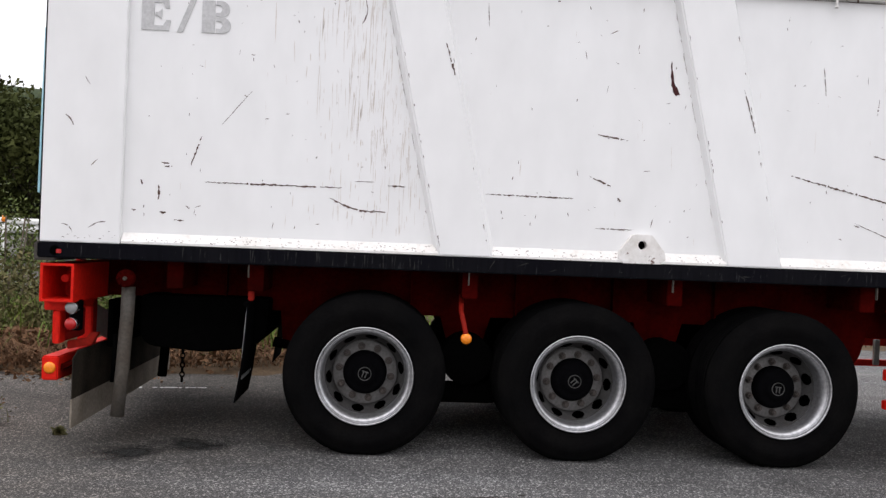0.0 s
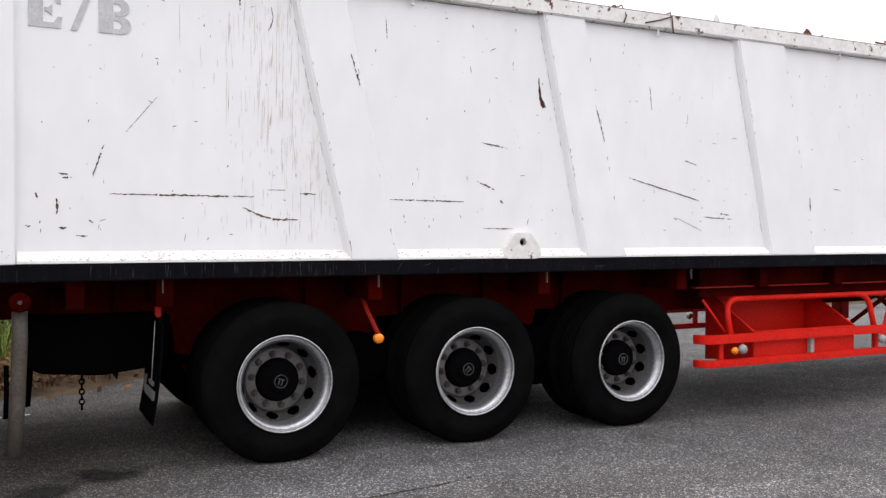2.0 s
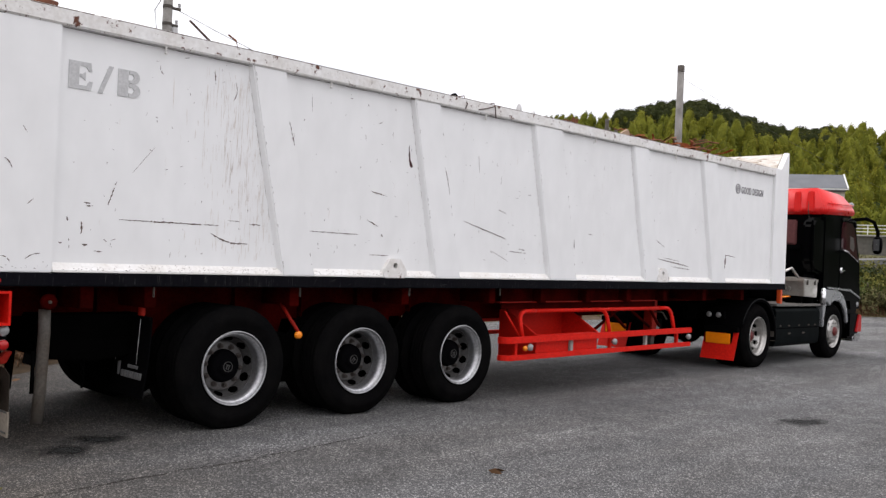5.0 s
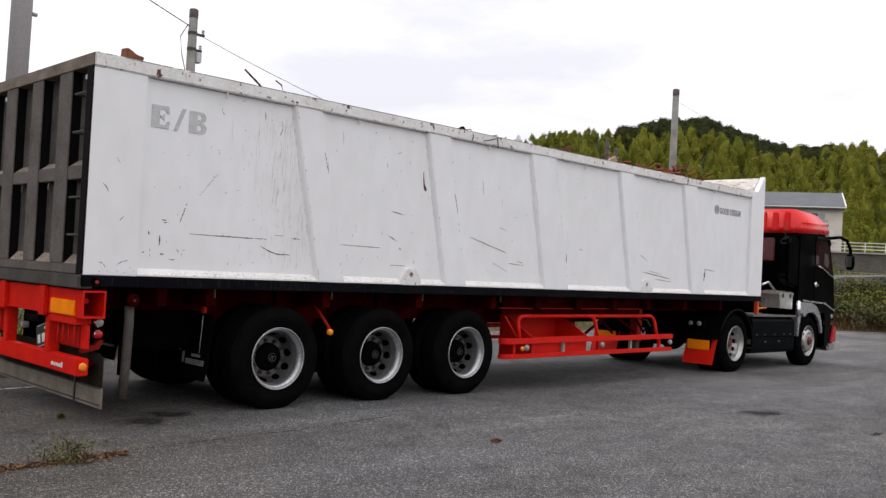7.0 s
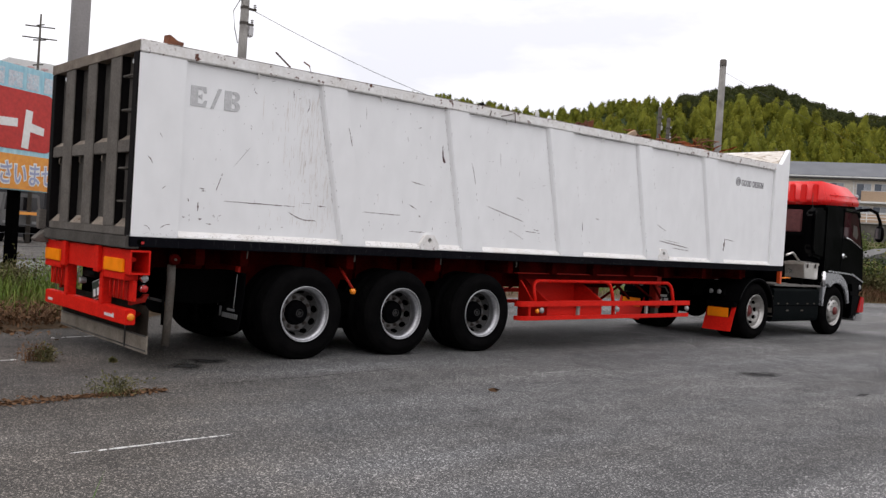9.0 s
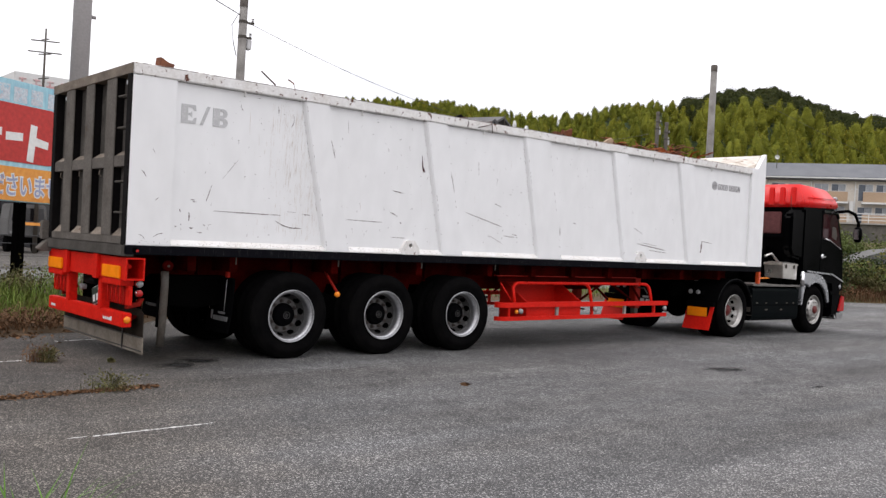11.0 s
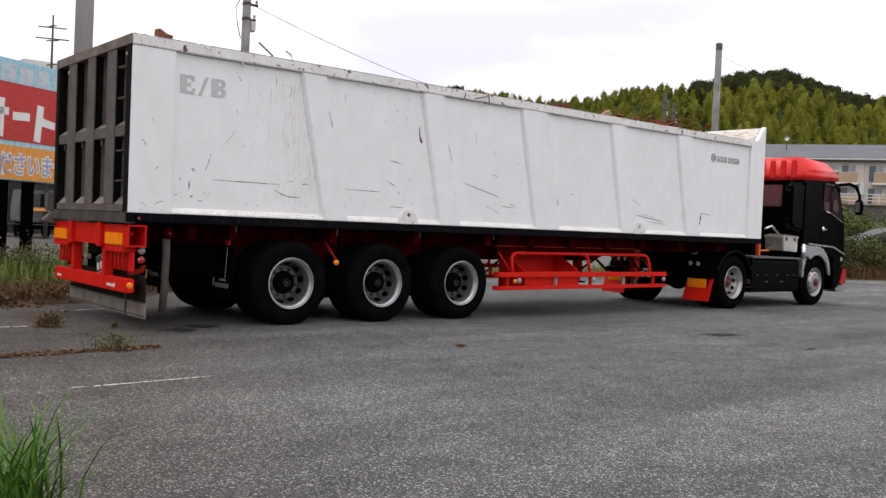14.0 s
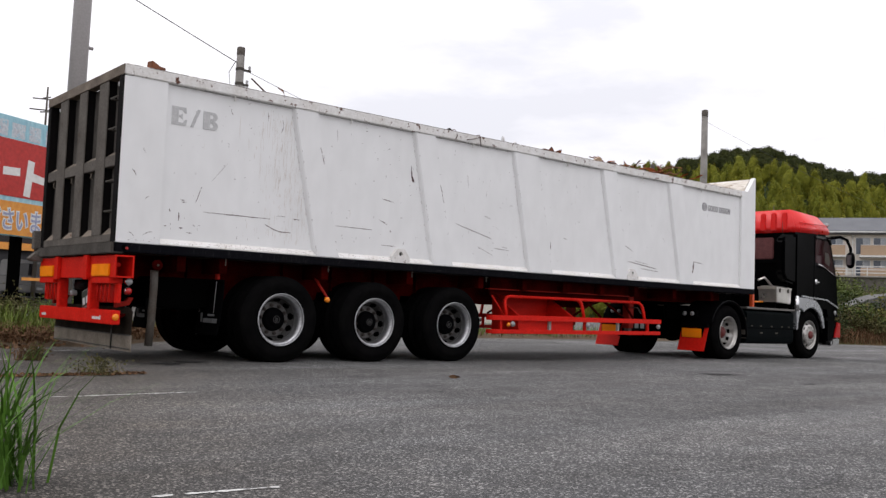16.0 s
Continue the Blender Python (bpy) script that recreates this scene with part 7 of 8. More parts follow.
    for v in b.verts:
        q = v.co.copy()
        for ax in range(3):
            v.co[ax] = math.copysign(abs(q[ax]) ** 0.7, q[ax])
        v.co = Vector((4.235 + 0.060 * v.co.x, (y0 + y1) / 2 + 0.092 * v.co.y, 2.10 + 0.165 * v.co.z))
    for f in b.faces:
        f.smooth = True
    mh = part("mirror_housing", b, M_BLACK_CAB, cab, "black mirror housing")
    b = new_bm()
    box(b, 4.166, 4.176, y0 + 0.045, y1 - 0.045, 2.0, 2.21)
    part("mirror_glass", b, M_MIRROR, mh)
    # air deflector at the rear corner
    b = new_bm()
    prism(b, [(1.92, 1.72), (1.92, 2.36), (2.02, 2.47), (2.46, 2.50), (2.46, 1.50), (2.05, 1.56)], "y", -1.22 * s, -1.02 * s, 0.05)
    part("air_deflector", b, M_BLACK_CAB, tractor, "black rounded intake housing behind the cab")
    b = new_bm()
    rod(b, (2.25, -1.05 * s, 1.50), (2.25, -1.05 * s, 1.02), 0.09, None, 16)
    part("intake_duct", b, M_BLACK, tractor)
b = new_bm()
box(b, 2.425, 2.46, -0.72, 0.72, 2.02, 2.46, 0.02)
part("rear_window", b, M_CURTAIN, cab, "rear cab window with a dull red curtain")
b = new_bm()
box(b, 2.41, 2.44, -0.80, 0.80, 1.94, 2.02, 0.01)
part("rear_rail", b, M_BLACK, cab)

# everything above the deck is stretched upward to fit the camera's view
for ob in tractor.children_recursive:
    top = ob.parent if ob.parent is not tractor else ob
    if top.name.startswith(("wheel", "axle", "frame_rail", "fifth", "mud_flap", "rear_mudguard", "side_skirt")) or ob.type != "MESH":
        continue
    if abs(ob.location.z) > 0.01:
        ob.location.z += 0.057 * max(0, ob.location.z - 1.02)
    else:
        for v in ob.data.vertices:
            v.co.z += 0.057 * max(0, v.co.z - 1.02)

# ---- poles and wires ----


def utility_pole(x, y, h, r, lean=0.0, arms=True, label="grey concrete utility pole", material=None):
    b = new_bm()
    rod(b, (0, 0, 0), (lean, 0, h), r, r * 0.72, 18)
    p = empty("utility_pole", Matrix.Translation((x, y, 0)), label, "utility pole")
    part("shaft", b, material or M_POLE_GREY, p)
    if arms:
        for z, w in ((h - 0.45, 0.26), (h - 0.9, 0.20)):
            b = new_bm()
            lathe(b, [(r * 0.80, -0.04), (r * 0.80, 0.04)], seg=18)
            part("band", b, M_PIPE, p, m=Matrix.Translation((lean, 0, z)) @ Matrix.Rotation(radians(90), 4, "X"))
            b = new_bm()
            box(b, lean + r * 0.6, lean + r * 0.6 + w, -0.04, 0.04, z - 0.03, z + 0.03, 0.006)
            part("bracket", b, M_PIPE, p)
            b = new_bm()
            for k in range(3):
                rod(b, (lean + r * 0.6 + w - 0.04, 0, z + 0.03 + 0.05 * k), (lean + r * 0.6 + w - 0.04, 0, z + 0.06 + 0.05 * k), 0.05, 0.03, 12)
            part("insulator", b, M_CERAMIC, p)
        b = new_bm()
        box(b, lean + r * 0.7, lean + r * 0.7 + 0.16, -0.1, 0.1, h - 1.25, h - 0.95, 0.02)
        part("junction_box", b, M_CERAMIC, p)
        b = new_bm()
        pipe(b, [(lean - r, 0, h - 0.25), (lean - r - 0.18, 0.02, h - 0.6), (lean - r - 0.12, 0.0, h - 1.1), (lean - r, 0, h - 1.5)], 0.012, 6)
        part("drop_cable", b, M_WIRE, p)
    b = new_bm()
    lathe(b, [(r * 0.76, 0), (r * 0.76, -0.22), (r * 0.6, -0.25), (0.0005, -0.25)], seg=18)
    part("pole_cap", b, M_GATE, p, m=Matrix.Translation((lean, 0, h - 0.02)) @ Matrix.Rotation(radians(-90), 4, "X"))
    return p


def wire(name, a, c, sag, r=0.010, label="thin dark overhead cable between poles"):
    a, c = Vector(a), Vector(c)
    b = new_bm()
    pipe(b, [a.lerp(c, i / 24) - Vector((0, 0, 4 * sag * (i / 24) * (1 - i / 24))) for i in range(25)], r, 5)
    return thing(name, b, M_WIRE, label, "cable")


POLE_M = (7.0, 20.7, 8.19)
POLE_R = (24.4, 15.83, 8.70)
utility_pole(POLE_M[0], POLE_M[1], POLE_M[2], 0.165, 0.0)
utility_pole(POLE_R[0], POLE_R[1], POLE_R[2], 0.165, 0.0, arms=False)
utility_pole(43.1, 31.9, 10.8, 0.16, 0.0, material=M_PIPE)
utility_pole(43.9, 31.75, 10.2, 0.16, 0.0, material=M_PIPE)
b = new_bm()
rod(b, (0, 0, 0), (0, 0, 11.0), 0.15, 0.14, 24)
col = empty("sign_column", Matrix.Translation((-0.54, 11.75, 0)), "tall round brownish steel column", "column")
part("shaft", b, M_POLE_STEEL, col)
b = new_bm()
prism(b, [(-0.28, -0.28), (0.28, -0.28), (0.28, 0.28), (-0.28, 0.28)], "z", 0.0, 0.03, 0.004)
part("base_plate", b, M_POLE_STEEL, col)
b = new_bm()
rod(b, (0.14, 0, 4.9), (0.22, 0, 4.9), 0.03, None, 10)
part("step_bolt", b, M_POLE_STEEL, col)
wire("overhead_cable", (POLE_M[0], POLE_M[1], POLE_M[2] - 0.3), (-14.0, 17.0, 14.0), 0.2, 0.015)
wire("overhead_cable", (POLE_M[0] + 0.2, POLE_M[1], POLE_M[2] - 0.45), (43.0, 32.5, 9.6), 1.6)
wire("overhead_cable", (POLE_R[0], POLE_R[1], POLE_R[2] - 0.2), (60.0, 16.0, 5.8), 0.5, 0.006)
# far aerial mast
mast = empty("aerial_mast", Matrix.Translation((7.0, 39.9, 0)), "thin dark aerial mast with cross arms", "mast")
b = new_bm()
rod(b, (0, 0, 0), (0, 0, 10.4), 0.11, 0.04, 10)
part("mast_pole", b, M_PIPE, mast)
for z, w in ((9.82, 1.15), (9.30, 1.35), (9.22, 0.5), (9.90, 0.3), (8.1, 0.4)):
    b = new_bm()
    rod(b, (-w * 0.55, 0, z - 0.05), (w * 0.55, 0, z + 0.05), 0.032, None, 6)
    part("mast_arm", b, M_PIPE, mast)

# ---- billboard ----
SIGN = Matrix.Translation((-4.85, 13.0, 0)) @ Matrix.Rotation(radians(29), 4, "Z")
board = empty("billboard", SIGN, "large painted billboard, blue, red and orange bands, on dark posts", "billboard")
SW, S0, S1 = 6.5, 1.82, 4.20
b = new_bm()
box(b, 0, SW, 0.0, 0.14, S0, S1, 0.01)
part("panel", b, M_SIGN_BLUE, board, "faded sky-blue painted sheet")
b = new_bm()
box(b, 0.03, SW - 0.03, -0.008, -0.001, S0 + 0.02, S0 + 0.685)
part("orange_band", b, M_SIGN_ORANGE, board)
# red field with rounded corners
b = new_bm()
xa, xb, za, zb, r = 2.6, 6.12, 2.60, 3.74, 0.28
pts = []
for cx, cz, a0 in ((xb - r, za + r, -90), (xb - r, zb - r, 0), (xa + r, zb - r, 90), (xa + r, za + r, 180)):
    pts += [(cx + r * math.cos(radians(a0 + t)), cz + r * math.sin(radians(a0 + t))) for t in range(0, 91, 15)]
prism(b, pts, "y", -0.010, -0.001)
part("red_field", b, M_SIGN_RED, board, "red rounded field of the billboard")
# the white strokes on the red field
for poly in ([(4.72, 3.14), (5.14, 3.16), (5.14, 3.32), (4.72, 3.30)], [(5.26, 2.78), (5.43, 2.76), (5.50, 3.50), (5.33, 3.52)], [(5.46, 3.10), (5.80, 3.06), (5.81, 3.21), (5.475, 3.27)],
             [(4.05, 3.20), (4.62, 3.22), (4.62, 3.37), (4.05, 3.35)], [(4.36, 2.80), (4.50, 2.78), (4.52, 3.54), (4.38, 3.54)]):
    b = new_bm()
    prism(b, [(u, w - 0.13) for u, w in poly], "y", -0.016, -0.009)
    part("white_stroke", b, M_SIGN_WHITE, board)
for text, x, wid in (("どうぞ", 0.08, 1.05), ("くださいませ", 4.05, 2.10)):
    me = letters(text, 0.42, 0.002, 0.030)
    me.materials.append(M_SIGN_WHITE)
    wd = max(v.co.x for v in me.vertices)
    part("word_outline", me, None, board, m=Matrix.Translation((x, -0.011, S0 + 0.15)) @ Matrix.Diagonal((wid / wd, 1, 1.12, 1)))
    me = letters(text, 0.42, 0.002, 0.006)
    me.materials.append(M_SIGN_LILAC)
    part("word", me, None, board, "pale lilac words with a white outline", m=Matrix.Translation((x, -0.0155, S0 + 0.15)) @ Matrix.Diagonal((wid / wd, 1, 1.12, 1)))
rng = random.Random(17)
for k in range(6):
    # faded writing that nobody can read, as plain bars
    b = new_bm()
    x, z = 3.55 + 0.44 * k, S1 - 0.42
    box(b, x, x + rng.uniform(0.30, 0.36), -0.006, -0.001, z, z + rng.uniform(0.29, 0.33), 0.002)
    part("print_bar", b, M_SIGN_FADED, board, "faded pale print")
for k in range(8):
    b = new_bm()
    x = 1.28 + 0.34 * k
    box(b, x, x + 0.25, -0.012, -0.0085, S0 + 0.18, S0 + 0.52, 0.002)
    part("print_bar", b, M_SIGN_LILAC, board)
for x in (0.9, 2.8, 4.75, 5.4):
    b = new_bm()
    box(b, x - 0.09, x + 0.09, 0.15, 0.33, 0, S1 - 0.3, 0.01)
    part("post", b, M_UNDER, board, "black steel post")
b = new_bm()
box(b, 0.2, SW - 0.2, 0.14, 0.2, S0 + 0.2, S0 + 0.3)
part("back_rail", b, M_GATE, board)

# ---- shops across the road, behind the billboard ----
shop = empty("shop_building", Matrix.Translation((10.0, 50.0, 0)), "low dark shop with a pale parapet sign", "building")
b = new_bm()
box(b, -9, 4.0, 0, 8, 0, 4.6, 0.02)
part("shop_wall", b, M_SHOP, shop)
b = new_bm()
box(b, -1.5, 2.6, 0.5, 6, 4.6, 9.92, 0.03)
part("sign_tower", b, M_WHITE_TRIM, shop, "pale sign tower with faded red marks")
for k in range(5):
    b = new_bm()
    x = -1.3 + 0.75 * k
    box(b, x, x + 0.5, 0.44, 0.498, 9.22, 9.34, 0.01)
    box(b, x + 0.16, x + 0.26, 0.445, 0.498, 9.10, 9.62, 0.01)
    box(b, x + 0.05, x + 0.42, 0.44, 0.498, 9.52, 9.60, 0.01)
    part("print_bar", b, M_SIGN_PINK, shop, "faded red print")
for k in range(5):
    w = -8.4 + 2.4 * k
    b = new_bm()
    box(b, w, w + 1.9, -0.04, -0.001, 0.4, 2.6, 0.01)
    part("shop_window", b, M_GLASS_DARK, shop)
b = new_bm()
box(b, -8.8, 3.8, -0.3, -0.001, 3.1, 3.5, 0.01)
part("fascia", b, M_SIGN_ORANGE, shop)

# ---- truck parked before the shop ----
van = empty("parked_truck", Matrix.Translation((6.75, 40.2, 0)), "small pale grey truck parked before the dark shop", "truck")
b = new_bm()
prism(b, [(-0.85, 0.75), (0.85, 0.75), (0.85, 1.5), (0.76, 2.25), (-0.76, 2.25), (-0.85, 1.5)], "y", 0.0, 1.5, 0.05)
part("cab", b, M_ROAD, van, "grey cab")
b = new_bm()
prism(b, [(-0.72, 1.48), (0.72, 1.48), (0.66, 2.08), (-0.66, 2.08)], "y", -0.012, 0.02)
part("windscreen", b, M_GLASS_DARK, van)
b = new_bm()
box(b, -0.86, 0.86, -0.05, 0.3, 0.42, 0.72, 0.03)
part("bumper", b, M_UNDER, van)
for x in (-0.62, 0.62):
    b = new_bm()
    box(b, x - 0.14, x + 0.14, -0.03, 0.01, 0.86, 1.0, 0.02)
    part("head_lamp", b, M_CLEAR_LENS, van)
    for y in (0.9, 3.6):
        b = new_bm()
        rod(b, (x - 0.11, y, 0.38), (x + 0.11, y, 0.38), 0.38, None, 18)
        part("wheel", b, M_TYRE, van)
b = new_bm()
box(b, -0.9, 0.9, 1.6, 4.6, 0.8, 2.5, 0.04)
part("load_box", b, M_SHOP, van)
b = new_bm()
box(b, -0.3, 1.6, -0.4, -0.3, 1.28, 1.42, 0.01)
part("striped_bar", b, M_SIGN_ORANGE, van)

# ---- fence and guard rail by the road ----
fence = empty("wire_fence", Matrix.Translation((-3.5, 19.0, 0)), "thin dark post and wire fence", "fence")
for k in range(12):
    b = new_bm()
    rod(b, (k * 1.4, 0.2 * k, 0), (k * 1.4, 0.2 * k, 1.15), 0.03, None, 8)
    part("fence_post", b, M_GATE, fence)
for z in (0.3, 0.6, 0.9, 1.1):
    b = new_bm()
    pipe(b, [(0, 0, z), (15.4, 2.2, z)], 0.008, 5)
    part("fence_wire", b, M_WIRE, fence)
guard = empty("guard_rail", Matrix.Translation((-26.0, 26.0, 0)), "white corrugated steel roadside guard rail", "guard rail")
b = new_bm()
prism(b, [(0, 1.12), (-0.06, 1.18), (-0.06, 1.26), (0, 1.33), (-0.06, 1.40), (-0.06, 1.48), (0, 1.55), (0.02, 1.55), (0.02, 1.12)], "x", 0, 18)
part("beam", b, M_WHITE_TRIM, guard)
for k in range(7):
    b = new_bm()
    rod(b, (0.5 + k * 2.8, 0.09, 0), (0.5 + k * 2.8, 0.09, 1.57), 0.06, None, 10)
    part("rail_post", b, M_WHITE_TRIM, guard)
delin = empty("road_delineator", Matrix.Translation((-9.48, 23.0, 0)), "white roadside delineator with an amber reflector", "delineator")
b = new_bm()
rod(b, (0, 0, 0), (0, 0, 1.42), 0.045, None, 12)
part("delineator_post", b, M_WHITE_TRIM, delin)
b = new_bm()
rod(b, (0, 0, 1.42), (0, 0, 1.57), 0.06, 0.05, 14)
part("delineator_head", b, M_ORANGE, delin)
b = new_bm()
box(b, -40, 12, 20.4, 24.6, -0.02, 0.012)
thing("side_road", b, M_ROAD, "pale worn road beyond the verge", "road", kind="structure")

# ---- apartment building on the terrace ----
DIR = Vector((5.9, -11.1, 0)).normalized()      # along the facade
apt = empty("apartment_building", Matrix.Translation((86.0, 58.6, 4.4)) @ Matrix.Rotation(math.atan2(DIR.y, DIR.x), 4, "Z"), "two-storey cream apartment block with tan balconies and a grey roof", "building")
# local x runs along the facade, -y faces the car park
AL = 24.1
b = new_bm()
box(b, 0, AL, 0, 9, 0, 7.1)
part("wall", b, M_WALL_CREAM, apt)
b = new_bm()
prism(b, [(-0.7, 7.05), (-0.7, 7.25), (3.2, 9.14), (9.7, 7.25), (9.7, 7.05)], "x", -0.3, AL + 0.15)
part("roof", b, M_ROOF_GREY, apt, "grey metal roof")
b = new_bm()
box(b, -0.3, AL + 0.15, -0.75, -0.705, 7.04, 7.19)
part("gutter", b, M_WHITE_TRIM, apt)
b = new_bm()
prism(b, [(-0.75, 7.02), (-0.75, 7.30), (3.2, 9.23), (9.75, 7.30), (9.75, 7.02), (3.2, 8.9)], "x", AL + 0.155, AL + 0.30)
part("verge_board", b, M_WHITE_TRIM, apt, "white board along the gable")
# soffit takes a dark roof colour to stand for the eave's shade
b = new_bm()
box(b, -0.2, AL, -0.70, -0.004, 6.86, 6.94)
part("soffit", b, M_ROOF_DARK, apt, "soffit under the eave, coloured dark for its shade")
for k in range(5):
    x = 1.0 + k * 4.6
    for z in (1.9, 4.45):
        b = new_bm()
        box(b, x, x + 3.05, -1.25, -1.15, z, z + 1.12, 0.02)
        bal = part("balcony", b, M_WALL_TAN, apt, "tan balcony panel")
        b = new_bm()
        box(b, x - 0.08, x + 3.13, -1.3, -0.002, z - 0.2, z - 0.004)
        part("slab", b, M_WHITE_TRIM, bal)
        b = new_bm()
        box(b, x, x + 3.05, -1.23, -1.17, z + 1.13, z + 1.18)
        part("hand_rail", b, M_CERAMIC, bal)
        for j in range(2):
            u = x - 0.45 + 1.8 * j
            b = new_bm()
            box(b, u, u + 1.55, -0.05, -0.002, z + 0.15, z + 2.08)
            win = part("window", b, M_WHITE_TRIM, apt, "white-framed sliding window")
            for i in range(2):
                b = new_bm()
                box(b, u + 0.06 + 0.73 * i, u + 0.76 + 0.73 * i, -0.065, -0.052, z + 0.2, z + 2.02)
                part("pane", b, M_PANE_LIGHT if i or (k + j) % 4 == 3 else M_PANE_BLUE, win)
        for j in range(2):
            b = new_bm()
            rod(b, (x + 3.55 + 0.45 * j, -0.06, z + 1.5), (x + 3.55 + 0.45 * j, -0.002, z + 1.5), 0.09, None, 10)
            part("wall_vent", b, M_WHITE_TRIM, apt)
        b = new_bm()
        box(b, x + 3.3, x + 3.75, -0.6, -0.05, z - 1.3, z + 0.1, 0.02)
        part("meter_box", b, M_WHITE_TRIM, apt)
    b = new_bm()
    rod(b, (x - 0.75, -0.1, 0), (x - 0.75, -0.1, 6.95), 0.06, None, 8)
    part("downpipe", b, M_WHITE_TRIM, apt)
b = new_bm()
rod(b, (10.2, 1.5, 8.0), (10.2, 1.5, 10.4), 0.04, None, 6)
part("aerial_pole", b, M_PIPE, apt)
b = new_bm()
lathe(b, [(0.26, 0.0), (0.2, 0.06), (0.0005, 0.09)], seg=18)
part("dish", b, M_WHITE_TRIM, apt, "white satellite dish", m=Matrix.Translation((10.2, 1.3, 9.6)))
fence2 = empty("terrace_railing", Matrix.Translation((82.3, 54.6, 6.25)) @ Matrix.Rotation(math.atan2(DIR.y, DIR.x), 4, "Z"), "white railing above the retaining wall", "railing")
for z in (0.4, 0.75, 1.1):
    b = new_bm()
    box(b, 0, 48, -0.04, 0.04, z - 0.04, z + 0.04)
    part("rail", b, M_WHITE_TRIM, fence2)
for k in range(25):
    b = new_bm()
    box(b, 2 * k - 0.04, 2 * k + 0.04, -0.05, 0.05, 0, 1.15)
    part("railing_post", b, M_WHITE_TRIM, fence2)
wall = empty("retaining_wall", Matrix.Translation((81.5, 54.6, 0)) @ Matrix.Rotation(math.atan2(DIR.y, DIR.x), 4, "Z"), "weathered grey block retaining wall", "wall", kind="structure")
b = new_bm()
box(b, -6, 60, 0, 5.0, 0, 6.15)
part("wall_core", b, M_STONE_WALL, wall)
b = new_bm()
box(b, -6, 60, -0.25, 0.6, 6.15, 6.3)
part("coping", b, M_CONCRETE, wall)

# far houses seen over the trailer's rim
for x, y, zr, tn, w in ((48.1, 56.0, 12.9, 20, 6), (35.7, 41.3, 9.6, -25, 2.6)):
    h = empty("far_house", Matrix.Translation((x, y, 0)) @ Matrix.Rotation(radians(tn), 4, "Z"), "far house with a dark grey gable roof", "house")
    b = new_bm()
    box(b, -w * 0.5, w * 0.5, -3, 3, 0, zr - 1.2)
    part("wall", b, M_WALL_CREAM, h)
    b = new_bm()
    prism(b, [(-w * 0.62, zr - 1.3), (0, zr + 0.2), (w * 0.62, zr - 1.3), (w * 0.62, zr - 1.5), (0, zr), (-w * 0.62, zr - 1.5)], "y", -3.5, 3.5)
    part("roof", b, M_ROOF_DARK, h)
    b = new_bm()
    rod(b, (w * 0.3, -3.2, zr - 1), (w * 0.3, -3.2, zr + 0.6), 0.03, None, 6)
    part("aerial", b, M_PIPE, h)

# ---- hill, bamboo and trees ----


def hill_height(x, y):
    """Ridge of the hill behind the houses, along a line facing the car park."""
    a = math.degrees(math.atan2(y + 3.7, x + 5.4))       # bearing from the car park
    d = math.hypot(x + 5.4, y + 3.7)
    ridge = 38.4 + 8.3 * math.exp(-((a - 30.2) / 3.3) ** 2) + 4.6 * math.exp(-((a - 36.4) / 4.0) ** 2) + 0.6 * min(1, max(0, (a - 37) / 3)) + 3.4 * math.exp(-((a - 51.5) / 5.0) ** 2)
    rise = min(1, max(0, (d - 125) / 150))
    rise = rise * rise * (3 - 2 * rise)
    fall = 1.0 if d < 300 else max(0.5, 1 - (d - 300) / 500)
    return ridge * rise * fall + 1.2 * noise.noise(Vector((x * 0.03, y * 0.03, 0)))


b = new_bm()
na, nd = 100, 26
g = []
for i in range(na + 1):
    a = radians(-20 + 140 * i / na)
    row = []
    for j in range(nd + 1):
        d = 118 + 300 * j / nd
        x, y = -5.4 + d * math.cos(a), -3.7 + d * math.sin(a)
        z = hill_height(x, y) if j else -1.0
        row.append(b.verts.new((x, y, z)))
    g.append(row)
for i in range(na):
    for j in range(nd):
        b.faces.new((g[i][j], g[i + 1][j], g[i + 1][j + 1], g[i][j + 1])).smooth = True
bmesh.ops.recalc_face_normals(b, faces=b.faces)
thing("hill", b, M_HILL, "wooded hill behind the apartment block", "hill", kind="structure")


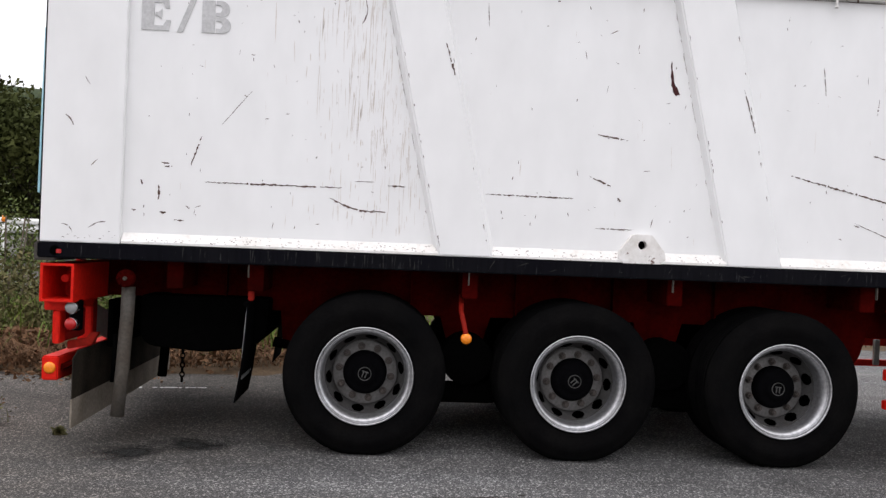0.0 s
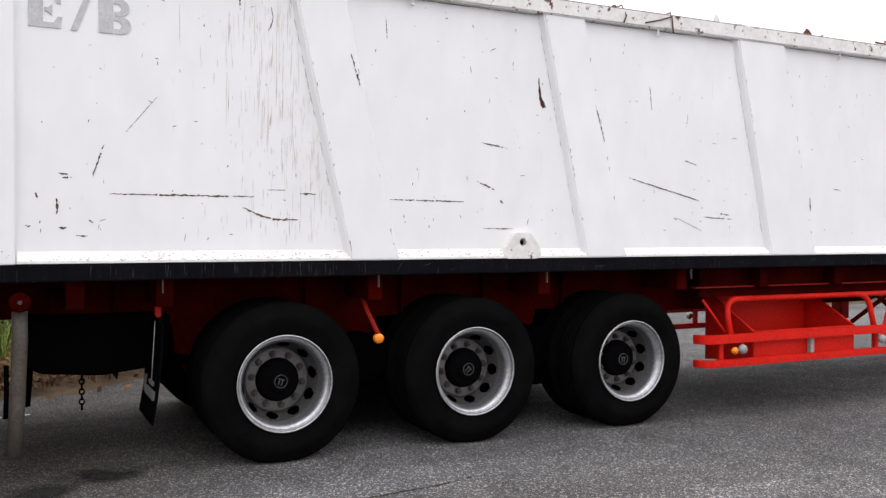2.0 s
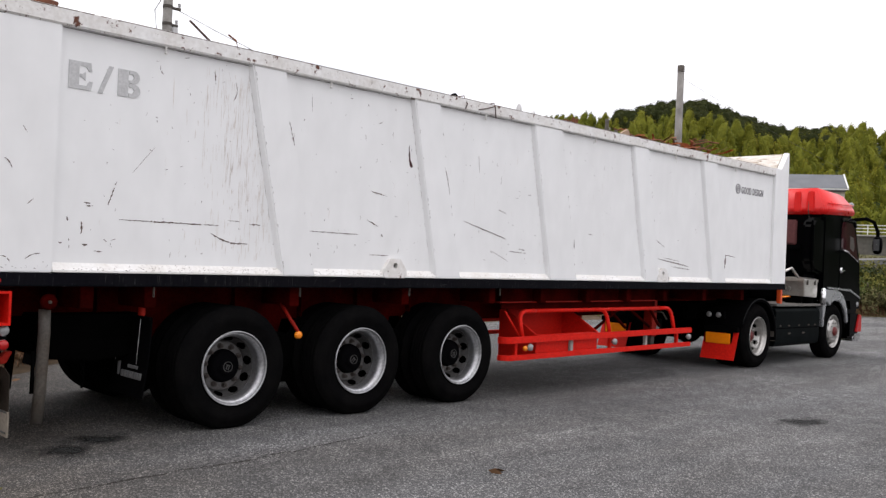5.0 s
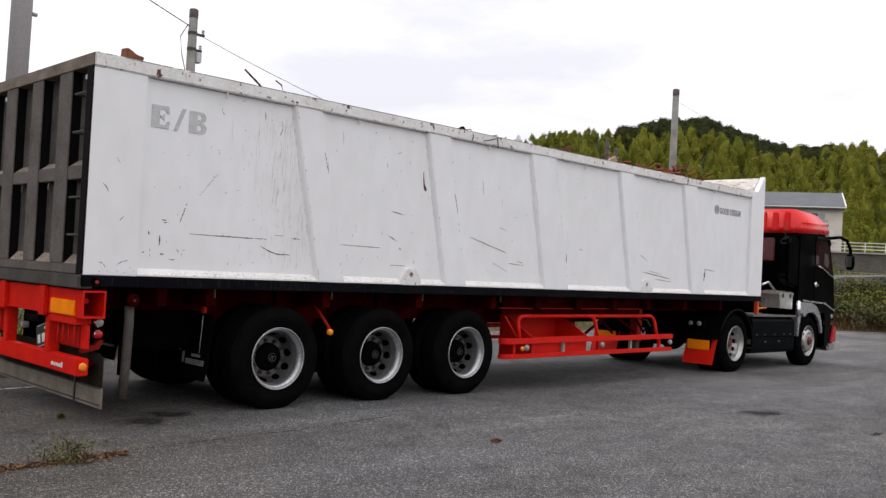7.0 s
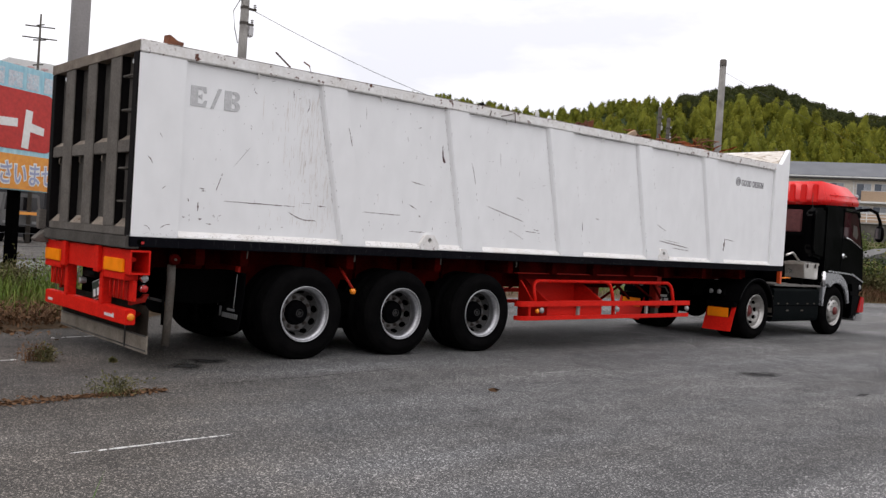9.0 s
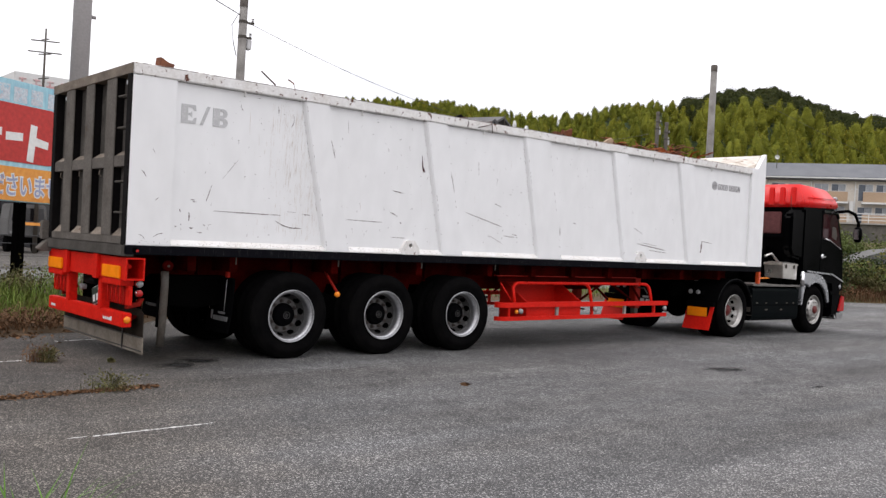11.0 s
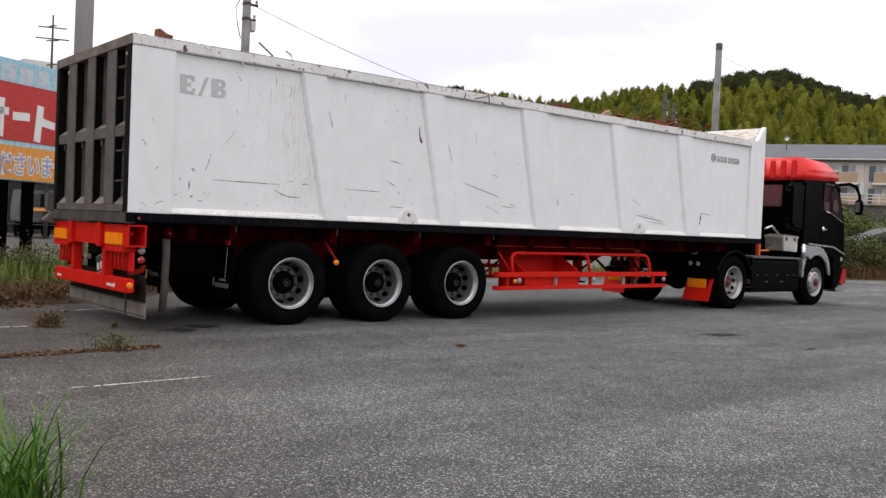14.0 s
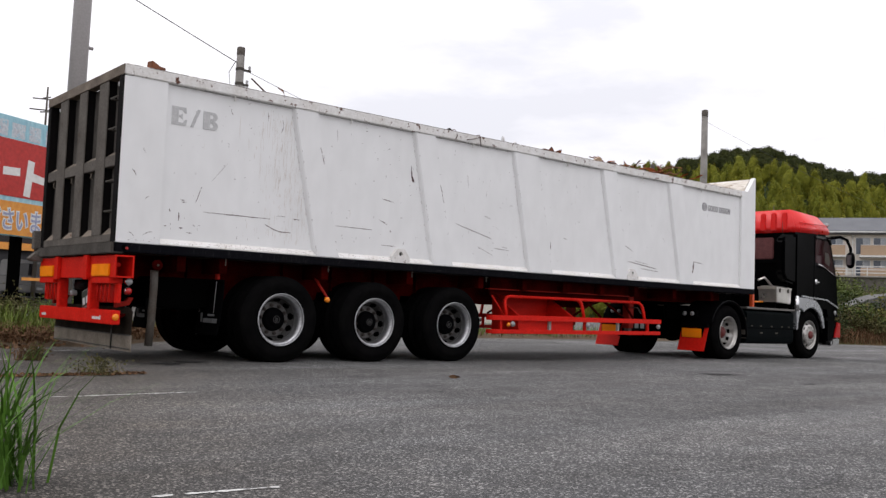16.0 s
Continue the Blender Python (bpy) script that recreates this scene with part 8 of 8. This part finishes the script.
def plume_cloud(name, spots, material, leaf, label, category, n=70, seed=4, point=False):
    """Feathery crowns: a ragged heart, coloured darker as inner shade, with many leaf blades round it; spots are (x, y,
    z, height, radius).
    """
    r = np.random.default_rng(seed)

    def profile(t, w, x):
        if point:
            return np.clip(1.03 - t, 0, 1) ** 0.64 * np.clip(t * 2.2, 0.3, 1) * w * 1.4 * (1 + 0.14 * np.sin(t * 13 + x))
        return np.sin(np.pi * np.clip(t * 0.82 + 0.12, 0, 1)) ** 0.8 * w
    pts, verts, faces = [], [], []
    for x, y, z, h, w in spots:
        lean = r.normal(0, 0.12 if point else 0.05, 2) * h
        t = r.uniform(0.10, 1, n)
        a = r.uniform(0, 2 * np.pi, n)
        q = np.sqrt(r.uniform(0.25, 1.15, n)) * profile(t, w, x)
        pts.append(np.stack([x + q * np.cos(a) + lean[0] * t * t, y + q * np.sin(a) + lean[1] * t * t, z + h * t - 0.12 * q + r.normal(0, 0.2, n)], 1))
        base, ring = len(verts), 9 if point else 12
        levels = (0.05, 0.18, 0.30, 0.42, 0.54, 0.66, 0.77, 0.88)
        for t in levels:
            for k in range(ring):
                a = 2 * math.pi * k / ring + t * 3
                q = float(profile(np.array([t]), w, x)[0]) * r.uniform(0.62, 0.90) * (0.86 if point else 0.95)
                verts.append((x + q * math.cos(a) + lean[0] * t * t, y + q * math.sin(a) + lean[1] * t * t, z + h * (t + r.uniform(-0.05, 0.05))))
        verts.append((x + lean[0], y + lean[1], z + h * 0.97))
        for v in range(len(levels) - 1):
            for k in range(ring):
                c = base + v * ring
                faces.append((c + k, c + (k + 1) % ring, c + ring + (k + 1) % ring, c + ring + k))
        c = base + (len(levels) - 1) * ring
        faces += [(c + k, c + (k + 1) % ring, len(verts) - 1) for k in range(ring)]
    me = cards(name, np.concatenate(pts), leaf, material, seed=seed)
    bm = bmesh.new()
    bm.from_mesh(me)
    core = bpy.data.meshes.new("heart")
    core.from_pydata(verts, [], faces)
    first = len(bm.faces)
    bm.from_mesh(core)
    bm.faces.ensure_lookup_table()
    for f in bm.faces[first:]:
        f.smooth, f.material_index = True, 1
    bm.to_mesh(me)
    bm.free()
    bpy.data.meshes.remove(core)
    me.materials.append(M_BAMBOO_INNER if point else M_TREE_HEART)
    return thing(name, me, None, label, category, kind="stuff")


rng = random.Random(21)
spots = [[], [], []]
# the grove climbs in loose ranks, so that each rank's tips stand clear of the one before it
RANKS = [(129 + 8 * k, 1.9 + 0.04 * k, 17, 58, (6.5, 8, 9, 9, 9, 9, 8.5, 8.5, 8, 8, 8, 8)[k]) for k in range(12)] + [(224 + 11 * k, 2.2, 33 + 0.6 * k, 58, 5.2 - 0.2 * k) for k in range(7)] + [(226 + 14 * k, 2.4, 17, 24.5 - 0.8 * k, 6.5) for k in range(4)] + [(226, 2.1, 23, 34, 8.0)]
for d0, step, a0, a1, tall in RANKS:
    a = a0 + rng.uniform(0, 1)
    far = d0 > 220
    while a < a1:
        d = d0 + rng.uniform(-3.5, 3.5)
        x, y = -5.4 + d * math.cos(radians(a)), -3.7 + d * math.sin(radians(a))
        h = tall * rng.uniform(0.70, 1.18)
        spots[rng.choice((0, 0, 0, 1, 1, 2) if a < 36 else (0, 1, 1, 1, 1, 2))].append((x, y, hill_height(x, y) - 1.2, h, h * (rng.uniform(0.24, 0.40) if far else rng.uniform(0.16, 0.27))))
        a += math.degrees(step / d0) * rng.uniform(0.4, 1.5)
for k, (m_, words) in enumerate(((M_BAMBOO, "yellow-green"), (M_BAMBOO_MID, "green"), (M_BAMBOO_YELLOW, "yellowing"))):
    plume_cloud("bamboo_grove", spots[k], m_, 0.23, words + " bamboo grove on the hill's foot", "bamboo", n=400, seed=5 + 10 * k, point=True)
spots = []
for k in range(760):
    a = rng.uniform(21.5, 36.5) if k < 620 else rng.uniform(36.5, 58)
    d = rng.uniform(232 if a < 34.5 else 300, 330)
    x, y = -5.4 + d * math.cos(radians(a)), -3.7 + d * math.sin(radians(a))
    spots.append((x, y, hill_height(x, y) - (2 if a < 34.5 else 4), rng.uniform(5, 7.5), rng.uniform(2.2, 3.8)))
plume_cloud("hill_trees", spots, M_TREE, 0.26, "dark green broadleaf woods on the hilltop", "woods", n=380, seed=6)


def tree(x, y, h, w, seed, material=M_TREE, leaf=0.22, n=2600, label="dark green broadleaf tree"):
    """A tapered trunk with limbs and an uneven crown of leaf clumps."""
    r = random.Random(seed)
    t = empty("tree", Matrix.Translation((x, y, 0)), label, "tree")
    b = new_bm()
    pipe(b, [(0, 0, 0), (0.05 * h * r.uniform(-1, 1), 0.03 * h, 0.3 * h), (0.06 * h * r.uniform(-1, 1), 0, 0.6 * h), (0, 0, 0.85 * h)], 0.025 * h, 10)
    for v in b.verts:
        k = 1.25 - v.co.z / h
        v.co.x, v.co.y = v.co.x * k, v.co.y * k
    clumps = []
    for i in range(16):
        a, z = r.uniform(0, 6.28), r.uniform(0.30, 0.95) * h
        q = w * r.uniform(0.25, 0.9) * (1.1 - 0.5 * abs(z / h - 0.6) * 2)
        c = (q * math.cos(a), q * math.sin(a), z)
        clumps.append(c)
        pipe(b, [(0, 0, z * 0.6), (c[0] * 0.6, c[1] * 0.6, z * 0.85), c], 0.006 * h, 6)
    part("trunk", b, M_BARK, t)
    rr = np.random.default_rng(seed)
    pts = []
    for c in clumps:
        s = w * r.uniform(0.30, 0.5)
        d = rr.normal(size=(n // 16, 3))
        d *= (rr.uniform(0.05, 1, n // 16) ** 0.45 / np.linalg.norm(d, axis=1))[:, None]
        pts.append(d * np.array([s, s, s * 0.75]) * 1.12 + np.array(c))
    part("crown", cards("crown", np.concatenate(pts), leaf, material, seed=seed), None, t)
    return t


for k, (x, y, h, w) in enumerate(((-24, 34, 8, 4.5), (-18, 36, 7, 4.2), (-13.5, 35, 6.0, 3.6), (-30, 30, 9, 5), (-36, 24, 9, 5), (-21, 41, 8, 5), (-9.5, 41, 5.5, 3.6), (-44, 18, 10, 6), (-4.0, 44, 5, 3))):
    tree(x, y, h, w, 40 + k, n=13000, leaf=0.15)


def shrub(name, x, y, w, h, n, leaf, material, seed, label, z=0.0, depth=None):
    """A low bush: short stems and an uneven mound of leaves."""
    r = np.random.default_rng(seed)
    t = empty(name, Matrix.Translation((x, y, z)), label, "bush")
    b = new_bm()
    for k in range(7):
        a, q = r.uniform(0, 6.28), r.uniform(0.2, 0.7)
        pipe(b, [(0.1 * w * math.cos(a), 0.1 * w * math.sin(a), 0), (q * w * 0.5 * math.cos(a), q * w * 0.5 * math.sin(a), h * 0.45), (q * w * 0.7 * math.cos(a), q * w * 0.7 * math.sin(a), h * 0.85)], 0.012, 5)
    part("stems", b, M_BARK, t)
    c = r.normal(size=(14, 3)) * np.array([w * 0.42, (depth or w) * 0.42, h * 0.2]) + np.array([0, 0, h * 0.52])
    idx = r.integers(0, 14, n)
    pts = c[idx] + r.normal(size=(n, 3)) * np.array([w * 0.16, w * 0.16, h * 0.16])
    pts[:, 2] = np.clip(pts[:, 2], 0.03, h * 1.15)
    part("leaves", cards("leaves", pts, leaf, material, seed=seed), None, t)
    return t


# verge behind the truck
EDGE = [(-14, 7.9), (-6, 8.1), (-2.6, 8.25), (-1.0, 8.75), (1.0, 10.6), (4, 13.0), (12, 13.9), (30, 13.8), (60, 11.0)]
b = new_bm()
front = []
for (xa, ya), (xb, yb) in zip(EDGE, EDGE[1:]):
    n = max(4, int((xb - xa) / 0.35))
    for i in range(n):
        t = i / n
        front.append((xa + (xb - xa) * t, ya + (yb - ya) * t + random.uniform(-0.12, 0.12)))
rows = [[b.verts.new((x, y + dy, z)) for x, y in front] for dy, z in ((0, -0.003), (0.25, 0.035), (1.4, 0.10), (3.6, 0.12), (6.6, -0.003))]
for row in rows[1:4]:
    for v in row:
        v.co.z += 0.03 * noise.noise(Vector((v.co.x * 1.5, v.co.y * 1.5, 1)))
for p, q in zip(rows, rows[1:]):
    for i in range(len(front) - 1):
        b.faces.new((p[i], p[i + 1], q[i + 1], q[i])).smooth = True
thing("verge", b, M_LITTER, "strip of earth and dry leaf litter along the asphalt", "verge", kind="structure")
rng = random.Random(31)


def edge_y(x):
    for (xa, ya), (xb, yb) in zip(EDGE, EDGE[1:]):
        if xa <= x <= xb:
            return ya + (yb - ya) * (x - xa) / (xb - xa)
    return EDGE[-1][1]


roots, hs = [], []
for k in range(5200):
    x = rng.uniform(-12, 34)
    roots.append((x, edge_y(x) + 0.5 + abs(rng.gauss(0, 1.7)), 0.04))
    hs.append(rng.uniform(0.12, 0.5))
for k in range(3600):
    x = rng.uniform(-6.5, -0.3)
    roots.append((x, max(edge_y(x) + 1.2, rng.uniform(9.6, 13.6)), 0.05))
    hs.append(rng.uniform(0.2, 0.62))
thing("verge_grass", blades("verge_grass", roots, hs, 0.016, M_GRASS, 0.5, 3), None, "tufts of green and yellowing grass on the verge", "grass", kind="stuff")
roots, hs = [], []
for k in range(2600):
    x = rng.uniform(-9, 30)
    roots.append((x, edge_y(x) + 0.15 + abs(rng.gauss(0, 0.8)), 0.03))
    hs.append(rng.uniform(0.05, 0.22))
thing("dry_stalks", blades("dry_stalks", roots, hs, 0.012, M_STRAW, 1.4, 4), None, "dead brown stalks and leaves on the verge", "dry grass", kind="stuff")
for k, (x, y, w, h, m_) in enumerate(((-4.3, 10.9, 1.4, 0.9, M_WEED), (-5.8, 10.6, 1.6, 1.25, M_BUSH), (-3.2, 12.2, 1.3, 1.2, M_BUSH), (-7.4, 11.2, 1.8, 1.5, M_BUSH), (-2.3, 13.0, 1.2, 0.8, M_WEED), (-9.2, 11.5, 1.9, 1.5, M_GRASS), (-5.0, 12.4, 1.8, 1.7, M_BUSH), (-11.0, 11.0, 2.0, 1.4, M_BUSH), (-4.4, 10.1, 1.0, 0.5, M_WEED), (-6.6, 9.9, 1.2, 0.7, M_BUSH))):
    shrub("roadside_bush", x, y, w, h, 5200, 0.036, m_, 70 + k, "leafy green roadside bush with broad leaves")
for k, (x, y, w, h) in enumerate(((-0.7, 13.2, 0.9, 0.6), (0.3, 14.0, 1.0, 0.6), (-2.1, 12.4, 0.8, 0.5))):
    shrub("tall_weeds", x, y, w, h, 2400, 0.026, M_WEED if k != 1 else M_GRASS, 90 + k, "tall rank weeds under the billboard")

# bank at the far end of the car park, with bushes and a concrete path
b = new_bm()
BL = [(28, 14.4), (34, 12.6), (42, 8.0), (60, -4.0)]
front = []
for (xa, ya), (xb, yb) in zip(BL, BL[1:]):
    for i in range(14):
        t = i / 14
        front.append(Vector((xa + (xb - xa) * t, ya + (yb - ya) * t, 0)))
out = Vector((0.78, 0.62, 0))
BANK = ((0, -0.01), (1.2, 0.35), (5, 1.0), (9, 1.75), (12, 2.5), (15, 2.8), (30, 3.5), (58, 4.0))


def bank_z(d):
    return float(np.interp(d, [v[0] for v in BANK], [v[1] for v in BANK]))


rows = []
for d, z in BANK:
    rows.append([b.verts.new(p + out * d + Vector((0, 0, z + (0.12 * noise.noise(p * 0.4 + out * d) if 0 < d < 6 else 0)))) for p in front])
for p, q in zip(rows, rows[1:]):
    for i in range(len(front) - 1):
        b.faces.new((p[i], p[i + 1], q[i + 1], q[i])).smooth = True
thing("grass_bank", b, M_BANK, "rough grassy bank at the end of the car park", "bank", kind="structure")
b = new_bm()
PATH_LOW = [(36.4, 19.4, 1.36), (37.3, 18.0, 1.46), (38.0, 16.8, 1.62), (38.4, 16.2, 1.88), (38.8, 15.7, 2.14), (39.3, 15.0, 2.40), (40.4, 13.4, 2.56), (42.5, 11.0, 2.66)]
PATH_TOP = [(39.0, 20.8, 1.74), (40.0, 19.4, 1.80), (40.7, 18.1, 1.92), (41.1, 17.5, 2.24), (41.4, 17.0, 2.44), (41.9, 16.4, 2.54), (43.0, 14.8, 2.66), (45.0, 12.2, 2.76)]
low = [(b.verts.new((x, y, z - 0.9)), b.verts.new((x, y, z))) for x, y, z in PATH_LOW]
high = [(b.verts.new((x, y, z)), b.verts.new((x, y, z - 0.9))) for x, y, z in PATH_TOP]
for k in range(len(low) - 1):
    b.faces.new((low[k][0], low[k + 1][0], low[k + 1][1], low[k][1]))
    b.faces.new((low[k][1], low[k + 1][1], high[k + 1][0], high[k][0]))
    b.faces.new((high[k][0], high[k + 1][0], high[k + 1][1], high[k][1]))
bmesh.ops.recalc_face_normals(b, faces=b.faces)
thing("path", b, M_ROAD, "pale concrete path climbing the grassy bank", "path", kind="structure")


def on_path(x, y):
    xl = np.interp(y, [p[1] for p in PATH_LOW[::-1]], [p[0] for p in PATH_LOW[::-1]])
    xt = np.interp(y, [p[1] for p in PATH_TOP[::-1]], [p[0] for p in PATH_TOP[::-1]])
    return 10 < y < 21 and xl - 0.25 < x < xt + 0.2


rr = np.random.default_rng(8)
roots, hs = [], []
for k in range(15000):
    i = rr.integers(0, len(front) - 1)
    d = rr.uniform(0.1, 5.8) if k % 4 else rr.uniform(12, 22)
    p = front[i].lerp(front[i + 1], rr.uniform()) + out * d
    if on_path(p.x, p.y):
        continue
    roots.append((p.x, p.y, bank_z(d) - 0.05))
    hs.append(rr.uniform(0.12, 0.36))
thing("bank_grass", blades("bank_grass", roots, hs, 0.02, M_WEED, 0.7, 9), None, "long green and brown grass on the bank", "grass", kind="stuff")
roots, hs = [], []
for k in range(8000):
    i = rr.integers(0, len(front) - 1)
    d = 0.05 + abs(rr.normal(0, 1.4))
    p = front[i].lerp(front[i + 1], rr.uniform()) + out * d
    if on_path(p.x, p.y):
        continue
    roots.append((p.x, p.y, bank_z(d) - 0.05))
    hs.append(rr.uniform(0.15, 0.65))
thing("dry_bank_grass", blades("dry_bank_grass", roots, hs, 0.02, M_STRAW, 0.8, 19), None, "dead brown grass at the foot of the bank", "dry grass", kind="stuff")
# rank growth along the lower edge of the path
for k, (x, y, w, h, z) in enumerate(((36.8, 16.0, 1.2, 0.40, 0.85), (37.3, 15.0, 1.4, 0.60, 0.95), (37.8, 14.2, 1.5, 0.95, 1.05), (38.5, 13.2, 1.8, 1.2, 1.1), (36.3, 17.2, 1.1, 0.3, 0.8), (39.4, 12.0, 1.8, 1.3, 1.1), (36.8, 14.8, 1.3, 0.65, 0.75), (37.7, 13.6, 1.5, 0.9, 0.85))):
    shrub("path_bush", x, y, w, h, 2200, 0.085, (M_BUSH_OLIVE, M_BUSH, M_BUSH_DARK)[k % 3], 220 + k, "rank green bush below the concrete path", z=z - 0.1)
for k, (x, y, w, h) in enumerate(((40.6, 21.6, 2.2, 1.9), (41.6, 20.2, 2.2, 1.9), (42.4, 18.9, 2.0, 1.5), (39.6, 23.0, 2.4, 2.2))):
    shrub("path_bush", x, y, w, h, 2600, 0.10, M_BUSH, 240 + k, "dark green bush above the concrete path", z=1.7)
rng = random.Random(55)
for k in range(92):
    near = k < 80
    i = rng.randrange(len(front) - 1) if near else rng.randrange(3, 13)
    d = rng.uniform(0.8, 5.6) if near else rng.uniform(12, 22)
    p = front[i] + out * d
    if on_path(p.x, p.y) or on_path(p.x + 0.7, p.y + 0.5) or on_path(p.x - 0.7, p.y - 0.5):
        continue
    s = rng.uniform(0.9, 2.1) if near else rng.uniform(1.4, 2.6)
    shrub("bank_bush", p.x, p.y, s, s * (rng.uniform(0.45, 0.75) if near else 0.65), 1500, 0.085 if near else 0.11, rng.choice((M_BUSH, M_BUSH_DARK, M_WEED, M_BUSH_OLIVE, M_BUSH_DARK, M_BUSH_OLIVE)), 120 + k, "low rough bush on the grassy bank" if near else "dense green bush above the bank", z=bank_z(d) - 0.1)
b = new_bm()
bmesh.ops.create_icosphere(b, subdivisions=3, radius=0.34)
for v in b.verts:
    v.co *= 1 + 0.25 * noise.noise(v.co * 3)
    v.co.z *= 1.25
thing("boulder", b, M_CONCRETE, "pale grey boulder at the foot of the bank", "rock", m=Matrix.Translation((35.9, 13.5, 0.42)))

# ---- weeds on the asphalt, and the tall grass near the camera's stand ----


def weed(x, y, w, h, seed, dry=0.5):
    r = random.Random(seed)
    t = empty("weed", Matrix.Translation((x, y, 0)), "small dusty weed growing from a crack in the asphalt", "weed", "weeds in the cracks")
    roots = [(r.gauss(0, w * 0.25), r.gauss(0, w * 0.2), 0) for _ in range(70)]
    part("stalks", blades("stalks", roots, [h * r.uniform(0.4, 1.1) for _ in roots], 0.006, M_STRAW if dry > 0.6 else M_WEED, 0.7, seed), None, t, kind="stuff")
    q = np.random.default_rng(seed)
    pts = q.normal(size=(420, 3)) * np.array([w * 0.3, w * 0.25, h * 0.28]) + np.array([0, 0, h * 0.5])
    pts[:, 2] = np.clip(pts[:, 2], 0.004, h * 1.2)
    part("leaves", cards("leaves", pts[:230] if dry > 0.6 else pts, 0.016, M_STRAW if dry > 0.6 else M_WEED, seed=seed), None, t, kind="stuff")
    return t


weed(-2.60, 6.18, 0.26, 0.19, 1, 0.8)
weed(-2.52, 6.12, 0.16, 0.15, 6)
weed(-2.53, 4.30, 0.30, 0.15, 2)
weed(-3.2, 8.5, 0.3, 0.18, 3, 0.8)
weed(-1.95, 5.9, 0.05, 0.04, 5)
weed(-2.75, 8.2, 0.25, 0.16, 4)
q = np.random.default_rng(14)
n = 1500
t = q.uniform(0, 1, n)
pts = np.stack([-4.4 + 2.3 * t, 4.12 + 0.22 * t + q.normal(0, 0.022 + 0.045 * np.sin(t * 9) ** 2, n), q.uniform(0.004, 0.02, n)], 1)
thing("dead_leaf_drift", cards("dead_leaf_drift", pts, 0.02, M_STRAW, flat=0.9, seed=3), None, "drift of brown dead leaves along a crack", "leaf litter", kind="stuff")
pts = np.stack([q.normal(-3.6, 0.8, 900), q.normal(8.35, 0.3, 900), q.uniform(0.004, 0.03, 900)], 1)
thing("dead_leaf_drift", cards("dead_leaf_drift", pts, 0.03, M_STRAW, flat=0.9, seed=4), None, "brown dead leaves scattered at the verge", "leaf litter", kind="stuff")
thing("fallen_leaf", cards("fallen_leaf", np.array([[0.70, 3.28, 0.012], [0.74, 3.30, 0.014]]), 0.07, M_STRAW, flat=0.9, seed=2), None, "single brown fallen leaf on the asphalt", "leaf")
roots = [(-4.47 + q.normal(0, 0.075), -0.06 + q.normal(0, 0.09), 0) for _ in range(210)]
hs = [float(q.uniform(0.18, 0.59)) for _ in roots]
thing("tall_grass", blades("tall_grass", roots, hs, 0.011, M_GRASS_FRESH, 1.0, 21), None, "fresh green clump of tall grass in the asphalt", "grass")

q2 = np.random.default_rng(77)
n = 3200
u, v = q2.normal(0, 1, n), q2.normal(0, 1, n)
pts = np.stack([-3.55 + 0.75 * u, 9.15 + 0.35 * v, 0.02 + q2.uniform(0, 1, n) * 0.30 * np.exp(-0.5 * (u * u + v * v) * 0.8)], 1)
thing("leaf_mound", cards("leaf_mound", pts, 0.05, M_STRAW, flat=0.5, seed=8), None, "low mound of brown dead leaves and twigs at the verge", "leaf litter", kind="stuff")

# dead stalks and leaves lying thick on the verge behind the tail
q3 = np.random.default_rng(91)
n = 5200
x = q3.uniform(-4.2, 0.8, n)
y = np.array([edge_y(v) for v in x]) + 0.05 + np.abs(q3.normal(0, 1.5, n))
pts = np.stack([x, y, 0.03 + 0.09 * np.minimum(1, (y - 8.2) / 1.5) + q3.uniform(0, 0.10, n)], 1)
thing("dead_leaf_litter", cards("dead_leaf_litter", pts, 0.035, M_STRAW, flat=0.6, seed=12), None, "thick litter of brown dead leaves on the verge", "leaf litter", kind="stuff")
roots, hs = [], []
for k in range(2600):
    x = float(q3.uniform(-4.2, 1.2))
    roots.append((x, edge_y(x) + 0.1 + abs(float(q3.normal(0, 1.4))), 0.05))
    hs.append(float(q3.uniform(0.10, 0.34)))
thing("fallen_stalks", blades("fallen_stalks", roots, hs, 0.010, M_STRAW, 2.0, 29), None, "dead brown stalks fallen on the verge", "dry grass", kind="stuff")
